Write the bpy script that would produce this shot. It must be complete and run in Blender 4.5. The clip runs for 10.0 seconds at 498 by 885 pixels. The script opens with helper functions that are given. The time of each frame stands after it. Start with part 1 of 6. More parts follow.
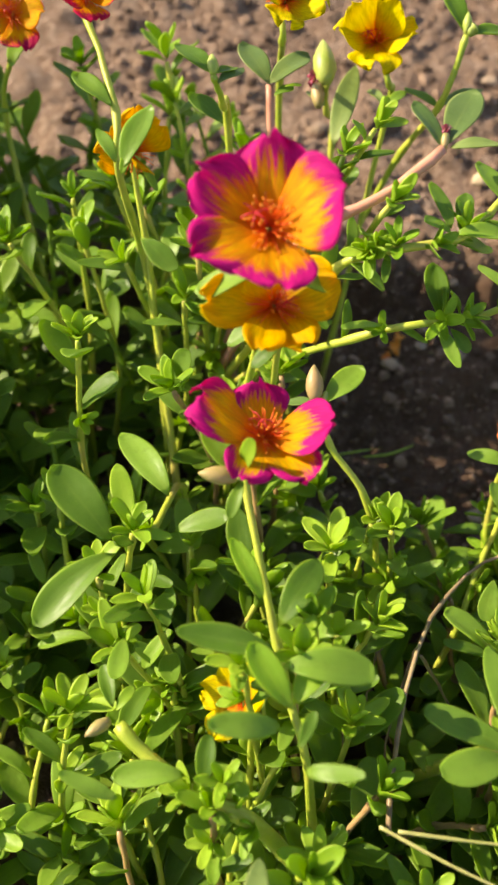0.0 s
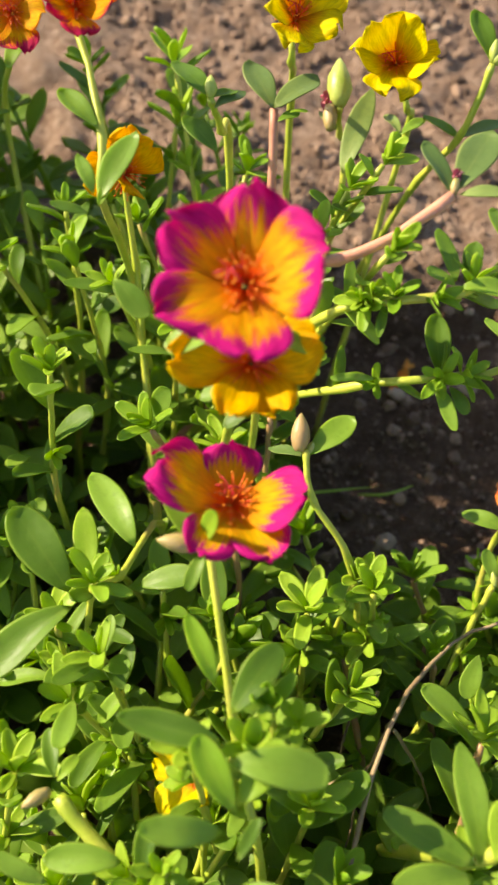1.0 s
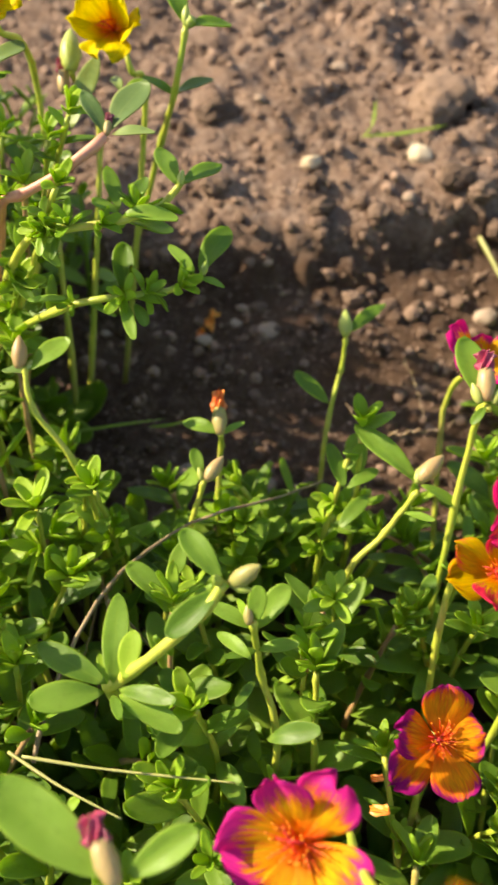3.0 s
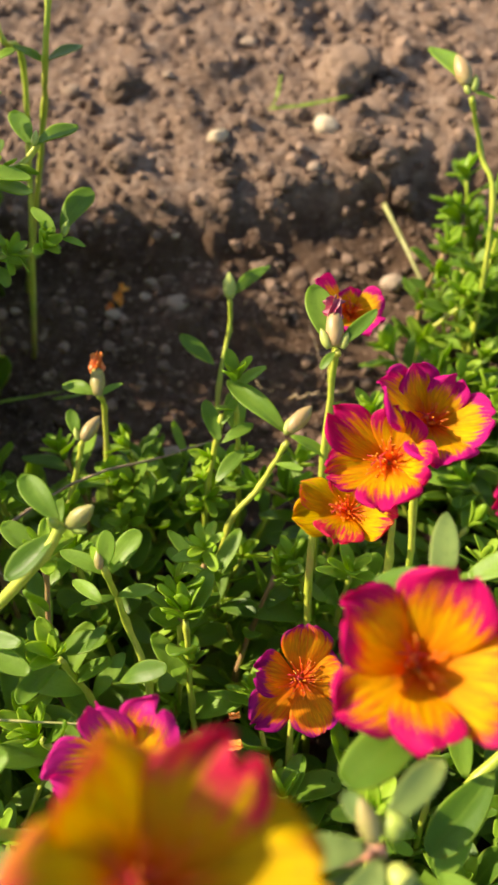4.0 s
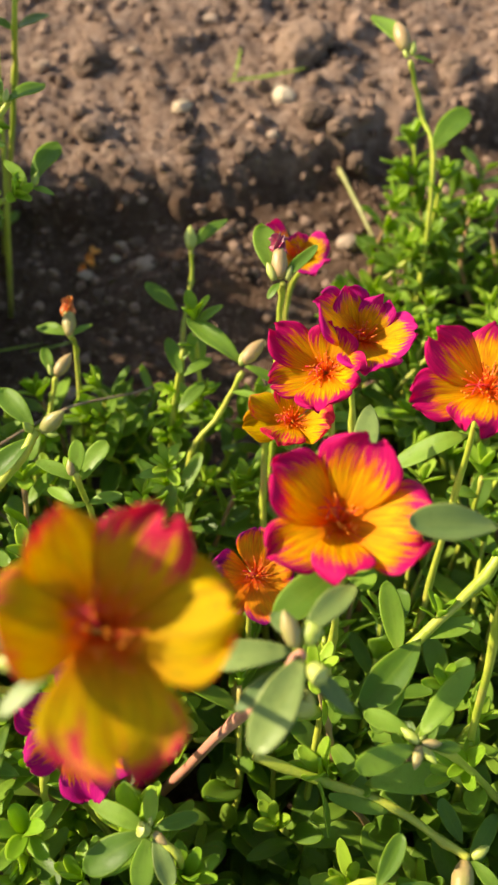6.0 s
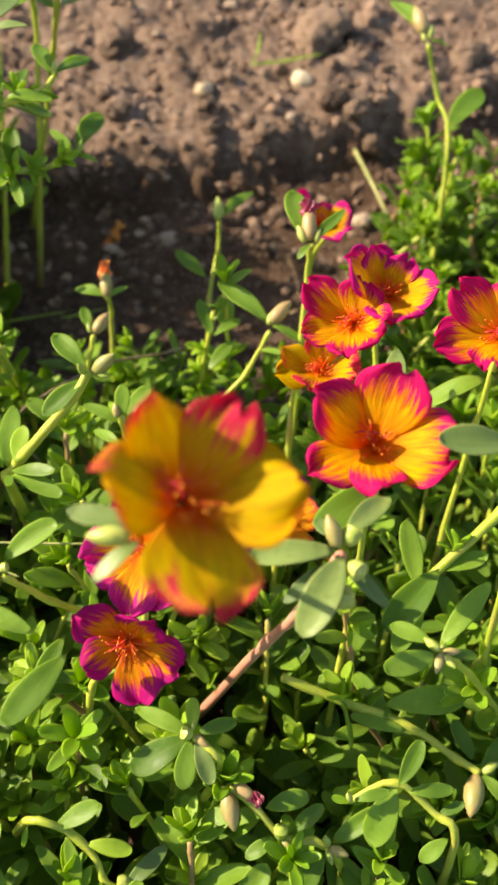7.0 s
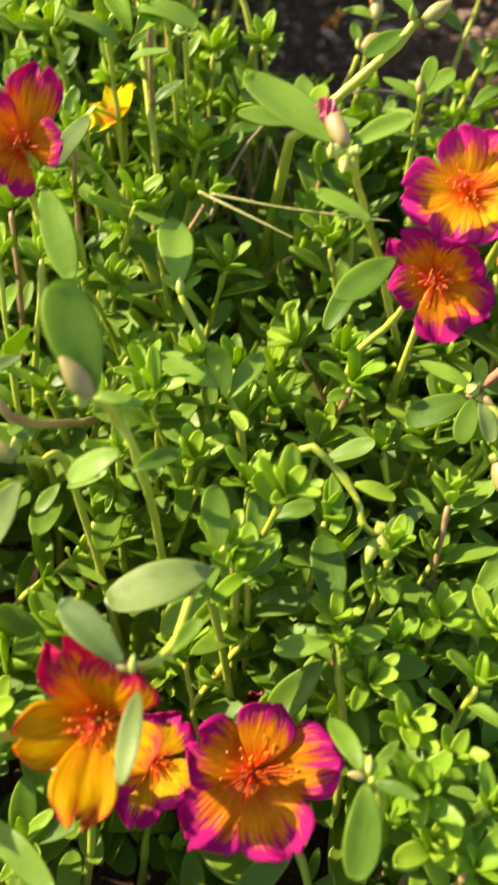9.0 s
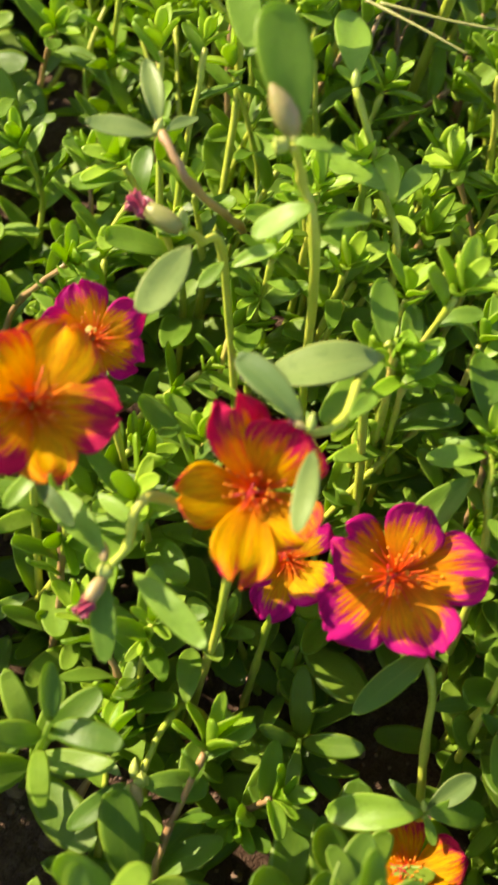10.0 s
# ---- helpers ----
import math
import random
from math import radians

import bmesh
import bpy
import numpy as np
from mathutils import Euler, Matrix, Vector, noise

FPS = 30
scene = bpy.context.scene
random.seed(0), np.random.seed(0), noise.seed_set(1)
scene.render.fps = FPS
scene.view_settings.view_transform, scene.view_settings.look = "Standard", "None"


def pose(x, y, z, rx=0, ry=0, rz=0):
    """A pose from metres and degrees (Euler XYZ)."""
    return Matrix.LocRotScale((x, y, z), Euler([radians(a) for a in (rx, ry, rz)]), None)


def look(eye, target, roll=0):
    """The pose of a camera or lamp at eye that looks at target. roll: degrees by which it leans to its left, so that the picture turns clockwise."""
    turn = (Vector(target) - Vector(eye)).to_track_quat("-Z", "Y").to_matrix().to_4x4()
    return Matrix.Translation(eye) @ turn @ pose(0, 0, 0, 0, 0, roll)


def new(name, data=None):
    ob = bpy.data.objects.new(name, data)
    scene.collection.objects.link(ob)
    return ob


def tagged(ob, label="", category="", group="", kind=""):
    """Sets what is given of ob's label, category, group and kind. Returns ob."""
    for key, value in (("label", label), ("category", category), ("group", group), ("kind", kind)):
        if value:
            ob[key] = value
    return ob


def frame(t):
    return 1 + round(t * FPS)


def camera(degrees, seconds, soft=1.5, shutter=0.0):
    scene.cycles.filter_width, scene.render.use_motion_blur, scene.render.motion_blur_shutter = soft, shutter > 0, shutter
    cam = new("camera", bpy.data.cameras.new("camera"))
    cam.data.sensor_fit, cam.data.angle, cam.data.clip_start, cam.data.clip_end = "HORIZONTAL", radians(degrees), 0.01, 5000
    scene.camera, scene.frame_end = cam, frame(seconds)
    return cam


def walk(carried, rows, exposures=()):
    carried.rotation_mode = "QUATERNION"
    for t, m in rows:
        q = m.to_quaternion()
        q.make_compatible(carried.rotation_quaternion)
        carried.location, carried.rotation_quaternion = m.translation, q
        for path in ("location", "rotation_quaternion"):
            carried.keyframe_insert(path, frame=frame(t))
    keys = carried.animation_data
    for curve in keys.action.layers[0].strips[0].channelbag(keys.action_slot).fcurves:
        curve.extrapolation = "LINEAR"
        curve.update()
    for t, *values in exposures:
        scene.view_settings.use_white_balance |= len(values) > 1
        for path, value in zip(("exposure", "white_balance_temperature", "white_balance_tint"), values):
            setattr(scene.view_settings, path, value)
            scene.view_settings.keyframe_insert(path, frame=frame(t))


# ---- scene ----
cam = camera(33.9, 10.0, soft=2.6, shutter=0.3)
# a phone lens held close: a small aperture, focused a hand's length away
cam.data.dof.use_dof = True
cam.data.dof.focus_distance = 0.225
cam.data.dof.aperture_fstop = 20.0
ROWS = [
    (0, 0.0008, -0.0004, 0.3116, 34.01, 0.10, -0.05),
    (0.5, 0.0043, 0.0133, 0.3055, 33.52, -0.58, 2.19),
    (1, 0.0118, 0.0232, 0.3093, 32.85, -0.68, 3.92),
    (1.5, 0.0298, 0.0191, 0.3161, 32.40, -0.55, 4.25),
    (2, 0.0599, 0.0096, 0.3109, 32.31, -0.34, 3.77),
    (2.5, 0.0798, -0.0037, 0.3203, 32.47, -0.00, 2.66),
    (3, 0.0956, -0.0133, 0.3243, 32.65, 0.20, 1.33),
    (3.2, 0.1038, -0.0173, 0.3249, 32.56, 0.19, 0.79),
    (4.3, 0.1380, -0.0313, 0.3197, 32.30, 0.58, -1.31),
    (4.5, 0.1408, -0.0360, 0.3204, 32.19, 0.57, -1.45),
    (5, 0.1461, -0.0446, 0.3179, 31.99, 0.53, -2.01),
    (5.5, 0.1427, -0.0507, 0.3236, 31.92, 0.34, -2.44),
    (7, 0.1274, -0.0821, 0.3395, 31.62, -0.49, -2.05),
    (7.5, 0.1141, -0.0950, 0.3310, 31.47, -1.05, -0.62),
    (8, 0.0988, -0.1106, 0.3258, 31.07, -1.70, 1.60),
    (8.5, 0.0737, -0.1331, 0.3082, 30.10, -2.57, 4.47),
    (9, 0.0603, -0.1551, 0.2890, 28.38, -3.36, 7.42),
    (9.5, 0.0476, -0.1739, 0.2744, 26.50, -3.53, 10.51),
    (10, 0.0387, -0.1881, 0.2648, 24.16, -3.37, 13.47),
]
walk(cam, [(t, pose(x, y, z, rx, ry, rz)) for t, x, y, z, rx, ry, rz in ROWS],
     [(0.0, 0.92, 7500, 10), (2.5, 1.05, 7500, 10), (5.0, 0.80, 7500, 10), (7.5, 1.0, 7500, 10), (8.5, 1.07, 7500, 10), (10.0, 1.10, 7500, 10)])

# ---- sky and sun: low sun from the west (-x) side, a little to the back ----
SUN_ELEVATION, SUN_AZIMUTH = 33.0, 162.0   # azimuth: degrees from +x, counter-clockwise, of the way to the sun
world = bpy.data.worlds.new("sky")
scene.world = world
world.use_nodes = True
wn = world.node_tree.nodes
sky = wn.new("ShaderNodeTexSky")
sky.sky_type, sky.sun_disc = "NISHITA", False
sky.sun_elevation = radians(SUN_ELEVATION)
sky.sun_rotation = radians(90 - SUN_AZIMUTH)
wn["Background"].inputs["Strength"].default_value = 0.125
world.node_tree.links.new(sky.outputs[0], wn["Background"].inputs["Color"])
sun = new("sun", bpy.data.lights.new("sun", "SUN"))
sun.data.energy, sun.data.angle, sun.data.color = 5.0, radians(0.55), (1.0, 0.90, 0.74)
el, az = radians(SUN_ELEVATION), radians(SUN_AZIMUTH)
sun.matrix_world = look((0, 0, 0), (-math.cos(el) * math.cos(az), -math.cos(el) * math.sin(az), -math.sin(el)))
sun.location = (0, 0, 3)


# ---- materials ----
class Nodes:
    """A node material under construction."""
    def __init__(self, name):
        self.mat = bpy.data.materials.new(name)
        self.mat.use_nodes = True
        self.tree = self.mat.node_tree
        self.bsdf = self.tree.nodes["Principled BSDF"]
        self.out = self.tree.nodes["Material Output"]

    def add(self, kind, **values):
        n = self.tree.nodes.new("ShaderNode" + kind)
        for k, v in values.items():
            if k in n.inputs:
                self.put(n.inputs[k], v)
        return n

    def put(self, socket, v):
        if isinstance(v, bpy.types.NodeSocket):
            self.tree.links.new(v, socket)
        else:
            socket.default_value = v

    def set(self, **values):
        for k, v in values.items():
            self.put(self.bsdf.inputs[k.replace("_", " ")], v)

    def math(self, op, a, b=0.0, clamp=False):
        n = self.tree.nodes.new("ShaderNodeMath")
        n.operation, n.use_clamp = op, clamp
        self.put(n.inputs[0], a)
        self.put(n.inputs[1], b)
        return n.outputs[0]

    def span(self, v, a, b, lo=0.0, hi=1.0):
        n = self.tree.nodes.new("ShaderNodeMapRange")
        n.interpolation_type = "SMOOTHSTEP"
        for i, x in enumerate((v, a, b, lo, hi)):
            self.put(n.inputs[i], x)
        return n.outputs[0]

    def mix(self, f, a, b):
        n = self.tree.nodes.new("ShaderNodeMix")
        n.data_type = "RGBA"
        self.put(n.inputs[0], f)
        self.put(n.inputs[6], a)
        self.put(n.inputs[7], b)
        return n.outputs[2]

    def noise(self, vector, scale, detail=3.0, rough=0.55):
        n = self.tree.nodes.new("ShaderNodeTexNoise")
        self.put(n.inputs["Vector"], vector)
        n.inputs["Scale"].default_value, n.inputs["Detail"].default_value = scale, detail
        n.inputs["Roughness"].default_value = rough
        return n.outputs[0]

    def bump(self, height, strength, distance):
        n = self.tree.nodes.new("ShaderNodeBump")
        n.inputs["Strength"].default_value, n.inputs["Distance"].default_value = strength, distance
        self.put(n.inputs["Height"], height)
        self.put(self.bsdf.inputs["Normal"], n.outputs[0])

    def thin(self, color, share):
        """Light that shines through a thin leaf."""
        t = self.tree.nodes.new("ShaderNodeBsdfTranslucent")
        m = self.tree.nodes.new("ShaderNodeMixShader")
        self.put(t.inputs["Color"], color)
        self.put(m.inputs[0], share)
        self.tree.links.new(self.bsdf.outputs[0], m.inputs[1])
        self.tree.links.new(t.outputs[0], m.inputs[2])
        self.tree.links.new(m.outputs[0], self.out.inputs["Surface"])


def rgb(r, g, b):
    return (r, g, b, 1.0)


def coords(n, kind="Object"):
    return n.tree.nodes.new("ShaderNodeTexCoord").outputs[kind]


def chance(n):
    return n.tree.nodes.new("ShaderNodeObjectInfo").outputs["Random"]


def leaf_material(name, dark, light, through_colour, share, island=False):
    """A fleshy leaf: mottled green, a faint rib, a paler translucent margin and a waxy sheen."""
    n = Nodes(name)
    pos = n.tree.nodes.new("ShaderNodeNewGeometry")
    rnd = pos.outputs["Random Per Island"] if island else chance(n)
    uv = n.tree.nodes.new("ShaderNodeSeparateXYZ")
    n.put(uv.inputs[0], coords(n, "UV"))
    across, down = uv.outputs["X"], uv.outputs["Y"]
    blotch = n.noise(pos.outputs["Position"], 170.0, 3.0)
    medium = n.noise(pos.outputs["Position"], 520.0, 3.0, 0.6)
    fine = n.noise(pos.outputs["Position"], 1700.0, 2.0)
    tone = n.math("ADD", n.math("MULTIPLY", rnd, 0.85), n.math("MULTIPLY", blotch, 0.40))
    col = n.mix(n.span(tone, 0.12, 1.1), rgb(*dark), rgb(*light))
    col = n.mix(n.span(medium, 0.50, 0.75, 0.0, 0.35), col, rgb(dark[0] * 0.85, dark[1] * 0.88, dark[2] * 0.8))
    pale = rgb(light[0] * 1.35 + 0.03, light[1] * 1.15 + 0.02, light[2] * 1.2 + 0.01)
    rib = n.math("MULTIPLY", n.span(across, 0.0, 0.14, 0.22, 0.0), n.span(down, 0.05, 0.9, 1.0, 0.25))
    col = n.mix(rib, col, pale)
    base = n.span(down, 0.0, 0.22, 0.45, 0.0)
    col = n.mix(base, col, pale)
    margin = n.math("MULTIPLY", n.span(across, 0.80, 1.0), n.span(down, 0.1, 0.5, 0.2, 0.55))
    col = n.mix(margin, col, pale)
    col = n.mix(n.span(fine, 0.62, 0.74, 0.0, 0.22), col, pale)
    n.set(Base_Color=col, Roughness=n.span(blotch, 0.3, 0.75, 0.38, 0.56), Specular_IOR_Level=0.42)
    n.bump(n.math("ADD", n.math("MULTIPLY", fine, 0.35), n.math("ADD", blotch, n.math("MULTIPLY", medium, 0.7))), 0.22, 0.0007)
    n.thin(n.mix(0.6, col, rgb(*through_colour)), n.math("ADD", share, n.math("MULTIPLY", margin, 0.25)))
    return n.mat


LEAF = leaf_material("purslane_leaf", (0.094, 0.20, 0.020), (0.28, 0.46, 0.060), (0.53, 0.72, 0.035), 0.49)
YOUNG = leaf_material("young_leaf", (0.23, 0.43, 0.028), (0.42, 0.60, 0.062), (0.58, 0.76, 0.035), 0.49)
GREY_LEAF = leaf_material("mature_leaf", (0.10, 0.18, 0.045), (0.25, 0.34, 0.09), (0.34, 0.45, 0.04), 0.28)
FAR_LEAF = leaf_material("distant_leaf", (0.092, 0.195, 0.020), (0.285, 0.44, 0.055), (0.54, 0.72, 0.03), 0.48, island=True)


def stem_material(name, a, b, flush=None):
    n = Nodes(name)
    geo = n.tree.nodes.new("ShaderNodeNewGeometry")
    big = n.noise(geo.outputs["Position"], 60.0, 2.0)
    fine = n.noise(geo.outputs["Position"], 900.0, 3.0)
    col = n.mix(n.span(n.math("ADD", big, n.math("MULTIPLY", fine, 0.35)), 0.4, 0.9), rgb(*a), rgb(*b))
    if flush:
        # reddish stretches, as stems age
        col = n.mix(n.span(n.noise(geo.outputs["Position"], 24.0, 2.0), 0.56, 0.74, 0.0, 0.7), col, rgb(*flush))
    n.set(Base_Color=col, Roughness=0.42, Specular_IOR_Level=0.45, Subsurface_Weight=0.12, Subsurface_Scale=0.002)
    n.bsdf.inputs["Subsurface Radius"].default_value = (0.8, 1.0, 0.3)
    n.bump(fine, 0.3, 0.0005)
    return n.mat


STEM = stem_material("green_stem", (0.30, 0.40, 0.035), (0.50, 0.52, 0.075), (0.46, 0.30, 0.12))
OLD_STEM = stem_material("old_stem", (0.30, 0.17, 0.08), (0.42, 0.27, 0.12))
PINK_STEM = stem_material("pink_stem", (0.52, 0.22, 0.15), (0.62, 0.30, 0.20))
BUD = stem_material("green_bud", (0.28, 0.38, 0.05), (0.44, 0.48, 0.12))
BLUSH = stem_material("blushing_bud", (0.27, 0.28, 0.075), (0.42, 0.28, 0.13))
WILTED = stem_material("wilted_petal", (0.70, 0.16, 0.03), (0.86, 0.34, 0.05))
WINE = stem_material("wine_wilted_petal", (0.10, 0.01, 0.02), (0.42, 0.05, 0.11))
DRY = stem_material("dry_twig", (0.20, 0.13, 0.07), (0.36, 0.26, 0.15))
STRAW = stem_material("dry_straw", (0.26, 0.27, 0.08), (0.40, 0.38, 0.14))


def petal_material(name, throat, inner, rim, start, end, streaks, vary=0.15, share=0.54, warm=1.0, sides=0.30):
    """Throat colour at the base, inner colour, and a rim colour that feathers down the petal and along its sides."""
    n = Nodes(name)
    xyz = n.tree.nodes.new("ShaderNodeSeparateXYZ")
    n.put(xyz.inputs[0], coords(n, "UV"))
    u, v = xyz.outputs["X"], xyz.outputs["Y"]
    rnd = chance(n)
    side = n.math("SUBTRACT", u, 0.5)

    def along(across, down, turn):
        comb = n.tree.nodes.new("ShaderNodeCombineXYZ")
        n.put(comb.inputs[0], across)
        n.put(comb.inputs[1], n.math("MULTIPLY", v, down))
        n.put(comb.inputs[2], n.math("MULTIPLY", rnd, turn))
        return comb.outputs[0]
    streak = n.noise(along(n.math("MULTIPLY", side, 13.0), 1.3, 40.0), 1.7, 4.0, 0.62)
    vein = n.noise(along(n.math("MULTIPLY", side, 70.0), 3.0, 17.0), 1.0, 2.0)
    cloud = n.noise(along(n.math("MULTIPLY", side, 2.2), 2.0, 29.0), 1.0, 2.0)
    flank = n.math("MULTIPLY", n.math("POWER", n.math("ABSOLUTE", n.math("MULTIPLY", side, 2.0)), 2.2), n.span(v, 0.10, 0.75, 0.0, sides))
    reach = n.math("ADD", v, flank)
    reach = n.math("ADD", reach, n.math("MULTIPLY", n.math("SUBTRACT", streak, 0.5), streaks))
    reach = n.math("ADD", reach, n.math("MULTIPLY", n.math("SUBTRACT", vein, 0.5), streaks * 0.55))
    reach = n.math("ADD", reach, n.math("MULTIPLY", n.math("SUBTRACT", cloud, 0.5), vary * 1.3))
    reach = n.math("ADD", reach, n.math("MULTIPLY", n.math("SUBTRACT", rnd, 0.5), vary))
    deep = rgb(inner[0] * 0.98, inner[1] * 0.66, inner[2])
    fire = rgb(inner[0] * 0.95, inner[1] * 0.17, rim[2] * 0.10)
    col = n.mix(n.span(v, 0.04, 0.36), rgb(*throat), deep)
    col = n.mix(n.span(n.math("ADD", v, n.math("MULTIPLY", n.math("SUBTRACT", cloud, 0.5), 0.5)), 0.18, 0.62), col, rgb(*inner))
    flame = n.math("MULTIPLY", n.span(n.math("ADD", streak, n.math("MULTIPLY", n.math("SUBTRACT", vein, 0.5), 0.7)), 0.45, 0.62), 0.75 * warm)
    col = n.mix(flame, col, deep)
    blush = n.math("MULTIPLY", n.span(reach, start - 0.22, start + 0.06), 0.70 * warm)
    col = n.mix(blush, col, fire)
    col = n.mix(n.span(reach, start, end), col, rgb(*rim))
    tone = n.span(n.noise(along(n.math("MULTIPLY", side, 40.0), 5.0, 11.0), 1.0, 3.0), 0.3, 0.7, 0.82, 1.12)
    grade = n.tree.nodes.new("ShaderNodeVectorMath")
    grade.operation = "SCALE"
    n.put(grade.inputs[0], col)
    n.put(grade.inputs["Scale"], tone)
    col = grade.outputs[0]
    n.set(Base_Color=col, Roughness=0.6, Specular_IOR_Level=0.18)
    n.bump(n.math("ADD", vein, n.math("MULTIPLY", streak, 0.8)), 0.35, 0.0006)
    n.thin(col, share)
    return n.mat


MAGENTA, DEEP, RED = (0.70, 0.012, 0.28), (0.60, 0.008, 0.23), (0.90, 0.13, 0.008)
PETALS = {
    "rim": petal_material("magenta_rimmed_petal", RED, (0.86, 0.54, 0.009), MAGENTA, 0.63, 0.77, 0.85, 0.16, sides=0.36),
    "deep": petal_material("deep_magenta_petal", (0.70, 0.035, 0.006), (0.86, 0.42, 0.008), DEEP, 0.66, 0.80, 0.95, 0.16, sides=0.32),
    "sunset": petal_material("pink_tipped_yellow_petal", RED, (0.86, 0.52, 0.005), (0.66, 0.010, 0.11), 0.80, 1.0, 1.0, 0.6, sides=0.25),
    "gold": petal_material("red_streaked_golden_petal", (0.86, 0.17, 0.008), (0.76, 0.54, 0.006), (0.76, 0.03, 0.10), 0.87, 1.05, 1.4, 0.75, warm=0.5, sides=0.3),
    "crimson": petal_material("crimson_rimmed_petal", RED, (0.90, 0.57, 0.009), (0.70, 0.007, 0.17), 0.70, 0.84, 0.8, 0.14, sides=0.26),
    "yellow": petal_material("golden_petal", (0.74, 0.15, 0.006), (0.88, 0.62, 0.006), (0.88, 0.64, 0.007), 0.9, 1.3, 0.2, warm=0.25),
    "lemon": petal_material("lemon_yellow_petal", (0.80, 0.30, 0.008), (0.84, 0.74, 0.012), (0.84, 0.76, 0.014), 0.9, 1.3, 0.2, warm=0.1),
    "half": petal_material("magenta_sided_petal", RED, (0.84, 0.58, 0.010), MAGENTA, 0.72, 0.86, 0.7, 0.2, warm=0.6, sides=0.45),
    "orange": petal_material("orange_purple_petal", RED, (0.92, 0.44, 0.012), (0.50, 0.012, 0.26), 0.82, 0.98, 0.7, 0.4),
    "pink": petal_material("pink_petal", RED, (0.92, 0.60, 0.016), (0.80, 0.03, 0.36), 0.66, 0.80, 0.9, 0.12, sides=0.3),
}


def plain(name, col, rough=0.5):
    n = Nodes(name)
    geo = n.tree.nodes.new("ShaderNodeNewGeometry")
    f = n.noise(geo.outputs["Position"], 700.0, 2.0)
    n.set(Base_Color=n.mix(f, rgb(*[c * 0.75 for c in col]), rgb(*[min(1, c * 1.2) for c in col])), Roughness=rough)
    return n.mat


STAMEN = plain("stamen_red", (0.88, 0.10, 0.008))
ANTHER = plain("anther_orange", (0.80, 0.26, 0.010))
PISTIL = plain("pistil_crimson", (0.60, 0.02, 0.03))


def soil_material():
    n = Nodes("garden_soil")
    geo = n.tree.nodes.new("ShaderNodeNewGeometry")
    p = geo.outputs["Position"]
    big, mid, fine = n.noise(p, 22.0, 4.0), n.noise(p, 160.0, 4.0, 0.65), n.noise(p, 900.0, 3.0, 0.7)
    col = n.mix(n.span(big, 0.3, 0.7), rgb(0.225, 0.142, 0.10), rgb(0.41, 0.275, 0.20))
    col = n.mix(n.span(mid, 0.42, 0.72), col, rgb(0.52, 0.375, 0.29))
    col = n.mix(n.span(fine, 0.33, 0.55, 0.45, 0.0), col, rgb(0.12, 0.072, 0.048))
    grit = n.noise(p, 2100.0, 2.0, 0.6)
    col = n.mix(n.span(grit, 0.58, 0.72, 0.0, 0.55), col, rgb(0.60, 0.45, 0.34))
    col = n.mix(n.span(grit, 0.30, 0.42, 0.45, 0.0), col, rgb(0.13, 0.08, 0.055))
    # the bed is darker soil with the trench's shade painted in, the bank behind it dry pale loam
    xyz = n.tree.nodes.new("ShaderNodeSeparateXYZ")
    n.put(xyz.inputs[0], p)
    unshaded = n.span(n.math("ADD", n.math("SUBTRACT", xyz.outputs["Y"], n.span(xyz.outputs["X"], 0.12, 0.36, 0.0, 0.067)), n.math("MULTIPLY", n.math("SUBTRACT", n.noise(p, 60.0, 3.0), 0.5), 0.05)), 0.280, 0.305)
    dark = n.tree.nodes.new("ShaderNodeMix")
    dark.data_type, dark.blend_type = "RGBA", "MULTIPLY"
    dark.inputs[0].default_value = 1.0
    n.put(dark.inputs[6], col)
    n.put(dark.inputs[7], n.mix(unshaded, rgb(0.41, 0.37, 0.335), rgb(1.0, 1.0, 1.0)))
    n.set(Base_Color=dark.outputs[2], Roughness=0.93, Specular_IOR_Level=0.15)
    n.bump(n.math("ADD", n.math("MULTIPLY", mid, 1.3), n.math("ADD", fine, n.math("MULTIPLY", grit, 0.5))), 1.0, 0.0026)
    return n.mat


def stone_material(name, a, b, island=False):
    n = Nodes(name)
    geo = n.tree.nodes.new("ShaderNodeNewGeometry")
    rnd = geo.outputs["Random Per Island"] if island else chance(n)
    f = n.noise(geo.outputs["Position"], 500.0, 4.0, 0.65)
    tone = n.math("ADD", n.math("MULTIPLY", rnd, 0.7), n.math("MULTIPLY", f, 0.5))
    n.set(Base_Color=n.mix(n.span(tone, 0.15, 1.1), rgb(*a), rgb(*b)), Roughness=0.85, Specular_IOR_Level=0.25)
    n.bump(f, 0.8, 0.0012)
    return n.mat


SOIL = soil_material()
CLOD = stone_material("soil_clod", (0.10, 0.062, 0.042), (0.34, 0.225, 0.16), island=True)
EARTH = stone_material("earth_clod", (0.10, 0.065, 0.045), (0.26, 0.175, 0.125))
STONE = stone_material("pale_stone", (0.27, 0.19, 0.135), (0.45, 0.34, 0.25))
CREAM = stone_material("cream_stone", (0.50, 0.39, 0.26), (0.70, 0.58, 0.41))


# ---- shared shapes ----
def finish(name, verts, faces, material, uvs=None, smooth=True):
    me = bpy.data.meshes.new(name)
    me.from_pydata(verts, [], faces)
    me.materials.append(material)
    if smooth:
        me.polygons.foreach_set("use_smooth", [True] * len(me.polygons))
    if uvs is not None:
        layer = me.uv_layers.new(name="UVMap")
        flat = np.array(uvs, dtype=np.float32)[[lo.vertex_index for lo in me.loops]]
        layer.data.foreach_set("uv", flat.ravel())
    me.update()
    return me


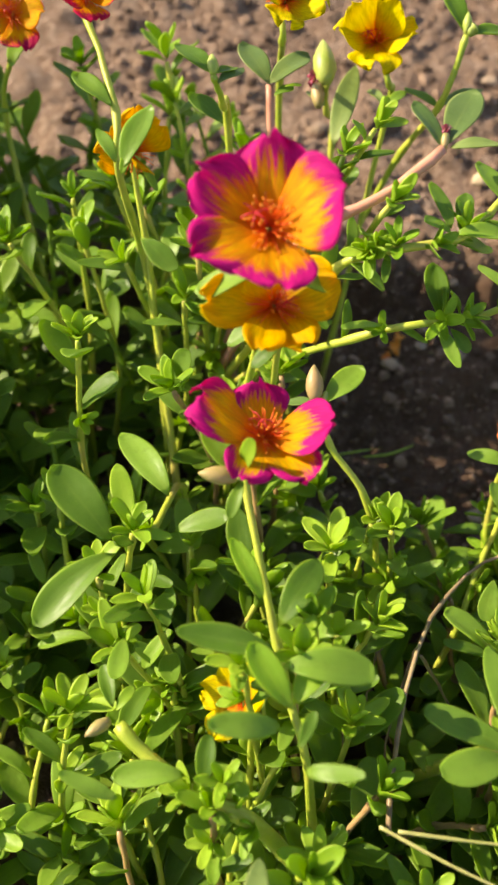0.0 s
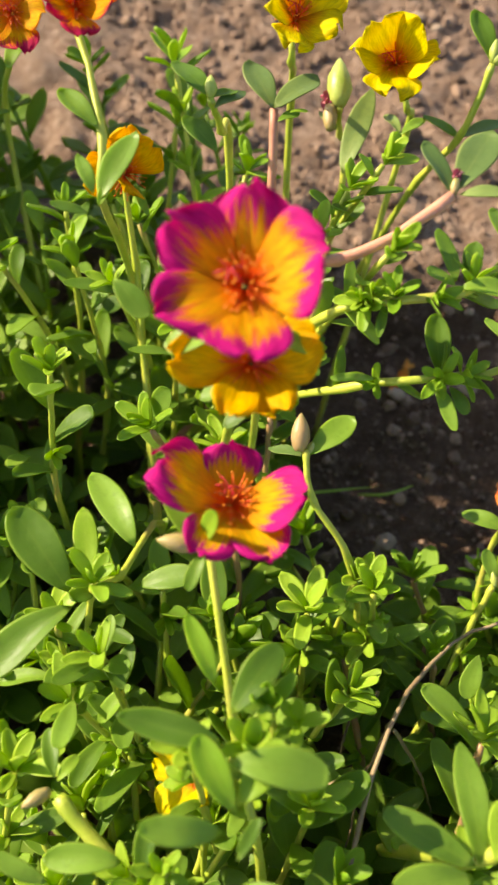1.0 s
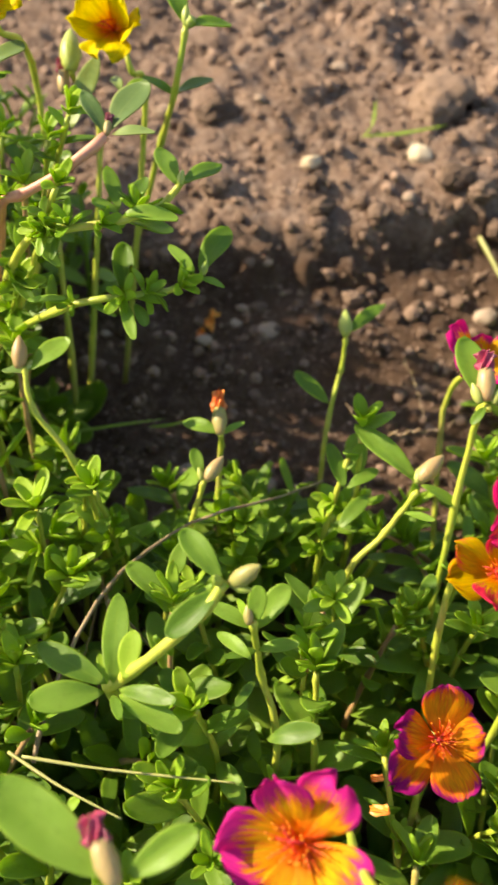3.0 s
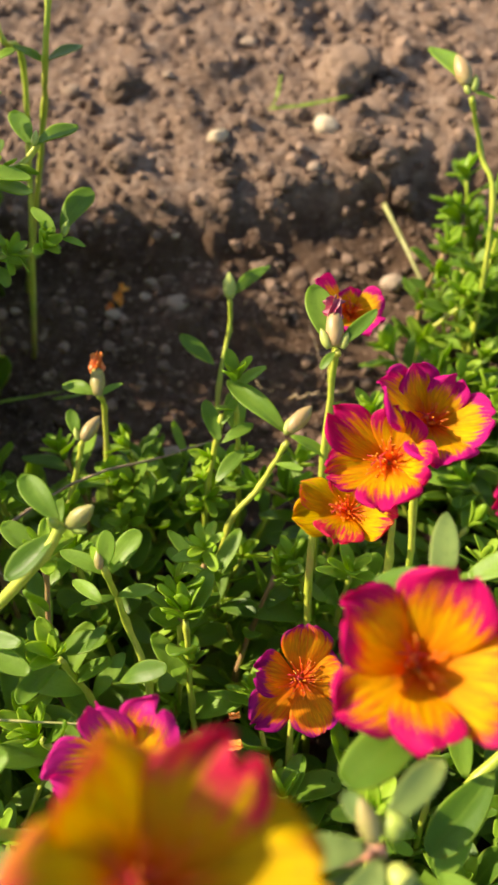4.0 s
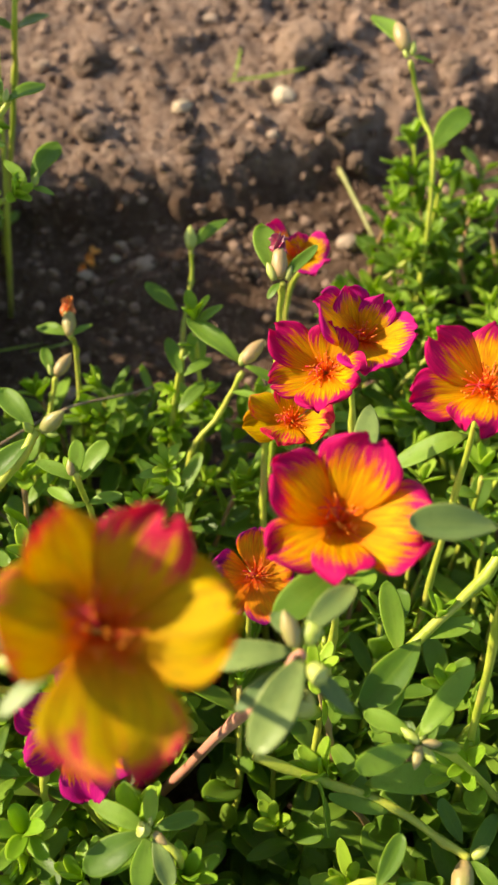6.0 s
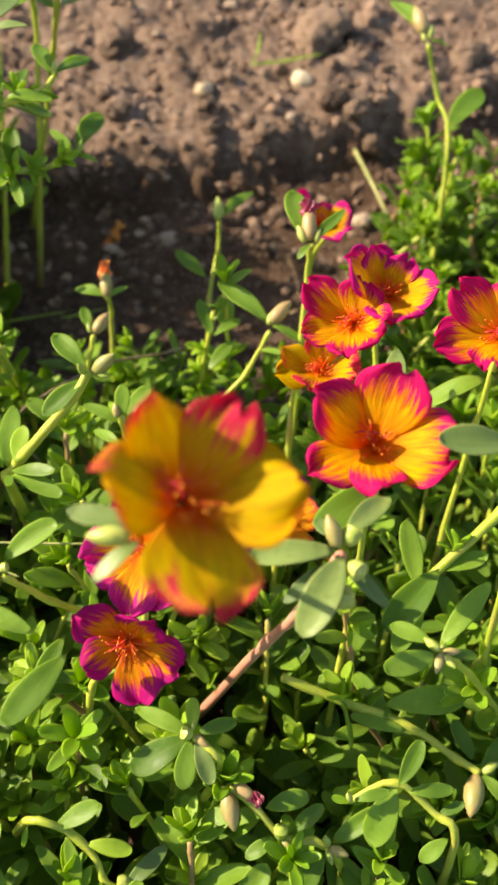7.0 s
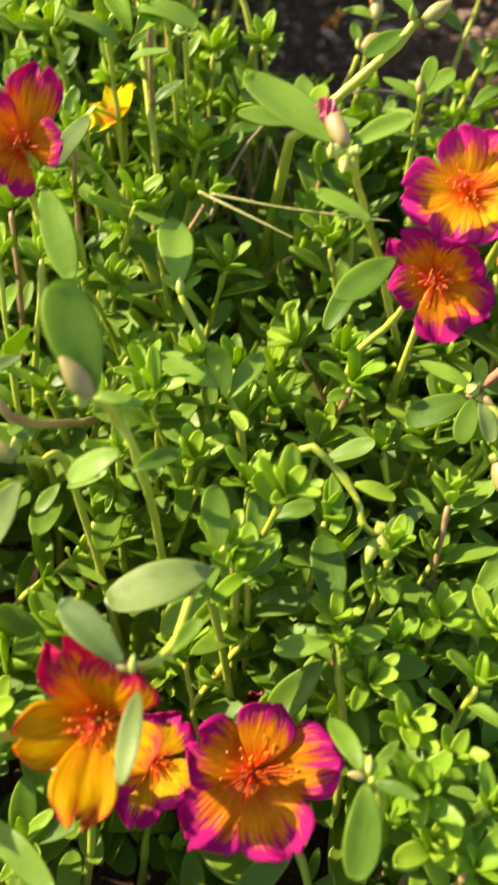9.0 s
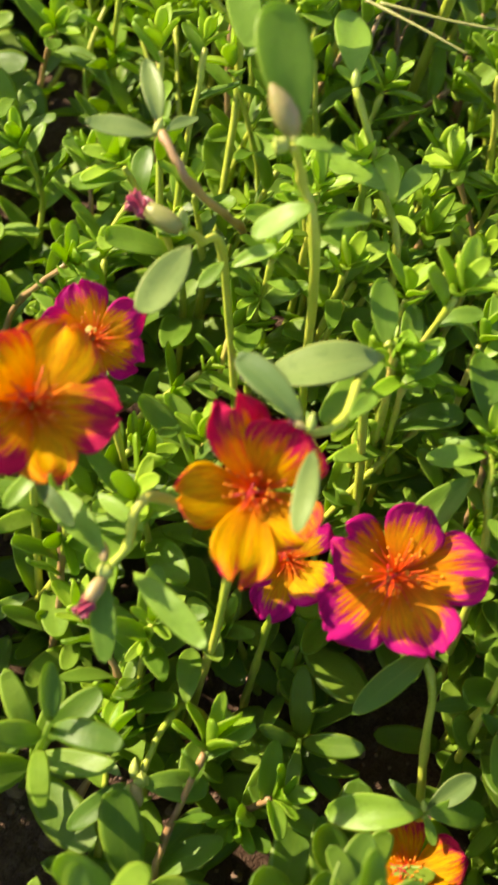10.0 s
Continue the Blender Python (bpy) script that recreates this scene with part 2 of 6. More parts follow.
def thing(name, label, category, group="", at=(0, 0, 0), kind=""):
    ob = new(name)
    ob.location = at
    ob.empty_display_size = 0.005
    return tagged(ob, label, category, group, kind)


def part(name, me, parent, matrix=None, label=""):
    """One mesh object under a thing or a part, placed in world space (things are only moved, never turned)."""
    ob = new(name, me)
    ob.parent = parent
    p = parent
    base = Matrix.Identity(4)
    while p is not None:
        base = p.matrix_basis @ base
        p = p.parent
    ob.matrix_basis = base.inverted() @ (matrix if matrix is not None else Matrix.Identity(4))
    return tagged(ob, label)


def rings(rows):
    """Faces that join rows of points round a tube; rows of one point close it."""
    verts, faces, start = [], [], []
    for r in rows:
        start.append(len(verts))
        verts += [tuple(p) for p in r]
    for i in range(len(rows) - 1):
        a, b, na, nb = start[i], start[i + 1], len(rows[i]), len(rows[i + 1])
        k = max(na, nb)
        for j in range(k):
            q = [a + j % na, a + (j + 1) % na, b + (j + 1) % nb, b + j % nb]
            if na == 1:
                q = [a, b + (j + 1) % nb, b + j % nb]
            elif nb == 1:
                q = [a + j % na, a + (j + 1) % na, b]
            faces.append(q)
    return verts, faces


def leaf_shape(rng, width, low, high, bend, fold, thick=0.042, steps=10, twist=0.0, sides=10):
    """A fleshy purslane leaf one unit long along +y: lens-shaped in section, folded along its rib, narrow at its foot."""
    peak = low / (low + high)
    top = peak ** low * (1 - peak) ** high
    rows, uvs = [[(0, 0, 0)]], [(0, 0)]
    lop, wave = rng.uniform(-0.07, 0.07), rng.uniform(0, 6.28)
    for i in range(1, steps):
        f = i / steps
        y = 0.5 * f + 0.5 * math.sin(f * math.pi / 2)
        w = width * (y ** low * (1 - y) ** high / top) + 0.014
        t = thick * (0.55 + 0.45 * math.sin(math.pi * y))
        zc = bend * y * y + 0.03 * math.sin(5 * y + 9 * lop)
        row = []
        for k in range(sides):
            a = 2 * math.pi * k / sides
            x = w * math.cos(a)
            z = t * math.sin(a) * (1.0 if math.sin(a) < 0 else 0.18)
            z += fold * abs(x) * (1 if abs(math.cos(a)) > 0.1 else 0.6)
            z += 0.022 * math.sin(6 * y + wave) * math.cos(a)
            tw = twist * y
            row.append((x * math.cos(tw) + lop * y * (1 - y), y, zc + z + x * math.sin(tw)))
            uvs.append((abs(math.cos(a)), y))
        rows.append(row)
    rows.append([(0, 1.0, bend + 0.012)])
    uvs.append((0.6, 1.0))
    return (*rings(rows), uvs)


shape_rng = random.Random(4)
LEAF_SHAPES, MAT_SHAPES = [], []   # fine ones for single leaves, lighter ones for the mass
for k in range(16):
    broad = k % 4
    width, fold = (0.122, 0.152, 0.178, 0.205)[broad] * shape_rng.uniform(0.93, 1.07), shape_rng.uniform(0.14, 0.48)
    bend, twist = shape_rng.uniform(-0.26, 0.18), shape_rng.uniform(-0.25, 0.25)
    for shapes, steps, sides in ((LEAF_SHAPES, 12, 12), (MAT_SHAPES, 8, 8)):
        shapes.append(leaf_shape(shape_rng, width, (0.84, 0.92, 1.0, 0.95)[broad], (0.74, 0.66, 0.62, 0.60)[broad], bend, fold, 0.056, steps=steps, twist=twist, sides=sides))
LEAVES = {m.name: [finish("leaf", v, f, m, uv) for v, f, uv in LEAF_SHAPES] for m in (LEAF, YOUNG, GREY_LEAF)}


def frame_along(way, up):
    y = Vector(way).normalized()
    z = Vector(up) - y * y.dot(Vector(up))
    if z.length < 1e-4:
        z = y.orthogonal()
    z.normalize()
    x = y.cross(z)
    return Matrix((x, y, z)).transposed()


def leaf_matrix(base, way, up, wide=1.0):
    way = Vector(way)
    m = frame_along(way, up).to_4x4()
    s = way.length
    return Matrix.Translation(base) @ m @ Matrix.Diagonal((s * wide, s, s, 1))


def rosette(rng, count, spread):
    """A tip of tiny folded leaves round a growing point, one unit high."""
    verts, faces, uvs = [], [], []
    for i in range(count):
        v, f, uv = leaf_shape(rng, rng.uniform(0.14, 0.20), 0.9, 0.65, rng.uniform(-0.2, 0.05), 0.4, 0.05, 7, sides=8)
        uvs += uv
        lean = spread * (0.25 + 0.75 * i / count)
        a = 2.4 * i
        way = Vector((math.cos(a) * math.sin(lean), math.sin(a) * math.sin(lean), math.cos(lean))) * rng.uniform(0.65, 1.0)
        m = leaf_matrix((0, 0, 0.12 * (1 - i / count)), way, (-math.cos(a), -math.sin(a), 0.6))
        o = len(verts)
        verts += [tuple(m @ Vector(p)) for p in v]
        faces += [[o + q for q in g] for g in f]
    return finish("leaf_tuft", verts, faces, YOUNG, uvs)


TUFTS = [rosette(shape_rng, 5 + k % 4, 0.8 + 0.09 * k) for k in range(8)]


def tube_rows(points, radii, sides=6):
    pts = [Vector(p) for p in points]
    rows, x = [], None
    for i, p in enumerate(pts):
        d = (pts[min(i + 1, len(pts) - 1)] - pts[max(i - 1, 0)]).normalized()
        if x is None:
            x = d.orthogonal().normalized()
        x = (x - d * x.dot(d)).normalized()
        y = d.cross(x)
        rows.append([p + (x * math.cos(6.2832 * k / sides) + y * math.sin(6.2832 * k / sides)) * radii[i] for k in range(sides)])
    return [[pts[0]]] + rows + [[pts[-1]]]


def curve_points(points, steps=12):
    """Points on a smooth line through the given ones."""
    p = [Vector(q) for q in points]
    if len(p) == 2:
        return [p[0].lerp(p[1], i / steps) for i in range(steps + 1)]
    out = []
    for i in range(len(p) - 1):
        a, b, c, d = p[max(i - 1, 0)], p[i], p[i + 1], p[min(i + 2, len(p) - 1)]
        n = max(3, steps // (len(p) - 1))
        for k in range(n):
            t = k / n
            out.append(0.5 * ((2 * b) + (c - a) * t + (2 * a - 5 * b + 4 * c - d) * t * t + (3 * b - a - 3 * c + d) * t ** 3))
    out.append(p[-1])
    return out


def petal_shape(rng, width=0.50, notch=0.07, cup=0.35, ruffle=0.06, curl=0.0, steps=14):
    """A broad petal one unit long along +y with a shallow notch and a ruffled edge."""
    nu, nv = 16, steps
    ph = [rng.uniform(0, 6.28) for _ in range(5)]
    off_middle = rng.uniform(-0.25, 0.25)
    top, uvs = [], []
    for j in range(nv + 1):
        v = j / nv
        v = 0.5 * v + 0.5 * math.sin(v * math.pi / 2)
        w = width * (0.13 + 0.87 * math.sin(min(1.0, v / 0.70) * math.pi / 2) ** 1.15)
        if v > 0.70:
            w *= math.sqrt(1 - 0.86 * ((v - 0.70) / 0.30) ** 2)
        for i in range(nu + 1):
            u = 2 * i / nu - 1
            x = w * u
            y = v * (1 - 0.10 * u * u * v) - notch * math.exp(-((u - off_middle) / 0.28) ** 2) * v ** 9
            y += v ** 6 * (0.030 * math.sin(4 * u + ph[0]) + 0.016 * math.sin(11 * u + ph[1]) + 0.008 * math.sin(23 * u + ph[4]))
            z = cup * (x * x) * 1.5 + 0.12 * v * v - 0.30 * max(0, v - 0.55) ** 2 * (1 + math.sin(2.4 * u + ph[1]))
            z += v ** 3 * (ruffle * math.sin(4.2 * u + ph[2]) + 0.4 * ruffle * math.sin(9 * u + ph[3])) + curl * u * v * v
            z -= 0.035 * math.exp(-(u / 0.12) ** 2) * v * (1 - v) * 2
            x += 0.02 * v ** 3 * math.sin(7 * v + ph[4])
            top.append((x, y, z))
            uvs.append((i / nu, v))
    n = nu + 1
    faces = []
    off = len(top)
    under = [(x, y, z - 0.012) for x, y, z in top]
    for j in range(nv):
        for i in range(nu):
            q = [j * n + i, j * n + i + 1, (j + 1) * n + i + 1, (j + 1) * n + i]
            faces += [q, [off + k for k in reversed(q)]]
    edge = [i for i in range(n)] + [j * n + nu for j in range(1, nv + 1)] + [nv * n + i for i in range(nu - 1, -1, -1)] + [j * n for j in range(nv - 1, 0, -1)]
    for a, b in zip(edge, edge[1:] + edge[:1]):
        faces.append([b, a, off + a, off + b])
    return top + under, faces, uvs + uvs


PETAL_SHAPES = [petal_shape(shape_rng, 0.40 + 0.035 * (k % 3), 0.05 + 0.03 * (k % 4), 0.05 + 0.10 * (k % 5) / 3, 0.05 + 0.025 * (k % 3), (-0.13, 0.0, 0.12, 0.05)[k % 4]) for k in range(12)]
PETAL_MESH = {k: [finish("petal", v, f, m, uv) for v, f, uv in PETAL_SHAPES] for k, m in PETALS.items()}


def stamen_mesh(rng, count):
    verts, faces = [], []
    me_faces_anther = []
    for i in range(count):
        a, lean = rng.uniform(0, 6.28), rng.uniform(0.1, 1.3)
        ln = rng.uniform(0.65, 1.0)
        out = Vector((math.cos(a), math.sin(a), 0))
        pts = [out * 0.06, out * (0.06 + 0.5 * ln * math.sin(lean) * 0.8) + Vector((0, 0, 0.5 * ln * math.cos(lean))),
               out * (0.06 + ln * math.sin(lean)) + Vector((0, 0, ln * math.cos(lean) * 0.85))]
        line = curve_points(pts, 4)
        v, f = rings(tube_rows(line, [0.018 - 0.0008 * q for q in range(len(line))], 3))
        o = len(verts)
        verts += v
        faces += [[o + q for q in g] for g in f]
        o = len(verts)
        c = pts[-1]
        verts += [tuple(c + Vector(d) * 0.042) for d in ((1, 0, 0), (0, 1, 0), (-1, 0, 0), (0, -1, 0), (0, 0, 1.2), (0, 0, -1.2))]
        for k in range(4):
            me_faces_anther += [[o + k, o + (k + 1) % 4, o + 4], [o + (k + 1) % 4, o + k, o + 5]]
    me = finish("stamen_spray", verts, faces + me_faces_anther, STAMEN)
    me.materials.append(ANTHER)
    for i in range(len(faces), len(faces) + len(me_faces_anther)):
        me.polygons[i].material_index = 1
    return me


STAMENS = [stamen_mesh(shape_rng, c) for c in (58, 50, 64)]


def pistil_mesh():
    verts, faces = [], []
    parts = [([(0, 0, 0), (0.1, -0.1, 0.5), (0.35, -0.3, 0.75)], 0.035)]
    for k in range(5):
        a = -0.8 + 1.0 * k
        parts.append(([(0.35, -0.3, 0.75), (0.35 + 0.3 * math.cos(a), -0.3 + 0.3 * math.sin(a), 0.82),
                       (0.35 + 0.5 * math.cos(a), -0.3 + 0.5 * math.sin(a), 0.7)], 0.028))
    for pts, r in parts:
        c = curve_points(pts, 6)
        v, f = rings(tube_rows(c, [r] * len(c), 4))
        o = len(verts)
        verts += v
        faces += [[o + q for q in g] for g in f]
    return finish("pistil", verts, faces, PISTIL)


PISTIL_MESH = pistil_mesh()


def spindle(profile, sides=8, lump=0.0, seed=1):
    """A body turned round +z from (height, radius) pairs, slightly lumpy."""
    rng = random.Random(seed)
    rows = []
    for i, (h, r) in enumerate(profile):
        if r == 0:
            rows.append([(0, 0, h)])
        else:
            rows.append([(r * (1 + rng.uniform(-lump, lump)) * math.cos(6.2832 * k / sides), r * (1 + rng.uniform(-lump, lump)) * math.sin(6.2832 * k / sides), h) for k in range(sides)])
    return rings(rows)


BUD_PROFILE = [(0, 0), (0.01, 0.12), (0.14, 0.19), (0.36, 0.245), (0.6, 0.22), (0.8, 0.14), (0.93, 0.06), (1.0, 0)]
CAPSULE_PROFILE = [(0, 0), (0.02, 0.22), (0.2, 0.4), (0.45, 0.46), (0.68, 0.44), (0.72, 0.52), (0.78, 0.5), (0.8, 0.4), (0.92, 0.24), (1.0, 0)]
BUD_MESH = {
    "green": finish("bud", *spindle(BUD_PROFILE, 8, 0.05, 1), BUD),
    "blush": finish("bud", *spindle(BUD_PROFILE, 8, 0.05, 2), BLUSH),
    "capsule": finish("seed_capsule", *spindle(CAPSULE_PROFILE, 9, 0.03, 3), BUD),
}
SPENT_MESH = finish("bud", *spindle([(0, 0), (0.01, 0.10), (0.15, 0.155), (0.34, 0.185), (0.52, 0.17), (0.66, 0.14), (0.68, 0.1), (0.66, 0)], 9, 0.06, 2), BLUSH)


def crumple(material, heights, seed):
    """Shrivelled petals: a pleated, twisted tuft one unit long."""
    rng = random.Random(seed)
    rows = [[(0, 0, 0)]]
    sides = 14
    for i, (h, r) in enumerate(heights):
        rows.append([(r * (1.25 if k % 2 else 0.6) * rng.uniform(0.75, 1.25) * math.cos(6.2832 * k / sides + 0.35 * i), r * (1.25 if k % 2 else 0.6) * rng.uniform(0.75, 1.25) * math.sin(6.2832 * k / sides + 0.35 * i),
                      h + rng.uniform(-0.08, 0.08) + (0.1 if k % 2 else -0.05) * h) for k in range(sides)])
    rows.append([(0.05, 0, heights[-1][0] - 0.12)])
    return finish("wilted_petal", *rings(rows), material, smooth=False)


WILT_MESH = {
    "orange": crumple(WILTED, [(0.02, 0.2), (0.3, 0.26), (0.6, 0.2), (0.85, 0.22), (1.05, 0.14)], 5),
    "wine": crumple(WINE, [(0.02, 0.24), (0.25, 0.28), (0.5, 0.22), (0.72, 0.3), (0.9, 0.2)], 6),
}
CALYX_MESH = finish("calyx", *spindle([(-1.1, 0), (-1.08, 0.3), (-0.7, 0.46), (-0.3, 0.62), (0.0, 0.75), (0.05, 0)], 8, 0.04, 7), BUD)


# ---- plants ----
plant_rng = random.Random(11)
UP = Vector((0, 0, 1))
HEADS = []   # where the open flowers stand, so that the mat leaves them room
LEAF_LABEL = {"purslane_leaf": "", "young_leaf": "bright yellow-green young leaf", "mature_leaf": "dull grey-green older leaf"}


def add_leaf(parent, base, way, up=None, material=LEAF, wide=1.0, shape=None):
    k = plant_rng.randrange(len(LEAF_SHAPES)) if shape is None else shape
    hint = Vector(up) if up is not None else UP + Vector(way).normalized() * -0.2
    return part("leaf", LEAVES[material.name][k], parent, leaf_matrix(base, way, hint, wide), LEAF_LABEL[material.name])


def add_bud(parent, at, way, kind="green", size=0.009):
    way = Vector(way).normalized()
    m = Matrix.Translation(at) @ way.to_track_quat("Z", "Y").to_matrix().to_4x4() @ Matrix.Diagonal((size, size, size, 1))
    if kind in ("orange", "wine"):
        b = part("bud", SPENT_MESH, parent, m, "fading bud with shrivelled petals at its tip")
        m2 = Matrix.Translation(Vector(at) + way * size * 0.58) @ way.to_track_quat("Z", "Y").to_matrix().to_4x4() @ Matrix.Diagonal((size * 0.6, size * 0.6, size * 0.48, 1))
        part("wilted_petal", WILT_MESH[kind], b, m2, "shrivelled orange petals" if kind == "orange" else "shrivelled wine-red petals")
        return b
    return part("seed_capsule" if kind == "capsule" else "bud", BUD_MESH[kind], parent, m, {"green": "closed green bud", "blush": "closed pinkish bud", "capsule": "round green seed capsule"}[kind])


def add_stem(parent, points, r0, r1, material=STEM):
    pts = curve_points(points, 18)
    n = len(pts) - 1
    jog = [Vector((plant_rng.uniform(-1, 1), plant_rng.uniform(-1, 1), plant_rng.uniform(-1, 1))) * 0.00022 for _ in pts]
    pts = [p + (j if 0 < i < n else j * 0) for i, (p, j) in enumerate(zip(pts, jog))]
    rad = [(r0 * 0.95 + (r1 * 0.85 - r0 * 0.95) * i / n) * plant_rng.uniform(0.94, 1.06) + (0.00028 if i % 5 == 2 else 0) for i in range(n + 1)]
    v, f = rings(tube_rows(pts, rad, 8))
    o = Vector(parent.location)
    part("stem", finish("stem", [tuple(Vector(p) - o) for p in v], f, material), parent, Matrix.Translation(o))
    return pts


def add_flower(parent, centre, normal, radius, kind, cup=22.0, first=(1, 0, 0), petals=5, seed=0, spread=()):
    """A five-petalled flower whose parts hang under its calyx. spread: each petal's turn, length and rise."""
    z = Vector(normal).normalized()
    x = (Vector(first) - z * z.dot(Vector(first))).normalized()
    m = Matrix((x, z.cross(x), z)).transposed().to_4x4()
    c = Vector(centre)
    HEADS.append((c.x, c.y, c.z, radius))
    s = 0.0042
    rng = random.Random(int(c.x * 91003) + int(c.y * 70009) + seed)
    head = part("flower", CALYX_MESH, parent, Matrix.Translation(c) @ m @ Matrix.Diagonal((s, s, s * 1.4, 1)), "open five-petalled flower")
    if not spread:
        spread = [(360.0 * k / petals + rng.uniform(-7, 7), radius * rng.uniform(0.92, 1.08), cup - 6 + rng.uniform(-11, 11)) for k in range(petals)]
    for k, (turn, reach, rise) in enumerate(spread):
        a, tilt = radians(turn), radians(rise - 9)
        before, after = (turn - spread[k - 1][0]) % 360, (spread[(k + 1) % len(spread)][0] - turn) % 360
        wide = min(1.2, max(0.85, math.tan(radians(min(100, 0.5 * (before + after)) / 2)) / 0.72)) * (radius / reach) ** 0.25
        out = m.to_3x3() @ Vector((math.cos(a), math.sin(a), 0))
        way = out * math.cos(tilt) + z * math.sin(tilt)
        up = z * math.cos(tilt) - out * math.sin(tilt)
        mm = leaf_matrix(c + out * 0.0006 + z * 0.0004 * ((k * 2) % 5), way * reach, up, wide)
        part("petal", PETAL_MESH[kind][rng.randrange(12)], head, mm)
    s = radius * 0.50
    part("stamen_spray", STAMENS[plant_rng.randrange(3)], head, Matrix.Translation(c + z * 0.0005) @ m @ Matrix.Rotation(plant_rng.uniform(0, 6), 4, "Z") @ Matrix.Diagonal((s, s, s * 0.9, 1)), "spray of red stamens with orange tips")
    part("pistil", PISTIL_MESH, head, Matrix.Translation(c + z * 0.0005) @ m @ Matrix.Rotation(radians(110), 4, "Z") @ Matrix.Diagonal((s * 0.7, s * 0.7, s * 0.7, 1)), "crimson branched pistil")
    return head


def side_leaves(plant, pts, first, last, count, longest, shortest, material=LEAF, turn=None, lift=0.55):
    """Leaves in a spiral up a stem, shorter towards its tip."""
    n = len(pts) - 1
    turn = plant_rng.uniform(0, 6.28) if turn is None else turn
    for i in range(count):
        f = first + (last - first) * i / max(1, count - 1)
        x = f * n
        j = min(n - 1, int(x))
        p = pts[j].lerp(pts[j + 1], x - j)
        axis = (pts[j + 1] - pts[j]).normalized()
        side = axis.orthogonal().normalized()
        a = turn + 2.4 * i + plant_rng.uniform(-0.3, 0.3)
        side = (Matrix.Rotation(a, 3, axis) @ side)
        rise = lift + 0.5 * f + plant_rng.uniform(-0.25, 0.25)
        way = (side + axis * rise).normalized()
        way.z = max(way.z, -0.35)
        ln = longest + (shortest - longest) * i / max(1, count - 1)
        ln *= plant_rng.uniform(0.8, 1.15)
        add_leaf(plant, p, way * ln, axis - side * 0.3 + UP * 0.5, material, plant_rng.uniform(0.9, 1.15))


def tuft(plant, at, way, size):
    way = Vector(way).normalized()
    m = Matrix.Translation(at) @ way.to_track_quat("Z", "Y").to_matrix().to_4x4() @ Matrix.Rotation(plant_rng.uniform(0, 6.28), 4, "Z") @ Matrix.Diagonal((size, size, size, 1))
    part("leaf_tuft", TUFTS[plant_rng.randrange(len(TUFTS))], plant, m, "tuft of bright young leaves")


SPRIG = "green leafy purslane sprig rising from the flower bed"


def sprig(base, tip, leaves=9, longest=0.024, shortest=0.013, first=0.3, side_tufts=1, sway=0.012, tip_size=0.011, label=SPRIG, material=LEAF):
    """A leafy shoot with no flower."""
    base, tip = Vector(base), Vector(tip)
    plant = thing("purslane_sprig", label, "plant", "purslane sprigs", base)
    mid = base.lerp(tip, 0.5) + Vector((plant_rng.uniform(-sway, sway), plant_rng.uniform(-sway, sway), sway * 0.4))
    pts = add_stem(plant, [base, mid, tip], 0.0013, 0.0009, OLD_STEM if plant_rng.random() < 0.25 else STEM)
    side_leaves(plant, pts, first, 0.95, leaves, longest, shortest, material)
    tuft(plant, tip, pts[-1] - pts[-3], tip_size)
    for _ in range(side_tufts):
        f = plant_rng.uniform(0.45, 0.85)
        p = pts[int(f * (len(pts) - 1))]
        way = Vector((plant_rng.uniform(-1, 1), plant_rng.uniform(-1, 1), 0.7))
        tuft(plant, p, way, tip_size * plant_rng.uniform(0.6, 0.95))
    return plant


def stalk(points, label, leaves=(), buds=(), flower=None, r0=0.0013, r1=0.0010, material=STEM, side=0, side_len=(0.02, 0.014), collar=0, collar_len=0.016, leaf_material_=LEAF, tufts=0, name="purslane_stalk"):
    """A stem through the given points with its own leaves (node, way), buds (node, way, kind, size) and flower."""
    base = Vector(points[0])
    plant = thing(name, label, "flower" if flower else "plant", "flowering purslane" if flower else "budding purslane", base)
    pts = add_stem(plant, points, r0, r1, material)
    for at, way, *rest in leaves:
        add_leaf(plant, at, way, rest[0] if rest and rest[0] else None, rest[1] if len(rest) > 1 else leaf_material_)
    top, axis = pts[-1], (pts[-1] - pts[-3]).normalized()
    for i in range(collar):
        out = Matrix.Rotation(2 * math.pi * i / collar + plant_rng.uniform(-0.4, 0.4), 3, axis) @ axis.orthogonal().normalized()
        add_leaf(plant, top - axis * 0.002, (out + axis * plant_rng.uniform(0.1, 0.7)).normalized() * collar_len * plant_rng.uniform(0.8, 1.15), axis, leaf_material_)
    for at, way, kind, size in buds:
        add_bud(plant, at, way, kind, size)
    if side:
        side_leaves(plant, pts, 0.25, 0.82, side, side_len[0], side_len[1], leaf_material_)
    for _ in range(tufts):
        f = plant_rng.uniform(0.35, 0.9)
        tuft(plant, pts[int(f * (len(pts) - 1))], (plant_rng.uniform(-1, 1), plant_rng.uniform(-1, 1), 0.8), 0.009)
    if flower:
        add_flower(plant, **flower)
    return plant


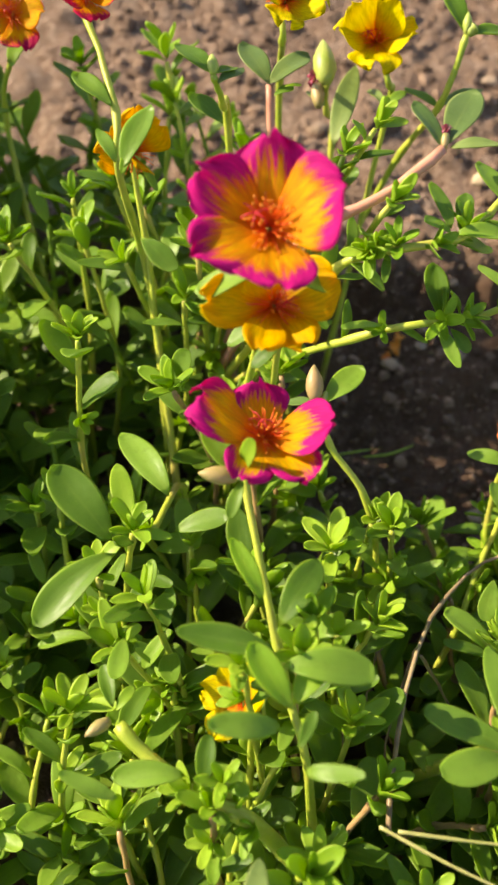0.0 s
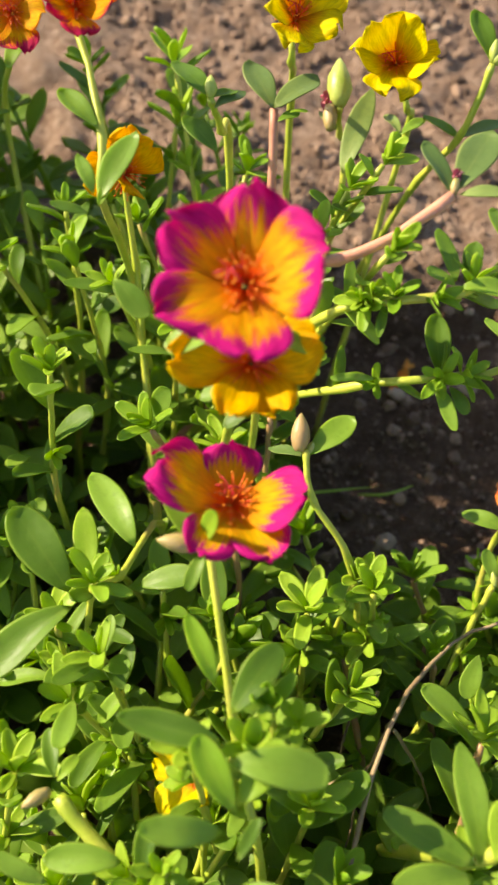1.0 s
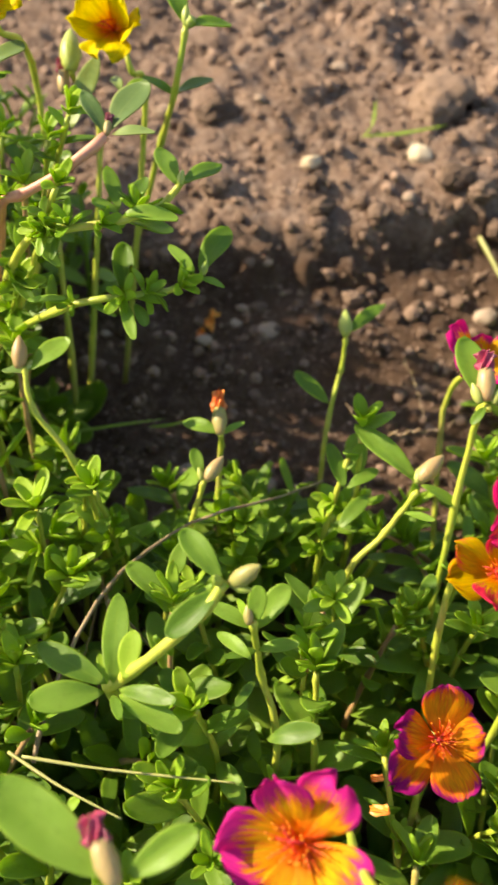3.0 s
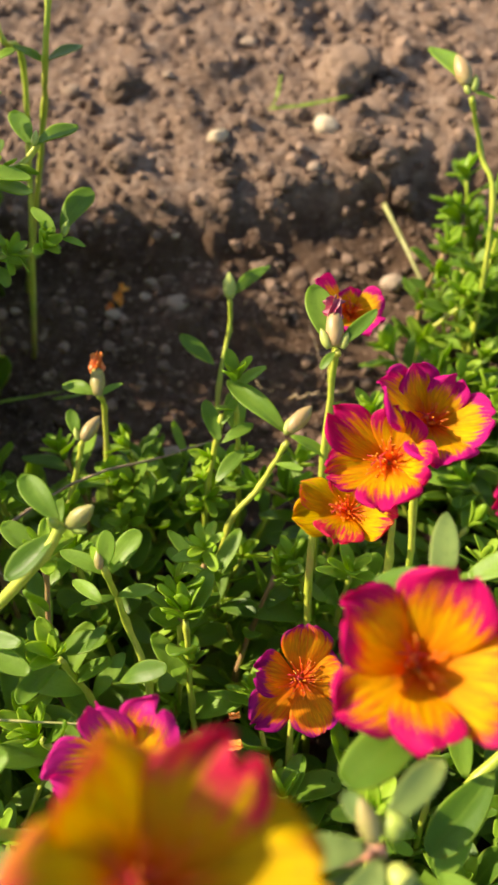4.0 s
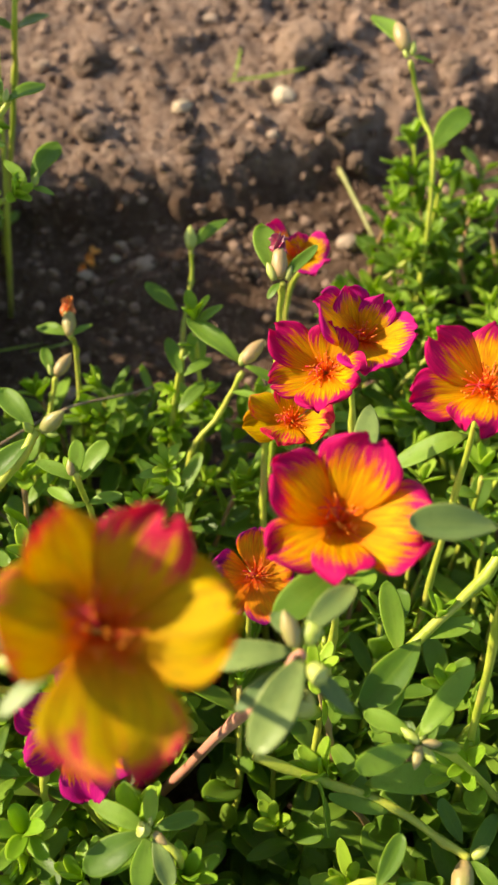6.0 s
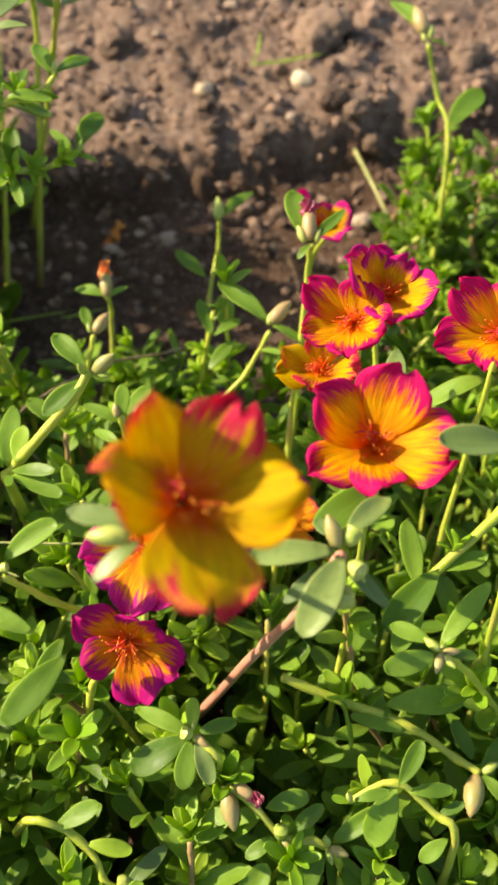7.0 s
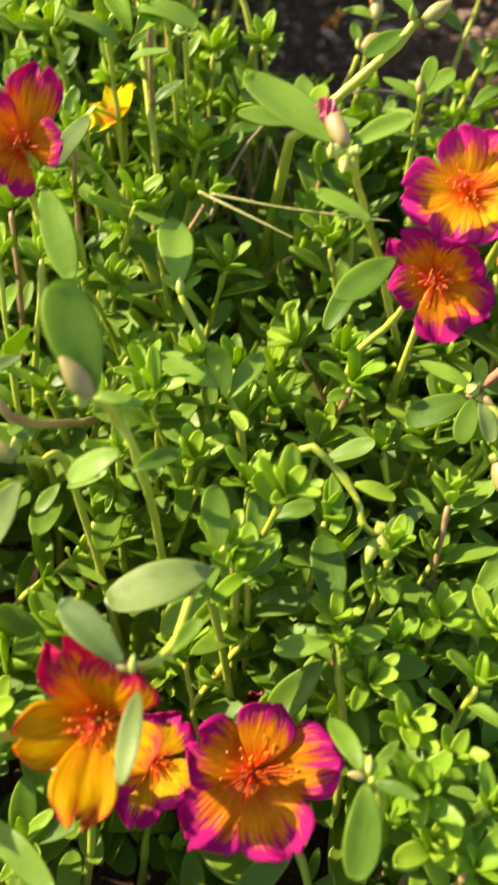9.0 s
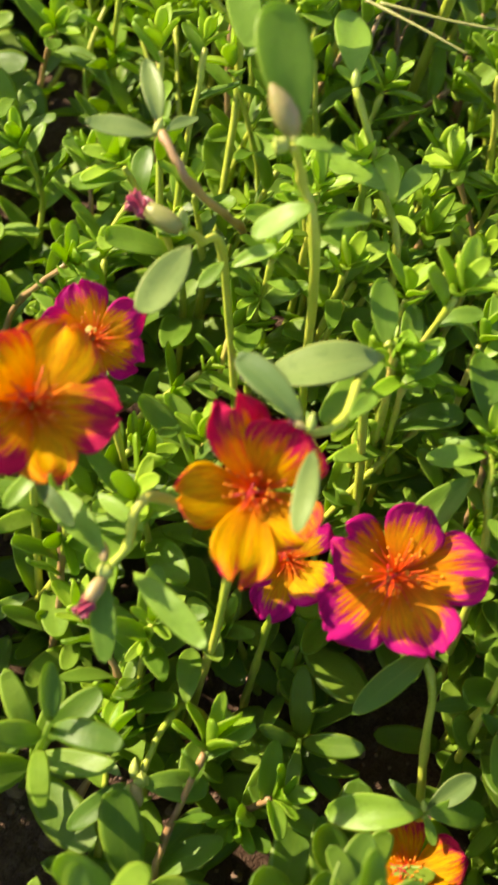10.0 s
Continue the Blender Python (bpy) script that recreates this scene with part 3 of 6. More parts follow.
# ---- ground: one sheet of soil, fine near the plants and coarse to the horizon ----
def soil_height(x, y):
    """A level bed with a raised bank behind it."""
    wave = 0.006 * math.sin(x * 14 + 1.0) + 0.014 * noise.noise((x * 24, y * 24, 7.0)) + 0.009 * noise.noise((x * 60, y * 60, 2.0)) + 0.005 * noise.noise((x * 130, y * 130, 4.0))
    edge = 0.270 + 0.28 * max(0.0, min(x, 0.4) - 0.12)
    rise = min(1.0, max(0.0, (y - edge + wave) / 0.032))
    z = 0.006 + 0.012 * min(1.0, max(0.0, (y - 0.20) / 0.08)) + 0.022 * rise * rise * (3 - 2 * rise) + max(0.0, min(y, 1.5) - 0.315) * 0.03
    far = max(0.0, math.hypot(x - 0.1, y - 0.15) - 0.38)
    p = Vector((x, y, 0.0))
    rough = math.exp(-far / 0.1)
    z += rough * (0.005 * noise.noise(p * 22) + 0.0026 * noise.noise(p * 55 + Vector((3, 1, 0))) + 0.0022 * noise.noise(p * 140) + 0.0013 * noise.noise(p * 330))
    z += rough * rise * 0.0035 * noise.noise(p * 42 + Vector((5, 8, 1)))
    lump = noise.noise(p * 34 + Vector((9, 4, 2)))
    z += rough * 0.014 * max(0.0, lump - 0.12) * (0.4 + 0.5 * rise)
    return z


def build_ground():
    def axis(lo, hi, step, reach):
        a = list(np.arange(lo, hi, step))
        d, x = step, hi
        right = []
        while x < reach:
            right.append(x)
            d *= 1.3
            x += d
        d, x = step, lo
        left = []
        while x > -reach:
            d *= 1.3
            x -= d
            left.append(x)
        return left[::-1] + a + right
    xs, ys = axis(-0.12, 0.36, 0.0024, 400), axis(-0.26, 0.56, 0.0024, 400)
    verts = [(x, y, soil_height(x, y)) for y in ys for x in xs]
    n = len(xs)
    faces = [(j * n + i, j * n + i + 1, (j + 1) * n + i + 1, (j + 1) * n + i) for j in range(len(ys) - 1) for i in range(n - 1)]
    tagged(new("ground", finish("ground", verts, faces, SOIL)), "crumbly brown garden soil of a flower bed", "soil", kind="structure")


build_ground()


def pebble(rng, r, flat=0.7, fine=1):
    bm = bmesh.new()
    bmesh.ops.create_icosphere(bm, subdivisions=fine, radius=r)
    o = Vector((rng.uniform(0, 50), rng.uniform(0, 50), 0))
    for v in bm.verts:
        v.co *= 1 + 0.45 * noise.noise(v.co / r * 0.9 + o)
        v.co.z *= flat
    vs, fs = [v.co.copy() for v in bm.verts], [[v.index for v in f.verts] for f in bm.faces]
    bm.free()
    return vs, fs


def scatter_clods():
    rng = random.Random(21)
    kinds = [pebble(rng, 1.0, rng.uniform(0.6, 0.9)) for _ in range(24)]
    large = [pebble(rng, 1.0, rng.uniform(0.6, 0.9), 2) for _ in range(16)]
    verts, faces = [], []
    for i in range(26000):
        x, y = rng.uniform(-0.1, 0.36), rng.uniform(0.13, 0.56)
        if i % 6 == 0:
            x, y = rng.uniform(-0.1, 0.30), rng.uniform(-0.24, 0.13)
        s = min(0.0005 * (rng.random() ** -0.45), 0.0032)
        if i % 70 == 1 and y > 0.26:
            s = rng.uniform(0.0025, 0.0048)
        vs, fs = kinds[rng.randrange(24)] if s < 0.0016 else large[rng.randrange(16)]
        m = Matrix.Translation((x, y, soil_height(x, y) + s * 0.15)) @ Euler((rng.uniform(-0.5, 0.5), rng.uniform(-0.5, 0.5), rng.uniform(0, 6.3))).to_matrix().to_4x4() @ Matrix.Diagonal((s, s * rng.uniform(0.7, 1.2), s, 1))
        o = len(verts)
        verts += [tuple(m @ v) for v in vs]
        faces += [[o + k for k in f] for f in fs]
    tagged(new("soil_crumbs", finish("soil_crumbs", verts, faces, CLOD, smooth=False)), "loose brown crumbs and grit lying on the soil", "soil", kind="stuff")


scatter_clods()


def stone(x, y, size, label="pale beige pebble lying on the soil", flat=0.7, seed=1, turn=0.0, material=STONE, rough=1.0):
    rng = random.Random(seed)
    bm = bmesh.new()
    bmesh.ops.create_icosphere(bm, subdivisions=4 if rough > 1 else 3, radius=size)
    o = Vector((seed * 7.3, seed * 1.7, 0))
    for v in bm.verts:
        d = v.co / size
        v.co *= 1 + 0.30 * noise.noise(d * 1.1 + o) + rough * (0.10 * noise.noise(d * 3.1 + o) + 0.06 * noise.noise(d * 6.5 + o))
        v.co.z *= flat
        v.co.x *= 1.25
    me = bpy.data.meshes.new("stone")
    bm.to_mesh(me)
    bm.free()
    me.polygons.foreach_set("use_smooth", [True] * len(me.polygons))
    me.materials.append(material)
    ob = new("stone", me)
    ob.matrix_basis = pose(x, y, soil_height(x, y) + size * flat * 0.45, rng.uniform(-15, 15), rng.uniform(-15, 15), turn)
    return tagged(ob, label, "stone", "stones on the soil")


# ---- the flowering and budding stalks, one by one ----
# the tall clump at the back, west side
stalk([(-0.0120, 0.1550, 0.0100), (-0.0040, 0.1420, 0.1000), (0.0077, 0.1350, 0.1890)],
      'large magenta-rimmed yellow purslane flower open on its stalk',
      leaves=[((0.0043, 0.1312, 0.1857), (-0.0156, -0.0022, -0.0063)), ((0.0055, 0.1316, 0.1836), (0.0156, 0.0001, -0.0072))],
      flower=dict(centre=(0.0049, 0.1328, 0.1941), normal=(-0.0379, -0.4435, 0.8955), radius=0.0188, kind='rim', cup=26, first=(0.2142, 0.8648, 0.4374), spread=[(10, 0.0187, 25), (69, 0.0188, 25), (135, 0.0186, 25), (200, 0.0187, 30), (294, 0.0186, 35)]))
stalk([(-0.0080, 0.1500, 0.0100), (0.0040, 0.1400, 0.0900), (0.0085, 0.1340, 0.1689)],
      'plain golden-yellow purslane flower open under another bloom',
      leaves=[((0.0059, 0.1344, 0.1661), (-0.0108, -0.0058, -0.0015)), ((0.0086, 0.1286, 0.1645), (-0.0074, -0.0068, -0.0022))],
      flower=dict(centre=(0.0064, 0.1308, 0.1730), normal=(0.0785, -0.4442, 0.8925), radius=0.0153, kind='yellow', cup=24, first=(0.1811, -0.8679, -0.4478), spread=[(21, 0.0145, 30), (96, 0.0153, 25), (202, 0.0118, 45), (264, 0.0185, 25), (330, 0.015, 30)]))
stalk([(0.0220, 0.0200, 0.0080), (0.0156, 0.0449, 0.0948), (0.0094, 0.0630, 0.1120), (0.0036, 0.0858, 0.1310), (-0.0003, 0.1019, 0.1422), (0.0033, 0.1057, 0.1485)],
      'half-open magenta and yellow purslane flower with a bud beside it',
      leaves=[((-0.0015, 0.0979, 0.1506), (-0.0083, 0.0125, 0.0060)), ((-0.0014, 0.0963, 0.1544), (0.0038, 0.0043, 0.0101), None, YOUNG), ((-0.0008, 0.0979, 0.1506), (-0.0032, -0.0089, -0.0012)), ((0.0036, 0.0715, 0.1425), (-0.0071, 0.0126, 0.0061), None, YOUNG), ((0.0065, 0.0596, 0.1417), (-0.0215, 0.0038, 0.0050)), ((0.0076, 0.0569, 0.1423), (0.0190, -0.0012, 0.0040)), ((0.0072, 0.0661, 0.1412), (0.0090, 0.0140, 0.0046)), ((0.0073, 0.0445, 0.1411), (-0.0148, -0.0014, 0.0087)), ((0.0097, 0.0479, 0.1410), (-0.0093, 0.0130, 0.0040), None, YOUNG), ((0.0115, 0.0355, 0.1423), (0.0092, -0.0014, 0.0087)), ((0.0105, 0.0397, 0.1427), (0.0037, 0.0077, 0.0003)), ((0.0098, 0.0494, 0.1397), (0.0081, 0.0122, 0.0034), None, YOUNG)],
      buds=[((-0.0021, 0.0984, 0.1510), (-0.0090, -0.0003, 0.0022), 'blush', 0.0093), ((-0.0015, 0.0968, 0.1523), (0.0007, 0.0027, 0.0042), 'green', 0.0050)],
      flower=dict(centre=(0.0037, 0.1066, 0.1541), normal=(0.3246, 0.0475, 0.9447), radius=0.0168, kind='half', cup=36, first=(0.2589, 0.7005, -0.1242), spread=[(39, 0.0134, 27), (105, 0.0202, 22), (177, 0.0168, 12), (237, 0.0168, 22), (284, 0.0166, 42)]))
stalk([(0.0000, 0.0300, 0.0080), (0.0011, 0.0631, 0.0931)],
      'low golden purslane flower half hidden among leaves',
      flower=dict(centre=(-0.0011, 0.0629, 0.0981), normal=(-0.3989, -0.0286, 0.9165), radius=0.0114, kind='lemon', cup=30, first=(-0.1028, 0.7963, -0.0198)))
stalk([(0.0460, 0.0950, 0.0200), (0.0381, 0.1181, 0.0922), (0.0242, 0.1317, 0.1140), (0.0212, 0.1426, 0.1227)],
      'closed grey-green purslane bud on a slender stalk',
      leaves=[((0.0220, 0.1412, 0.1218), (0.0122, 0.0116, 0.0030)), ((0.0210, 0.1418, 0.1198), (-0.0105, 0.0064, -0.0029), None, GREY_LEAF)],
      buds=[((0.0197, 0.1419, 0.1223), (-0.0003, 0.0088, 0.0059), 'blush', 0.0106), ((0.0220, 0.1416, 0.1221), (0.0015, 0.0042, 0.0004), 'green', 0.0045)],
      r0=0.0012,
      r1=0.001)
stalk([(-0.0330, 0.2050, 0.0150), (-0.0150, 0.1900, 0.0660), (0.0070, 0.1830, 0.1280), (0.0190, 0.1710, 0.1620), (0.0251, 0.1697, 0.1665), (0.0380, 0.1723, 0.1725), (0.0508, 0.1799, 0.1794)],
      'pinkish bare purslane stem ending in a wine-red spent bud',
      leaves=[((0.0512, 0.1802, 0.1796), (-0.0077, 0.0119, 0.0054), None, GREY_LEAF), ((0.0518, 0.1808, 0.1800), (0.0089, 0.0179, 0.0040), None, GREY_LEAF), ((0.0523, 0.1802, 0.1796), (0.0126, -0.0016, 0.0034), None, GREY_LEAF)],
      buds=[((0.0509, 0.1799, 0.1794), (0.0010, 0.0051, 0.0032), 'wine', 0.0061)],
      tufts=4,
      material=PINK_STEM,
      r0=0.0019,
      r1=0.0016)
stalk([(-0.0320, 0.2030, 0.0150), (-0.0100, 0.1860, 0.0750), (0.0090, 0.1740, 0.1230), (0.0230, 0.1650, 0.1510), (0.0329, 0.1622, 0.1599), (0.0548, 0.1643, 0.1630), (0.0649, 0.1757, 0.1588), (0.0705, 0.1814, 0.1622)],
      'sprawling purslane stem with paired leaves over bare soil',
      leaves=[((0.0540, 0.1666, 0.1644), (-0.0040, 0.0118, 0.0076)), ((0.0548, 0.1654, 0.1636), (0.0156, -0.0013, 0.0035)), ((0.0540, 0.1660, 0.1640), (-0.0076, 0.0016, 0.0036)), ((0.0569, 0.1676, 0.1626), (0.0031, 0.0132, 0.0036)), ((0.0706, 0.1764, 0.1655), (0.0118, 0.0108, -0.0006)), ((0.0697, 0.1764, 0.1655), (-0.0058, 0.0130, 0.0037)), ((0.0372, 0.1606, 0.1611), (-0.0014, -0.0085, -0.0018)), ((0.0544, 0.1671, 0.1600), (0.0138, 0.0046, -0.0069))],
      buds=[((0.0706, 0.1764, 0.1655), (0.0008, 0.0040, 0.0025), 'green', 0.0048)],
      tufts=6,
      side=8,
      side_len=(0.014, 0.010),
      r0=0.0016,
      r1=0.0012)
stalk([(-0.0300, 0.1990, 0.0150), (-0.0050, 0.1800, 0.0830), (0.0230, 0.1600, 0.1250), (0.0447, 0.1530, 0.1420), (0.0592, 0.1553, 0.1419), (0.0697, 0.1576, 0.1430), (0.0756, 0.1607, 0.1448)],
      'sprawling purslane stem with paired leaves over bare soil',
      leaves=[((0.0745, 0.1609, 0.1450), (-0.0077, 0.0104, 0.0044)), ((0.0761, 0.1612, 0.1452), (0.0080, 0.0158, 0.0051)), ((0.0761, 0.1603, 0.1445), (0.0077, -0.0038, 0.0009)), ((0.0527, 0.1544, 0.1415), (0.0051, -0.0142, -0.0033)), ((0.0543, 0.1547, 0.1416), (-0.0019, 0.0164, 0.0057)), ((0.0568, 0.1545, 0.1415), (0.0088, -0.0019, 0.0021), None, YOUNG), ((0.0543, 0.1537, 0.1410), (-0.0052, -0.0050, 0.0005), None, YOUNG), ((0.0568, 0.1532, 0.1406), (0.0043, -0.0079, -0.0004)), ((0.0375, 0.1523, 0.1430), (-0.0117, -0.0012, 0.0019))],
      buds=[((0.0766, 0.1607, 0.1448), (0.0018, 0.0042, 0.0026), 'green', 0.0053)],
      tufts=5,
      side=6,
      side_len=(0.014, 0.010),
      r0=0.0014,
      r1=0.0011)
stalk([(-0.0300, 0.1500, 0.0100), (-0.0310, 0.1900, 0.1100), (-0.0353, 0.2115, 0.1582)],
      'orange purslane flower half open on a brown stem',
      leaves=[((-0.0316, 0.2059, 0.1554), (0.0053, -0.0073, -0.0025))],
      flower=dict(centre=(-0.0338, 0.2058, 0.1592), normal=(0.4546, -0.6058, 0.6529), radius=0.0158, kind='yellow', cup=42, first=(0.4519, 0.7835, 0.4123), spread=[(45, 0.0141, 40), (81, 0.0117, 35), (133, 0.0144, 25), (192, 0.0117, 60), (348, 0.0118, 40)]))
stalk([(-0.0200, 0.1100, 0.0080), (-0.0305, 0.1853, 0.1000), (-0.0341, 0.1967, 0.1350), (-0.0343, 0.1819, 0.1701), (-0.0343, 0.1918, 0.1820), (-0.0391, 0.2073, 0.1900), (-0.0437, 0.2176, 0.1953)],
      'tall brown purslane stem carrying an orange flower',
      leaves=[((-0.0348, 0.1914, 0.1839), (-0.0109, 0.0104, 0.0022)), ((-0.0318, 0.1674, 0.1846), (-0.0049, 0.0103, 0.0046)), ((-0.0304, 0.1662, 0.1838), (0.0068, 0.0167, 0.0064)), ((-0.0321, 0.1623, 0.1836), (-0.0084, -0.0007, 0.0019)), ((-0.0304, 0.1651, 0.1831), (0.0025, 0.0086, 0.0034), None, YOUNG), ((-0.0248, 0.1479, 0.1787), (0.0084, -0.0096, -0.0016))],
      flower=dict(centre=(-0.0421, 0.2148, 0.1998), normal=(0.3028, -0.5058, 0.8077), radius=0.0118, kind='sunset', cup=40, first=(0.4471, 0.8083, 0.3385)),
      material=STEM)
stalk([(0.0000, 0.1600, 0.0100), (-0.0052, 0.2185, 0.1500), (-0.0067, 0.2092, 0.1720), (-0.0089, 0.2052, 0.1840)],
      'leafy purslane stem with a spent flower head',
      leaves=[((-0.0089, 0.2061, 0.1842), (-0.0104, 0.0115, 0.0029)), ((-0.0086, 0.2064, 0.1844), (-0.0059, 0.0125, -0.0012)), ((-0.0089, 0.2061, 0.1842), (0.0064, 0.0050, -0.0014)), ((-0.0062, 0.1930, 0.1778), (-0.0091, 0.0106, 0.0023)), ((-0.0078, 0.2036, 0.1825), (0.0069, 0.0095, 0.0016), None, GREY_LEAF)],
      buds=[((-0.0089, 0.2059, 0.1841), (-0.0005, 0.0066, 0.0020), 'green', 0.0069)])
stalk([(0.0120, 0.1900, 0.0100), (0.0113, 0.2553, 0.1400), (0.0107, 0.2326, 0.1780), (0.0099, 0.2385, 0.1829)],
      'golden purslane flower seen from the side',
      leaves=[((0.0111, 0.2171, 0.1731), (0.0047, 0.0016, 0.0009), None, YOUNG)],
      flower=dict(centre=(0.0109, 0.2359, 0.1876), normal=(0.1900, -0.4829, 0.8548), radius=0.0143, kind='lemon', cup=42, first=(0.6932, 0.6670, 0.2228)))
stalk([(0.0300, 0.2200, 0.0120), (0.0490, 0.2584, 0.1300), (0.0474, 0.2516, 0.1520), (0.0443, 0.2603, 0.1583)],
      'golden purslane flower cupped on its stalk',
      leaves=[((0.0449, 0.2401, 0.1513), (-0.0040, 0.0098, 0.0018), None, GREY_LEAF), ((0.0449, 0.2401, 0.1513), (0.0078, 0.0064, 0.0019))],
      flower=dict(centre=(0.0423, 0.2577, 0.1629), normal=(-0.1565, -0.5375, 0.8286), radius=0.0166, kind='lemon', cup=50, first=(0.2567, 0.7878, 0.5594), spread=[(60, 0.0166, 60), (111, 0.0166, 45), (195, 0.0162, 35), (269, 0.0167, 40), (321, 0.0166, 60)]))
stalk([(-0.0700, 0.2000, 0.0100), (-0.0941, 0.2801, 0.1100), (-0.0826, 0.2722, 0.1500), (-0.0801, 0.2773, 0.1597)],
      'orange and yellow purslane flower at the edge of the clump',
      leaves=[((-0.0799, 0.2590, 0.1538), (0.0031, 0.0134, 0.0042))],
      flower=dict(centre=(-0.0791, 0.2735, 0.1636), normal=(0.1689, -0.6827, 0.7109), radius=0.0130, kind='sunset', cup=28, first=(0.3606, 0.7101, 0.5964)))
stalk([(0.0150, 0.2000, 0.0100), (0.0307, 0.2558, 0.1200), (0.0276, 0.2538, 0.1400), (0.0262, 0.2497, 0.1533)],
      'pointed green purslane bud on a thick leafy stalk',
      leaves=[((0.0280, 0.2275, 0.1455), (0.0082, 0.0261, 0.0104), None, GREY_LEAF), ((0.0258, 0.2435, 0.1491), (-0.0053, 0.0099, 0.0019), None, GREY_LEAF)],
      buds=[((0.0262, 0.2497, 0.1533), (-0.0007, 0.0144, 0.0073), 'green', 0.0161), ((0.0239, 0.2435, 0.1491), (-0.0008, 0.0112, 0.0051), 'wine', 0.0123)])
stalk([(-0.0300, 0.2080, 0.0150), (-0.0150, 0.1930, 0.0640), (0.0010, 0.1960, 0.1200), (0.0070, 0.2050, 0.1470), (0.0068, 0.2202, 0.1720)],
      'upright purslane stem with grey-green leaves',
      leaves=[((0.0068, 0.2174, 0.1737), (-0.0079, 0.0159, 0.0035), None, GREY_LEAF), ((0.0068, 0.2177, 0.1739), (0.0114, 0.0129, 0.0014), None, GREY_LEAF), ((0.0079, 0.2147, 0.1719), (0.0058, 0.0045, 0.0006))],
      material=PINK_STEM, r0=0.0019, r1=0.0014)

# leafy side shoots among the sprawling stems of the west clump
sprig((-0.0220, 0.1950, 0.0120), (0.0370, 0.1680, 0.1710), leaves=8, longest=0.017, shortest=0.009, first=0.55, side_tufts=2, sway=0.008, tip_size=0.0100)
sprig((-0.0220, 0.1950, 0.0120), (0.0360, 0.2000, 0.1710), leaves=9, longest=0.019, shortest=0.009, first=0.55, side_tufts=2, sway=0.008, tip_size=0.0100)
sprig((-0.0150, 0.1860, 0.0120), (0.0200, 0.1900, 0.1530), leaves=10, longest=0.021, shortest=0.009, first=0.55, side_tufts=2, sway=0.008, tip_size=0.0110)
sprig((-0.0220, 0.1950, 0.0120), (0.0280, 0.2000, 0.1620), leaves=10, longest=0.021, shortest=0.009, first=0.55, side_tufts=2, sway=0.008, tip_size=0.0100)
sprig((-0.0150, 0.1860, 0.0120), (0.0020, 0.2000, 0.1510), leaves=8, longest=0.017, shortest=0.009, first=0.55, side_tufts=2, sway=0.008, tip_size=0.0110)
sprig((-0.0280, 0.2120, 0.0120), (-0.0060, 0.1900, 0.1420), leaves=9, longest=0.019, shortest=0.009, first=0.55, side_tufts=2, sway=0.008, tip_size=0.0120)
sprig((-0.0100, 0.2000, 0.0120), (0.0160, 0.1700, 0.1300), leaves=10, longest=0.021, shortest=0.009, first=0.55, side_tufts=2, sway=0.008, tip_size=0.0130)
stalk([(0.0240, 0.2560, 0.0200), (0.0530, 0.2540, 0.1150), (0.0630, 0.2410, 0.1510), (0.0683, 0.2462, 0.1721)],
      'slender purslane stalk with a round green bud before the bank',
      leaves=[((0.0683, 0.2462, 0.1721), (-0.0060, 0.0150, 0.0060)), ((0.0683, 0.2462, 0.1721), (0.0150, 0.0030, 0.0010)), ((0.0630, 0.2410, 0.1510), (0.0140, 0.0030, 0.0040), None, GREY_LEAF), ((0.0630, 0.2410, 0.1510), (-0.0110, 0.0060, 0.0030))],
      buds=[((0.0683, 0.2462, 0.1721), (0.0002, 0.0040, 0.0050), 'green', 0.0065), ((0.0683, 0.2462, 0.1721), (0.0040, 0.0020, 0.0030), 'capsule', 0.0040)],
      r0=0.0014, r1=0.0011)

# the middle of the bed
stalk([(-0.0200, 0.0500, 0.0080), (-0.0208, 0.1381, 0.0700), (-0.0276, 0.1115, 0.1000), (-0.0302, 0.1005, 0.1191)],
      'budding purslane stalk with broad leaves',
      leaves=[((-0.0354, 0.0987, 0.1179), (-0.0171, 0.0189, 0.0079)), ((-0.0347, 0.0962, 0.1162), (-0.0196, -0.0184, 0.0021)), ((-0.0313, 0.1021, 0.1178), (-0.0044, 0.0178, 0.0072), None, YOUNG), ((-0.0287, 0.1012, 0.1196), (-0.0010, 0.0072, 0.0024), None, YOUNG), ((-0.0211, 0.1116, 0.1194), (-0.0146, 0.0212, 0.0047)), ((-0.0194, 0.1030, 0.1160), (0.0146, 0.0016, 0.0059))],
      tufts=2)
stalk([(-0.0200, 0.0400, 0.0080), (-0.0225, 0.0781, 0.0800), (-0.0259, 0.0845, 0.1132)],
      'purslane stalk with paired leaves',
      leaves=[((-0.0267, 0.0841, 0.1129), (-0.0095, -0.0082, 0.0041)), ((-0.0257, 0.0847, 0.1133), (0.0004, 0.0105, 0.0023)), ((-0.0253, 0.0835, 0.1125), (0.0055, -0.0052, 0.0013)), ((-0.0313, 0.0748, 0.1115), (-0.0002, -0.0139, 0.0051))],
      tufts=2)
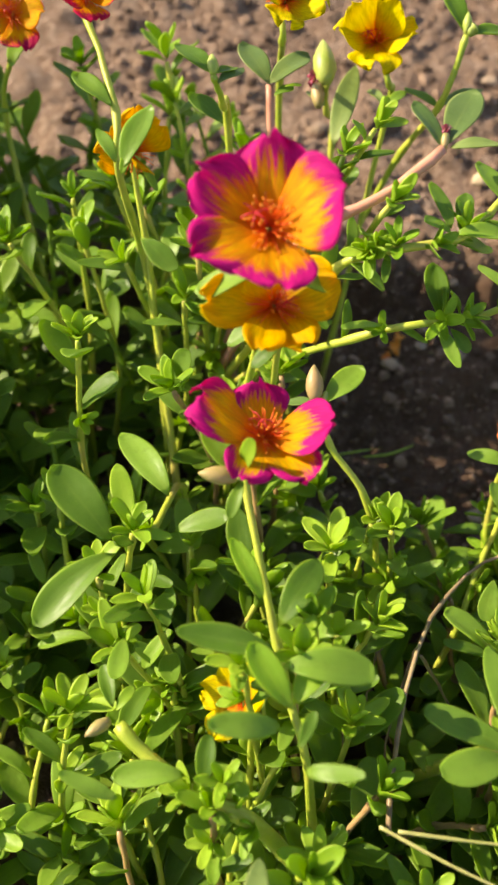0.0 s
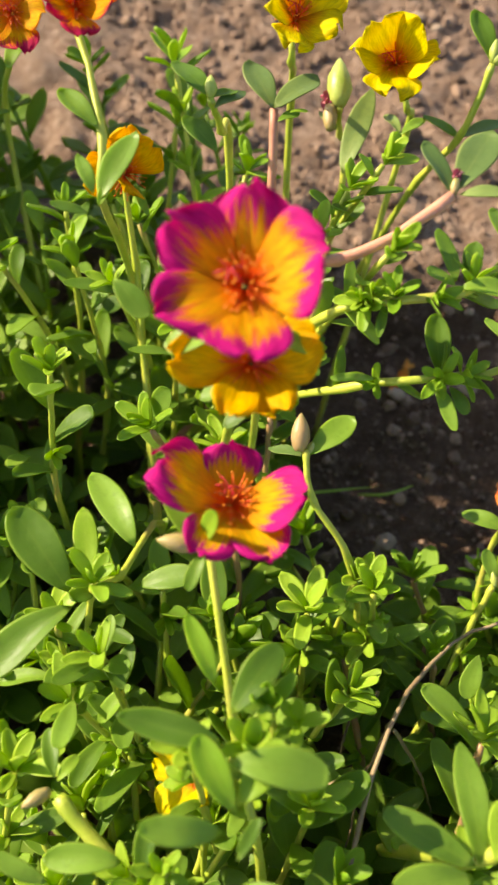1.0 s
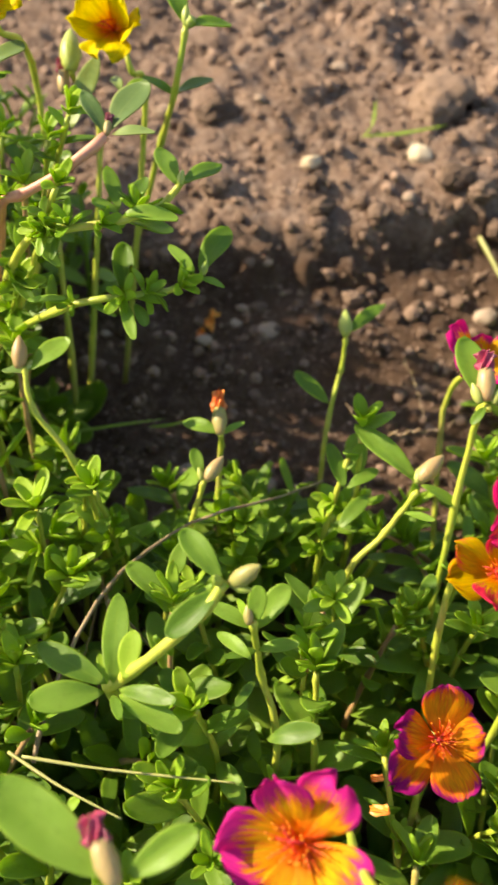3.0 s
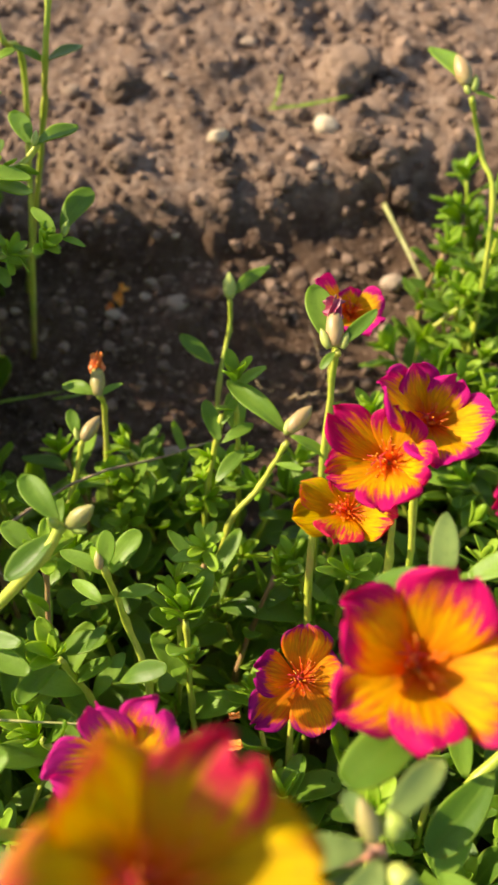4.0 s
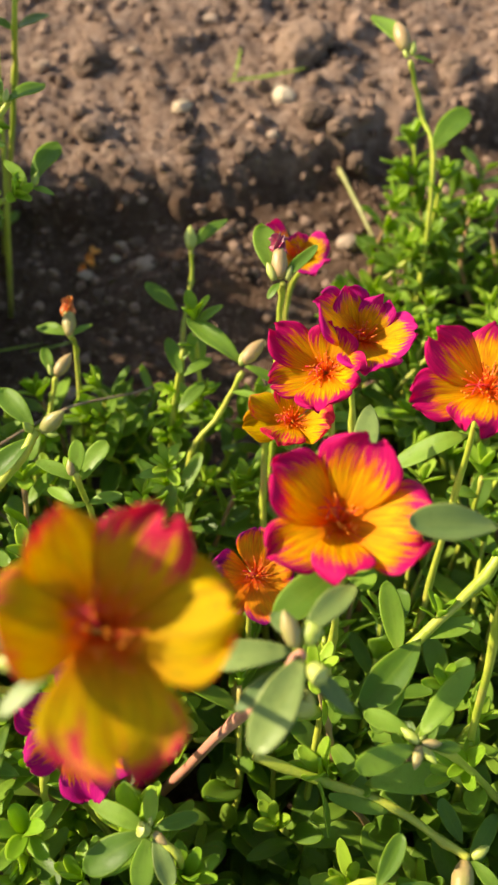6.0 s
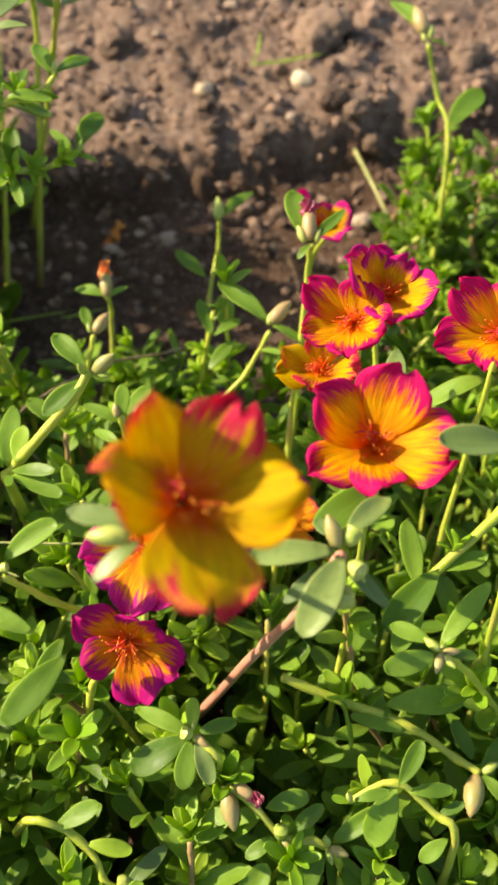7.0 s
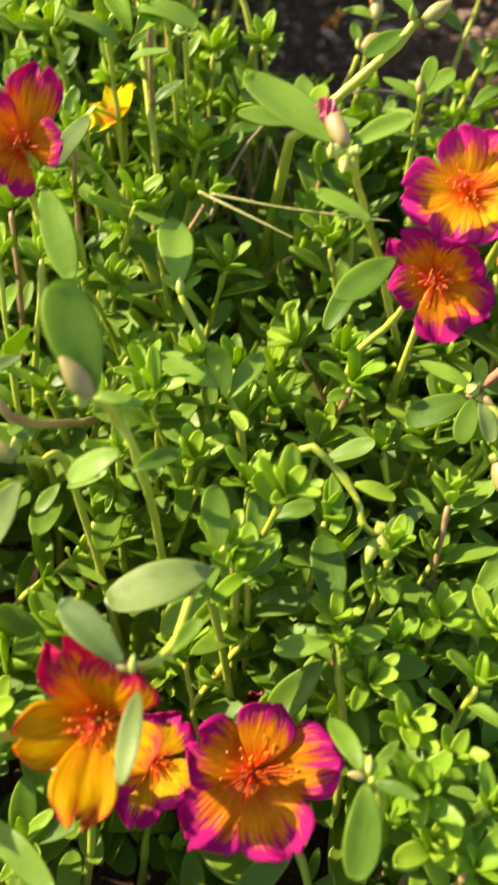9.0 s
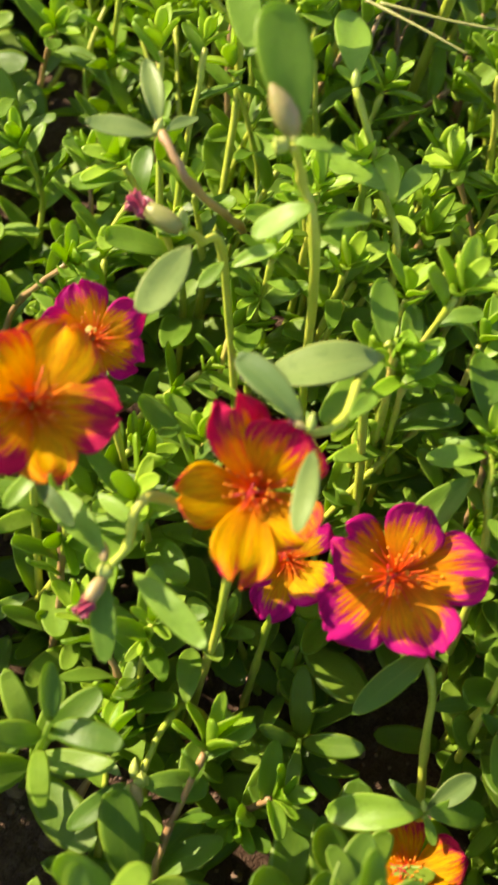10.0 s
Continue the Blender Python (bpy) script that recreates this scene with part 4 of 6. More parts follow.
stalk([(0.0260, 0.0180, 0.0500), (0.0020, 0.0330, 0.0985), (-0.0150, 0.0400, 0.1060), (-0.0310, 0.0530, 0.1112)],
      'purslane stalk with a spent pale bud',
      leaves=[((-0.0323, 0.0567, 0.1126), (-0.0034, 0.0104, 0.0022)), ((-0.0316, 0.0561, 0.1122), (0.0038, 0.0057, 0.0014), None, YOUNG), ((-0.0137, 0.0405, 0.1161), (-0.0159, -0.0004, 0.0046)), ((-0.0098, 0.0374, 0.1165), (0.0011, 0.0115, 0.0030)), ((-0.0284, 0.0354, 0.1176), (-0.0137, 0.0049, 0.0033))],
      buds=[((-0.0330, 0.0544, 0.1111), (-0.0053, -0.0044, 0.0018), 'blush', 0.0072)],
      r0=0.0023,
      r1=0.0020,
      tufts=3)
stalk([(0.0500, 0.0600, 0.0100), (0.0564, 0.0478, 0.1054), (0.0594, 0.0458, 0.1174), (0.0746, 0.0508, 0.1352), (0.0832, 0.0563, 0.1432), (0.0878, 0.0610, 0.1484)],
      'arching purslane stem with broad bright leaves and a bud',
      leaves=[((0.0872, 0.0611, 0.1485), (-0.0102, 0.0123, 0.0010)), ((0.0867, 0.0607, 0.1459), (-0.0120, -0.0109, -0.0042)), ((0.0600, 0.0445, 0.1222), (-0.0017, 0.0241, 0.0035)), ((0.0589, 0.0440, 0.1242), (-0.0188, 0.0096, -0.0004)), ((0.0583, 0.0423, 0.1231), (-0.0172, -0.0041, 0.0050)), ((0.0616, 0.0430, 0.1235), (0.0156, -0.0047, 0.0060)), ((0.0617, 0.0419, 0.1228), (0.0153, -0.0081, 0.0063)), ((0.0629, 0.0447, 0.1246), (0.0018, 0.0120, 0.0028), None, YOUNG), ((0.0603, 0.0418, 0.1228), (0.0038, -0.0081, 0.0066)), ((0.0587, 0.0445, 0.1222), (-0.0028, 0.0072, -0.0001), None, YOUNG)],
      buds=[((0.0891, 0.0607, 0.1481), (0.0069, 0.0023, 0.0060), 'blush', 0.0094), ((0.0866, 0.0606, 0.1481), (-0.0014, 0.0000, 0.0048), 'green', 0.0050), ((0.0898, 0.0602, 0.1478), (0.0042, -0.0015, 0.0013), 'green', 0.0047)],
      r0=0.0018,
      r1=0.0016)
stalk([(0.0950, 0.0200, 0.0080), (0.1018, 0.0395, 0.0750), (0.0967, 0.0547, 0.1000), (0.0943, 0.0595, 0.1277)],
      'upright purslane stem with a seed bud',
      leaves=[((0.0981, 0.0340, 0.1137), (0.0127, 0.0006, 0.0095)), ((0.0930, 0.0593, 0.1276), (-0.0028, 0.0070, -0.0002), None, YOUNG), ((0.0941, 0.0513, 0.1225), (-0.0090, 0.0077, 0.0004)), ((0.0950, 0.0468, 0.1196), (-0.0042, -0.0062, 0.0033)), ((0.0946, 0.0588, 0.1235), (-0.0110, 0.0050, 0.0060)), ((0.0947, 0.0587, 0.1235), (0.0085, 0.0100, 0.0060)), ((0.0945, 0.0593, 0.1265), (0.0012, 0.0070, 0.0080)), ((0.0955, 0.0570, 0.1130), (0.0110, 0.0010, 0.0030)), ((0.0955, 0.0570, 0.1130), (-0.0090, -0.0030, 0.0020))],
      buds=[((0.0933, 0.0587, 0.1272), (-0.0005, 0.0046, 0.0029), 'blush', 0.0054)])
sprig((0.1160, 0.0720, 0.0120), (0.1180, 0.0790, 0.0930), leaves=9, longest=0.021, shortest=0.013, first=0.5, side_tufts=1, sway=0.005, tip_size=0.0110)
sprig((0.1120, 0.0600, 0.0120), (0.1100, 0.0620, 0.0900), leaves=8, longest=0.020, shortest=0.013, first=0.5, side_tufts=1, sway=0.005, tip_size=0.0110)
stalk([(0.0800, 0.0900, 0.0100), (0.0803, 0.1265, 0.0620), (0.0816, 0.1382, 0.0850), (0.0819, 0.1344, 0.0983)],
      'orange-tipped fading purslane bud on a slender stalk',
      leaves=[((0.0813, 0.1347, 0.0985), (-0.0120, 0.0056, 0.0015)), ((0.0823, 0.1344, 0.0983), (0.0075, 0.0052, 0.0007))],
      buds=[((0.0819, 0.1344, 0.0983), (-0.0010, 0.0132, 0.0037), 'orange', 0.0138)],
      r0=0.0011,
      r1=0.001)
stalk([(0.0600, 0.0850, 0.0100), (0.0648, 0.0932, 0.0600), (0.0725, 0.1109, 0.0800), (0.0771, 0.1193, 0.0936)],
      'grey-green purslane bud on a slender stalk',
      leaves=[((0.0766, 0.1181, 0.0976), (-0.0030, 0.0090, 0.0035)), ((0.0722, 0.1000, 0.0910), (-0.0037, -0.0111, -0.0046))],
      buds=[((0.0779, 0.1174, 0.0972), (0.0055, 0.0079, 0.0025), 'blush', 0.0100), ((0.0766, 0.1174, 0.0972), (-0.0010, 0.0036, 0.0023), 'green', 0.0045)],
      r0=0.0013,
      r1=0.001,
      tufts=1)
stalk([(0.1180, 0.1300, 0.0100), (0.1203, 0.1600, 0.0600), (0.1253, 0.1785, 0.0780), (0.1260, 0.1831, 0.0905)],
      'slender purslane stalk with a small green bud over bare soil',
      leaves=[((0.1272, 0.1848, 0.0916), (0.0139, 0.0131, 0.0032)), ((0.1200, 0.1600, 0.0808), (-0.0130, 0.0110, 0.0027))],
      buds=[((0.1260, 0.1836, 0.0909), (-0.0001, 0.0099, 0.0039), 'green', 0.0106), ((0.1266, 0.1839, 0.0911), (0.0013, 0.0026, 0.0016), 'green', 0.0034)],
      r0=0.0011,
      r1=0.0009)
stalk([(0.1200, 0.1000, 0.0100), (0.1158, 0.1066, 0.0600), (0.1233, 0.1246, 0.1001)],
      'leafy purslane stem with small leaves',
      leaves=[((0.1226, 0.1166, 0.0951), (-0.0048, 0.0147, 0.0044)), ((0.1230, 0.1166, 0.0951), (0.0106, 0.0065, 0.0018)), ((0.1232, 0.1214, 0.0981), (0.0058, 0.0104, 0.0018)), ((0.1206, 0.1054, 0.0880), (0.0097, 0.0105, 0.0043))],
      tufts=4)
stalk([(0.1150, 0.0700, 0.0100), (0.1230, 0.0937, 0.0700), (0.1358, 0.1048, 0.0880), (0.1443, 0.1116, 0.1030)],
      'budding purslane stalk with a pale bud and long leaf',
      leaves=[((0.1436, 0.1139, 0.1044), (-0.0183, 0.0198, 0.0027)), ((0.1449, 0.1133, 0.1040), (0.0112, -0.0058, 0.0012)), ((0.1400, 0.1060, 0.0994), (0.0091, -0.0036, 0.0014))],
      buds=[((0.1444, 0.1144, 0.1047), (0.0082, 0.0080, 0.0027), 'blush', 0.0117), ((0.1436, 0.1136, 0.1043), (0.0020, 0.0058, 0.0013), 'green', 0.0063)])
stalk([(0.2300, 0.1900, 0.0120), (0.2319, 0.2245, 0.0900), (0.2263, 0.2440, 0.1080), (0.2186, 0.2469, 0.1297)],
      'long-stalked green purslane bud with paired leaves over a distant clump',
      leaves=[((0.2176, 0.2497, 0.1315), (-0.0104, 0.0259, 0.0066)), ((0.2197, 0.2481, 0.1305), (0.0087, -0.0003, -0.0001)), ((0.2242, 0.2091, 0.1157), (0.0164, 0.0186, 0.0047))],
      buds=[((0.2172, 0.2506, 0.1320), (-0.0035, 0.0122, 0.0052), 'blush', 0.0138), ((0.2193, 0.2487, 0.1309), (0.0011, 0.0055, 0.0034), 'green', 0.0066), ((0.2175, 0.2478, 0.1303), (-0.0016, 0.0037, 0.0023), 'green', 0.0047)],
      r0=0.0013,
      r1=0.0011)

# the group of flowers on the east side
stalk([(0.1500, 0.0600, 0.0100), (0.1568, 0.1166, 0.1200), (0.1572, 0.1160, 0.1423)],
      'wine-tipped fading purslane bud between two upright leaves',
      leaves=[((0.1549, 0.1175, 0.1431), (-0.0033, 0.0188, 0.0046)), ((0.1581, 0.1174, 0.1431), (0.0106, 0.0100, 0.0040)), ((0.1564, 0.1161, 0.1423), (-0.0042, -0.0046, -0.0006))],
      buds=[((0.1565, 0.1174, 0.1431), (0.0002, 0.0125, 0.0054), 'wine', 0.0136), ((0.1548, 0.1168, 0.1427), (-0.0022, 0.0049, 0.0030), 'green', 0.0062), ((0.1584, 0.1167, 0.1427), (0.0018, 0.0041, 0.0026), 'green', 0.0051)])
stalk([(0.1650, 0.1100, 0.0100), (0.1643, 0.1657, 0.0700), (0.1706, 0.1579, 0.1079)],
      'half-hidden magenta and yellow purslane flower low over the soil',
      flower=dict(centre=(0.1661, 0.1557, 0.1122), normal=(0.2180, -0.2303, 0.9484), radius=0.0145, kind='half', cup=35, first=(0.7074, 0.6028, -0.0162), spread=[(51, 0.0085, 35), (120, 0.0174, 30), (177, 0.0145, 25), (252, 0.0145, 40), (333, 0.0116, 35)]))
stalk([(0.1600, 0.0300, 0.0100), (0.1680, 0.0550, 0.1000), (0.1690, 0.0780, 0.1425)],
      'orange and magenta purslane flower with ruffled petals',
      flower=dict(centre=(0.1665, 0.0766, 0.1477), normal=(-0.1405, -0.3103, 0.9402), radius=0.0161, kind='crimson', cup=22, first=(-0.1890, 0.9078, 0.2713), spread=[(39, 0.0193, 25), (87, 0.0161, 15), (162, 0.0161, 35), (234, 0.0129, 40), (330, 0.0129, 20)]))
stalk([(0.1500, 0.0300, 0.0100), (0.1499, 0.0779, 0.1000), (0.1569, 0.0760, 0.1256)],
      'yellow purslane flower with magenta tips',
      flower=dict(centre=(0.1576, 0.0724, 0.1293), normal=(-0.0772, -0.1840, 0.9799), radius=0.0146, kind='gold', cup=26, first=(-0.1110, 0.9085, 0.1619), spread=[(54, 0.0146, 25), (94, 0.0149, 20), (150, 0.0146, 40), (243, 0.0146, 35), (339, 0.0117, 50)]))
stalk([(0.1800, 0.0400, 0.0100), (0.1780, 0.0700, 0.1000), (0.1752, 0.0893, 0.1426)],
      'magenta and yellow purslane flower facing up',
      flower=dict(centre=(0.1775, 0.0874, 0.1474), normal=(0.2101, -0.1831, 0.9604), radius=0.0160, kind='half', cup=34, first=(-0.0412, 0.9135, 0.1832), spread=[(24, 0.016, 30), (70, 0.0194, 30), (170, 0.0161, 30), (258, 0.016, 40), (330, 0.0128, 35)]))
stalk([(0.2000, 0.0200, 0.0100), (0.2030, 0.0450, 0.1000), (0.2046, 0.0587, 0.1570)],
      'magenta-streaked yellow purslane flower with spread petals',
      leaves=[((0.2000, 0.0501, 0.1551), (-0.0198, -0.0041, -0.0028)), ((0.2014, 0.0517, 0.1561), (0.0034, -0.0044, -0.0004))],
      flower=dict(centre=(0.2045, 0.0580, 0.1631), normal=(-0.2188, -0.1787, 0.9593), radius=0.0168, kind='crimson', cup=26, first=(-0.3484, 0.8384, 0.0767), spread=[(24, 0.0202, 35), (75, 0.0204, 20), (132, 0.0168, 30), (211, 0.0132, 30), (318, 0.0168, 10)]))
stalk([(0.1550, -0.0400, 0.0100), (0.1650, 0.0096, 0.1000), (0.1642, 0.0157, 0.1400), (0.1640, 0.0201, 0.1687)],
      'large magenta-rimmed yellow purslane flower open on its stalk',
      leaves=[((0.1670, 0.0362, 0.1729), (-0.0113, 0.0019, -0.0037)), ((0.1645, 0.0125, 0.1628), (-0.0168, -0.0129, 0.0059)), ((0.1685, 0.0331, 0.1663), (0.0054, 0.0202, 0.0033), None, GREY_LEAF)],
      flower=dict(centre=(0.1617, 0.0177, 0.1728), normal=(0.0153, -0.1431, 0.9896), radius=0.0172, kind='crimson', cup=26, first=(0.4942, 0.7835, 0.1057), spread=[(9, 0.0202, 40), (90, 0.0203, 35), (151, 0.0178, 15), (208, 0.0174, 35), (285, 0.0206, 30)]))
stalk([(0.1400, 0.0000, 0.0100), (0.1437, 0.0407, 0.0888)],
      'small orange and purple purslane flower',
      flower=dict(centre=(0.1450, 0.0393, 0.0934), normal=(0.2786, -0.1360, 0.9507), radius=0.0149, kind='orange', cup=24, first=(-0.2354, 0.8875, 0.1959), spread=[(69, 0.0149, 20), (115, 0.0182, 0), (177, 0.0152, 15), (267, 0.0119, 25), (342, 0.0149, 25)]))
stalk([(0.2100, -0.0300, 0.0100), (0.1981, 0.0096, 0.1729), (0.1944, 0.0124, 0.1793)],
      'big grey-green purslane leaf on a stout stem',
      leaves=[((0.1924, 0.0101, 0.1849), (-0.0201, -0.0011, 0.0038), None, GREY_LEAF), ((0.1924, 0.0099, 0.1848), (0.0078, 0.0069, -0.0027), None, GREY_LEAF)])
stalk([(0.1218, 0.0319, 0.0100), (0.1214, 0.0223, 0.0700), (0.1177, 0.0054, 0.1300), (0.1165, -0.0049, 0.1750), (0.1171, -0.0205, 0.2136)],
      'near yellow and orange purslane flower with pink-tipped petals',
      leaves=[((0.1120, -0.0223, 0.2108), (-0.0082, -0.0062, 0.0006), None, GREY_LEAF), ((0.1119, -0.0190, 0.2105), (-0.0131, 0.0035, -0.0006), None, GREY_LEAF)],
      buds=[((0.1101, -0.0215, 0.2113), (-0.0078, 0.0003, -0.0001), 'green', 0.0078)],
      flower=dict(centre=(0.1193, -0.0198, 0.2188), normal=(0.2821, -0.1179, 0.9521), radius=0.0186, kind='gold', cup=30, first=(0.2301, 0.8444, 0.0364), spread=[(46, 0.0190, 36), (108, 0.0180, 35), (203, 0.0215, 22), (288, 0.0200, 28), (347, 0.0192, 32)]))
stalk([(0.1000, -0.0300, 0.0100), (0.1000, -0.0120, 0.0900), (0.1057, 0.0101, 0.1312)],
      'pink-edged yellow purslane flower',
      leaves=[((0.0989, -0.0005, 0.1290), (-0.0073, 0.0034, 0.0020))],
      flower=dict(centre=(0.1055, 0.0089, 0.1371), normal=(-0.2012, -0.5009, 0.8418), radius=0.0170, kind='pink', cup=20, first=(0.4758, 0.6954, 0.5275), spread=[(48, 0.017, 25), (126, 0.0175, 15), (198, 0.017, 25), (260, 0.0171, 25), (359, 0.0173, 15)]))
stalk([(0.0850, -0.0500, 0.0100), (0.0834, -0.0194, 0.0850), (0.0929, -0.0101, 0.1050), (0.0981, -0.0095, 0.1216)],
      'deep pink purslane flower drooping under another bloom',
      leaves=[((0.0841, -0.0200, 0.1171), (-0.0112, 0.0048, 0.0005)), ((0.0816, -0.0085, 0.1215), (-0.0080, -0.0167, -0.0005))],
      flower=dict(centre=(0.0997, -0.0117, 0.1265), normal=(0.0020, -0.6599, 0.7513), radius=0.0163, kind='deep', cup=22, first=(-0.1759, 0.7255, 0.6377), spread=[(42, 0.0163, 20), (99, 0.013, 25), (185, 0.0161, 20), (237, 0.0163, 20), (313, 0.0128, 35)]))

# stout stalks and leaf heads on the east side
stalk([(0.1095, -0.0136, 0.0300), (0.1353, -0.0071, 0.1000), (0.1444, -0.0105, 0.1400), (0.1510, -0.0122, 0.1789)],
      'grey-green purslane head with open seed cup and buds',
      leaves=[((0.1495, -0.0120, 0.1814), (-0.0182, -0.0012, 0.0011), None, GREY_LEAF), ((0.1511, -0.0130, 0.1808), (-0.0096, -0.0161, 0.0015), None, GREY_LEAF), ((0.1514, -0.0095, 0.1830), (0.0113, 0.0104, -0.0026), None, GREY_LEAF), ((0.1501, -0.0145, 0.1798), (-0.0122, -0.0067, -0.0010), None, GREY_LEAF), ((0.1518, -0.0130, 0.1761), (0.0087, -0.0095, -0.0009), None, GREY_LEAF), ((0.1502, -0.0105, 0.1823), (-0.0040, 0.0069, -0.0029), None, GREY_LEAF)],
      buds=[((0.1501, -0.0115, 0.1817), (-0.0022, 0.0062, 0.0037), 'blush', 0.0075), ((0.1524, -0.0146, 0.1799), (0.0024, -0.0033, 0.0016), 'capsule', 0.0044), ((0.1519, -0.0110, 0.1820), (0.0024, 0.0038, 0.0001), 'capsule', 0.0045), ((0.1514, -0.0179, 0.1755), (-0.0012, -0.0050, 0.0016), 'capsule', 0.0054)],
      material=PINK_STEM,
      r0=0.0017,
      r1=0.0015)
stalk([(0.2396, -0.0339, 0.0200), (0.2033, -0.0201, 0.0900), (0.1815, -0.0203, 0.1349)],
      'purslane head with a star of small yellow buds and round leaves',
      leaves=[((0.1796, -0.0196, 0.1376), (0.0148, 0.0151, 0.0027)), ((0.1789, -0.0214, 0.1365), (-0.0157, -0.0054, 0.0033)), ((0.1787, -0.0184, 0.1360), (-0.0106, 0.0054, -0.0017)), ((0.1810, -0.0215, 0.1365), (0.0085, -0.0003, 0.0001))],
      buds=[((0.1796, -0.0208, 0.1369), (-0.0037, 0.0038, -0.0001), 'green', 0.0053), ((0.1799, -0.0212, 0.1366), (-0.0023, -0.0053, 0.0002), 'blush', 0.0057), ((0.1803, -0.0209, 0.1369), (0.0047, -0.0002, 0.0000), 'blush', 0.0047), ((0.1803, -0.0215, 0.1365), (0.0024, -0.0040, 0.0011), 'green', 0.0048), ((0.1799, -0.0202, 0.1372), (0.0017, 0.0033, -0.0003), 'green', 0.0037)])
stalk([(0.2500, -0.0100, 0.0100), (0.2257, 0.0391, 0.1157), (0.2093, 0.0272, 0.1149), (0.1845, 0.0089, 0.1029)],
      'thick green purslane stem with big oval leaves',
      leaves=[((0.1892, 0.0110, 0.1138), (-0.0177, -0.0176, -0.0043)), ((0.1854, 0.0111, 0.0996), (-0.0017, 0.0207, 0.0056)), ((0.1898, 0.0138, 0.1061), (0.0166, 0.0032, 0.0001)), ((0.1853, 0.0096, 0.1034), (-0.0107, -0.0210, 0.0009))],
      tufts=2,
      r0=0.002,
      r1=0.0017)
stalk([(0.1423, -0.0122, 0.0874), (0.1597, -0.0182, 0.0819), (0.1806, -0.0257, 0.0780), (0.1955, -0.0356, 0.0747), (0.2018, -0.0399, 0.0746)],
      'sprawling purslane stem with broad paired leaves',
      leaves=[((0.1737, -0.0202, 0.0811), (0.0260, 0.0011, -0.0009)), ((0.1801, -0.0276, 0.0791), (-0.0169, 0.0050, 0.0026)), ((0.2013, -0.0362, 0.0722), (-0.0060, 0.0124, 0.0027)), ((0.2018, -0.0399, 0.0746), (0.0072, -0.0099, 0.0012)), ((0.2017, -0.0406, 0.0741), (0.0110, 0.0120, 0.0006))],
      buds=[((0.2009, -0.0406, 0.0741), (-0.0048, -0.0119, 0.0019), 'blush', 0.0130), ((0.2026, -0.0399, 0.0746), (0.0053, 0.0028, 0.0019), 'green', 0.0062)],
      r0=0.0016,
      r1=0.0014,
      side=2)
stalk([(0.1400, -0.0900, 0.0100), (0.1564, -0.0690, 0.0697), (0.1518, -0.0593, 0.0872), (0.1406, -0.0576, 0.0903), (0.1321, -0.0498, 0.0961), (0.1252, -0.0452, 0.0999)],
      'purslane sprig with a pink-petalled opening bud',
      leaves=[((0.1379, -0.0569, 0.0907), (-0.0087, -0.0049, -0.0008)), ((0.1414, -0.0562, 0.0912), (0.0093, 0.0057, 0.0061)), ((0.1534, -0.0587, 0.0877), (0.0146, 0.0082, 0.0077)), ((0.1518, -0.0609, 0.0862), (-0.0138, -0.0130, -0.0083)), ((0.1351, -0.0501, 0.0948), (0.0120, 0.0024, 0.0041)), ((0.1549, -0.0628, 0.0805), (0.0040, -0.0055, -0.0033)), ((0.1585, -0.0591, 0.0852), (0.0124, -0.0082, -0.0047)), ((0.1352, -0.0634, 0.0749), (-0.0120, -0.0141, -0.0136)), ((0.1385, -0.0676, 0.0724), (-0.0098, -0.0131, -0.0082))],
      buds=[((0.1267, -0.0446, 0.1014), (0.0072, -0.0049, -0.0005), 'wine', 0.0087), ((0.1246, -0.0460, 0.0994), (0.0020, -0.0100, -0.0026), 'blush', 0.0106), ((0.1391, -0.0578, 0.0925), (0.0028, -0.0026, 0.0008), 'blush', 0.0039), ((0.1388, -0.0572, 0.0929), (0.0005, 0.0020, 0.0036), 'capsule', 0.0041), ((0.1523, -0.0596, 0.0894), (-0.0011, 0.0023, 0.0037), 'green', 0.0045), ((0.1523, -0.0599, 0.0892), (0.0054, -0.0025, 0.0010), 'blush', 0.0060), ((0.1519, -0.0602, 0.0891), (0.0011, -0.0043, -0.0002), 'green', 0.0044), ((0.1241, -0.0452, 0.0999), (-0.0021, -0.0020, 0.0011), 'capsule', 0.0031)])
stalk([(0.1000, -0.0500, 0.0100), (0.1223, -0.0413, 0.0975), (0.1162, -0.0333, 0.1093)],
      'small-leaved purslane head beside a pink bud',
      leaves=[((0.1153, -0.0331, 0.1094), (-0.0144, 0.0073, 0.0041)), ((0.1168, -0.0327, 0.1096), (0.0110, 0.0025, 0.0018)), ((0.1159, -0.0325, 0.1098), (0.0003, 0.0087, 0.0030), None, YOUNG), ((0.1149, -0.0332, 0.1070), (-0.0165, -0.0072, -0.0048)), ((0.1150, -0.0338, 0.1090), (-0.0021, -0.0122, -0.0052)), ((0.1165, -0.0338, 0.1090), (0.0042, -0.0112, -0.0044), None, GREY_LEAF)],
      buds=[((0.1156, -0.0331, 0.1094), (-0.0027, 0.0004, 0.0025), 'capsule', 0.0037), ((0.1165, -0.0333, 0.1093), (0.0036, -0.0032, 0.0005), 'blush', 0.0048), ((0.1156, -0.0322, 0.1099), (0.0006, 0.0023, 0.0014), 'green', 0.0028)])
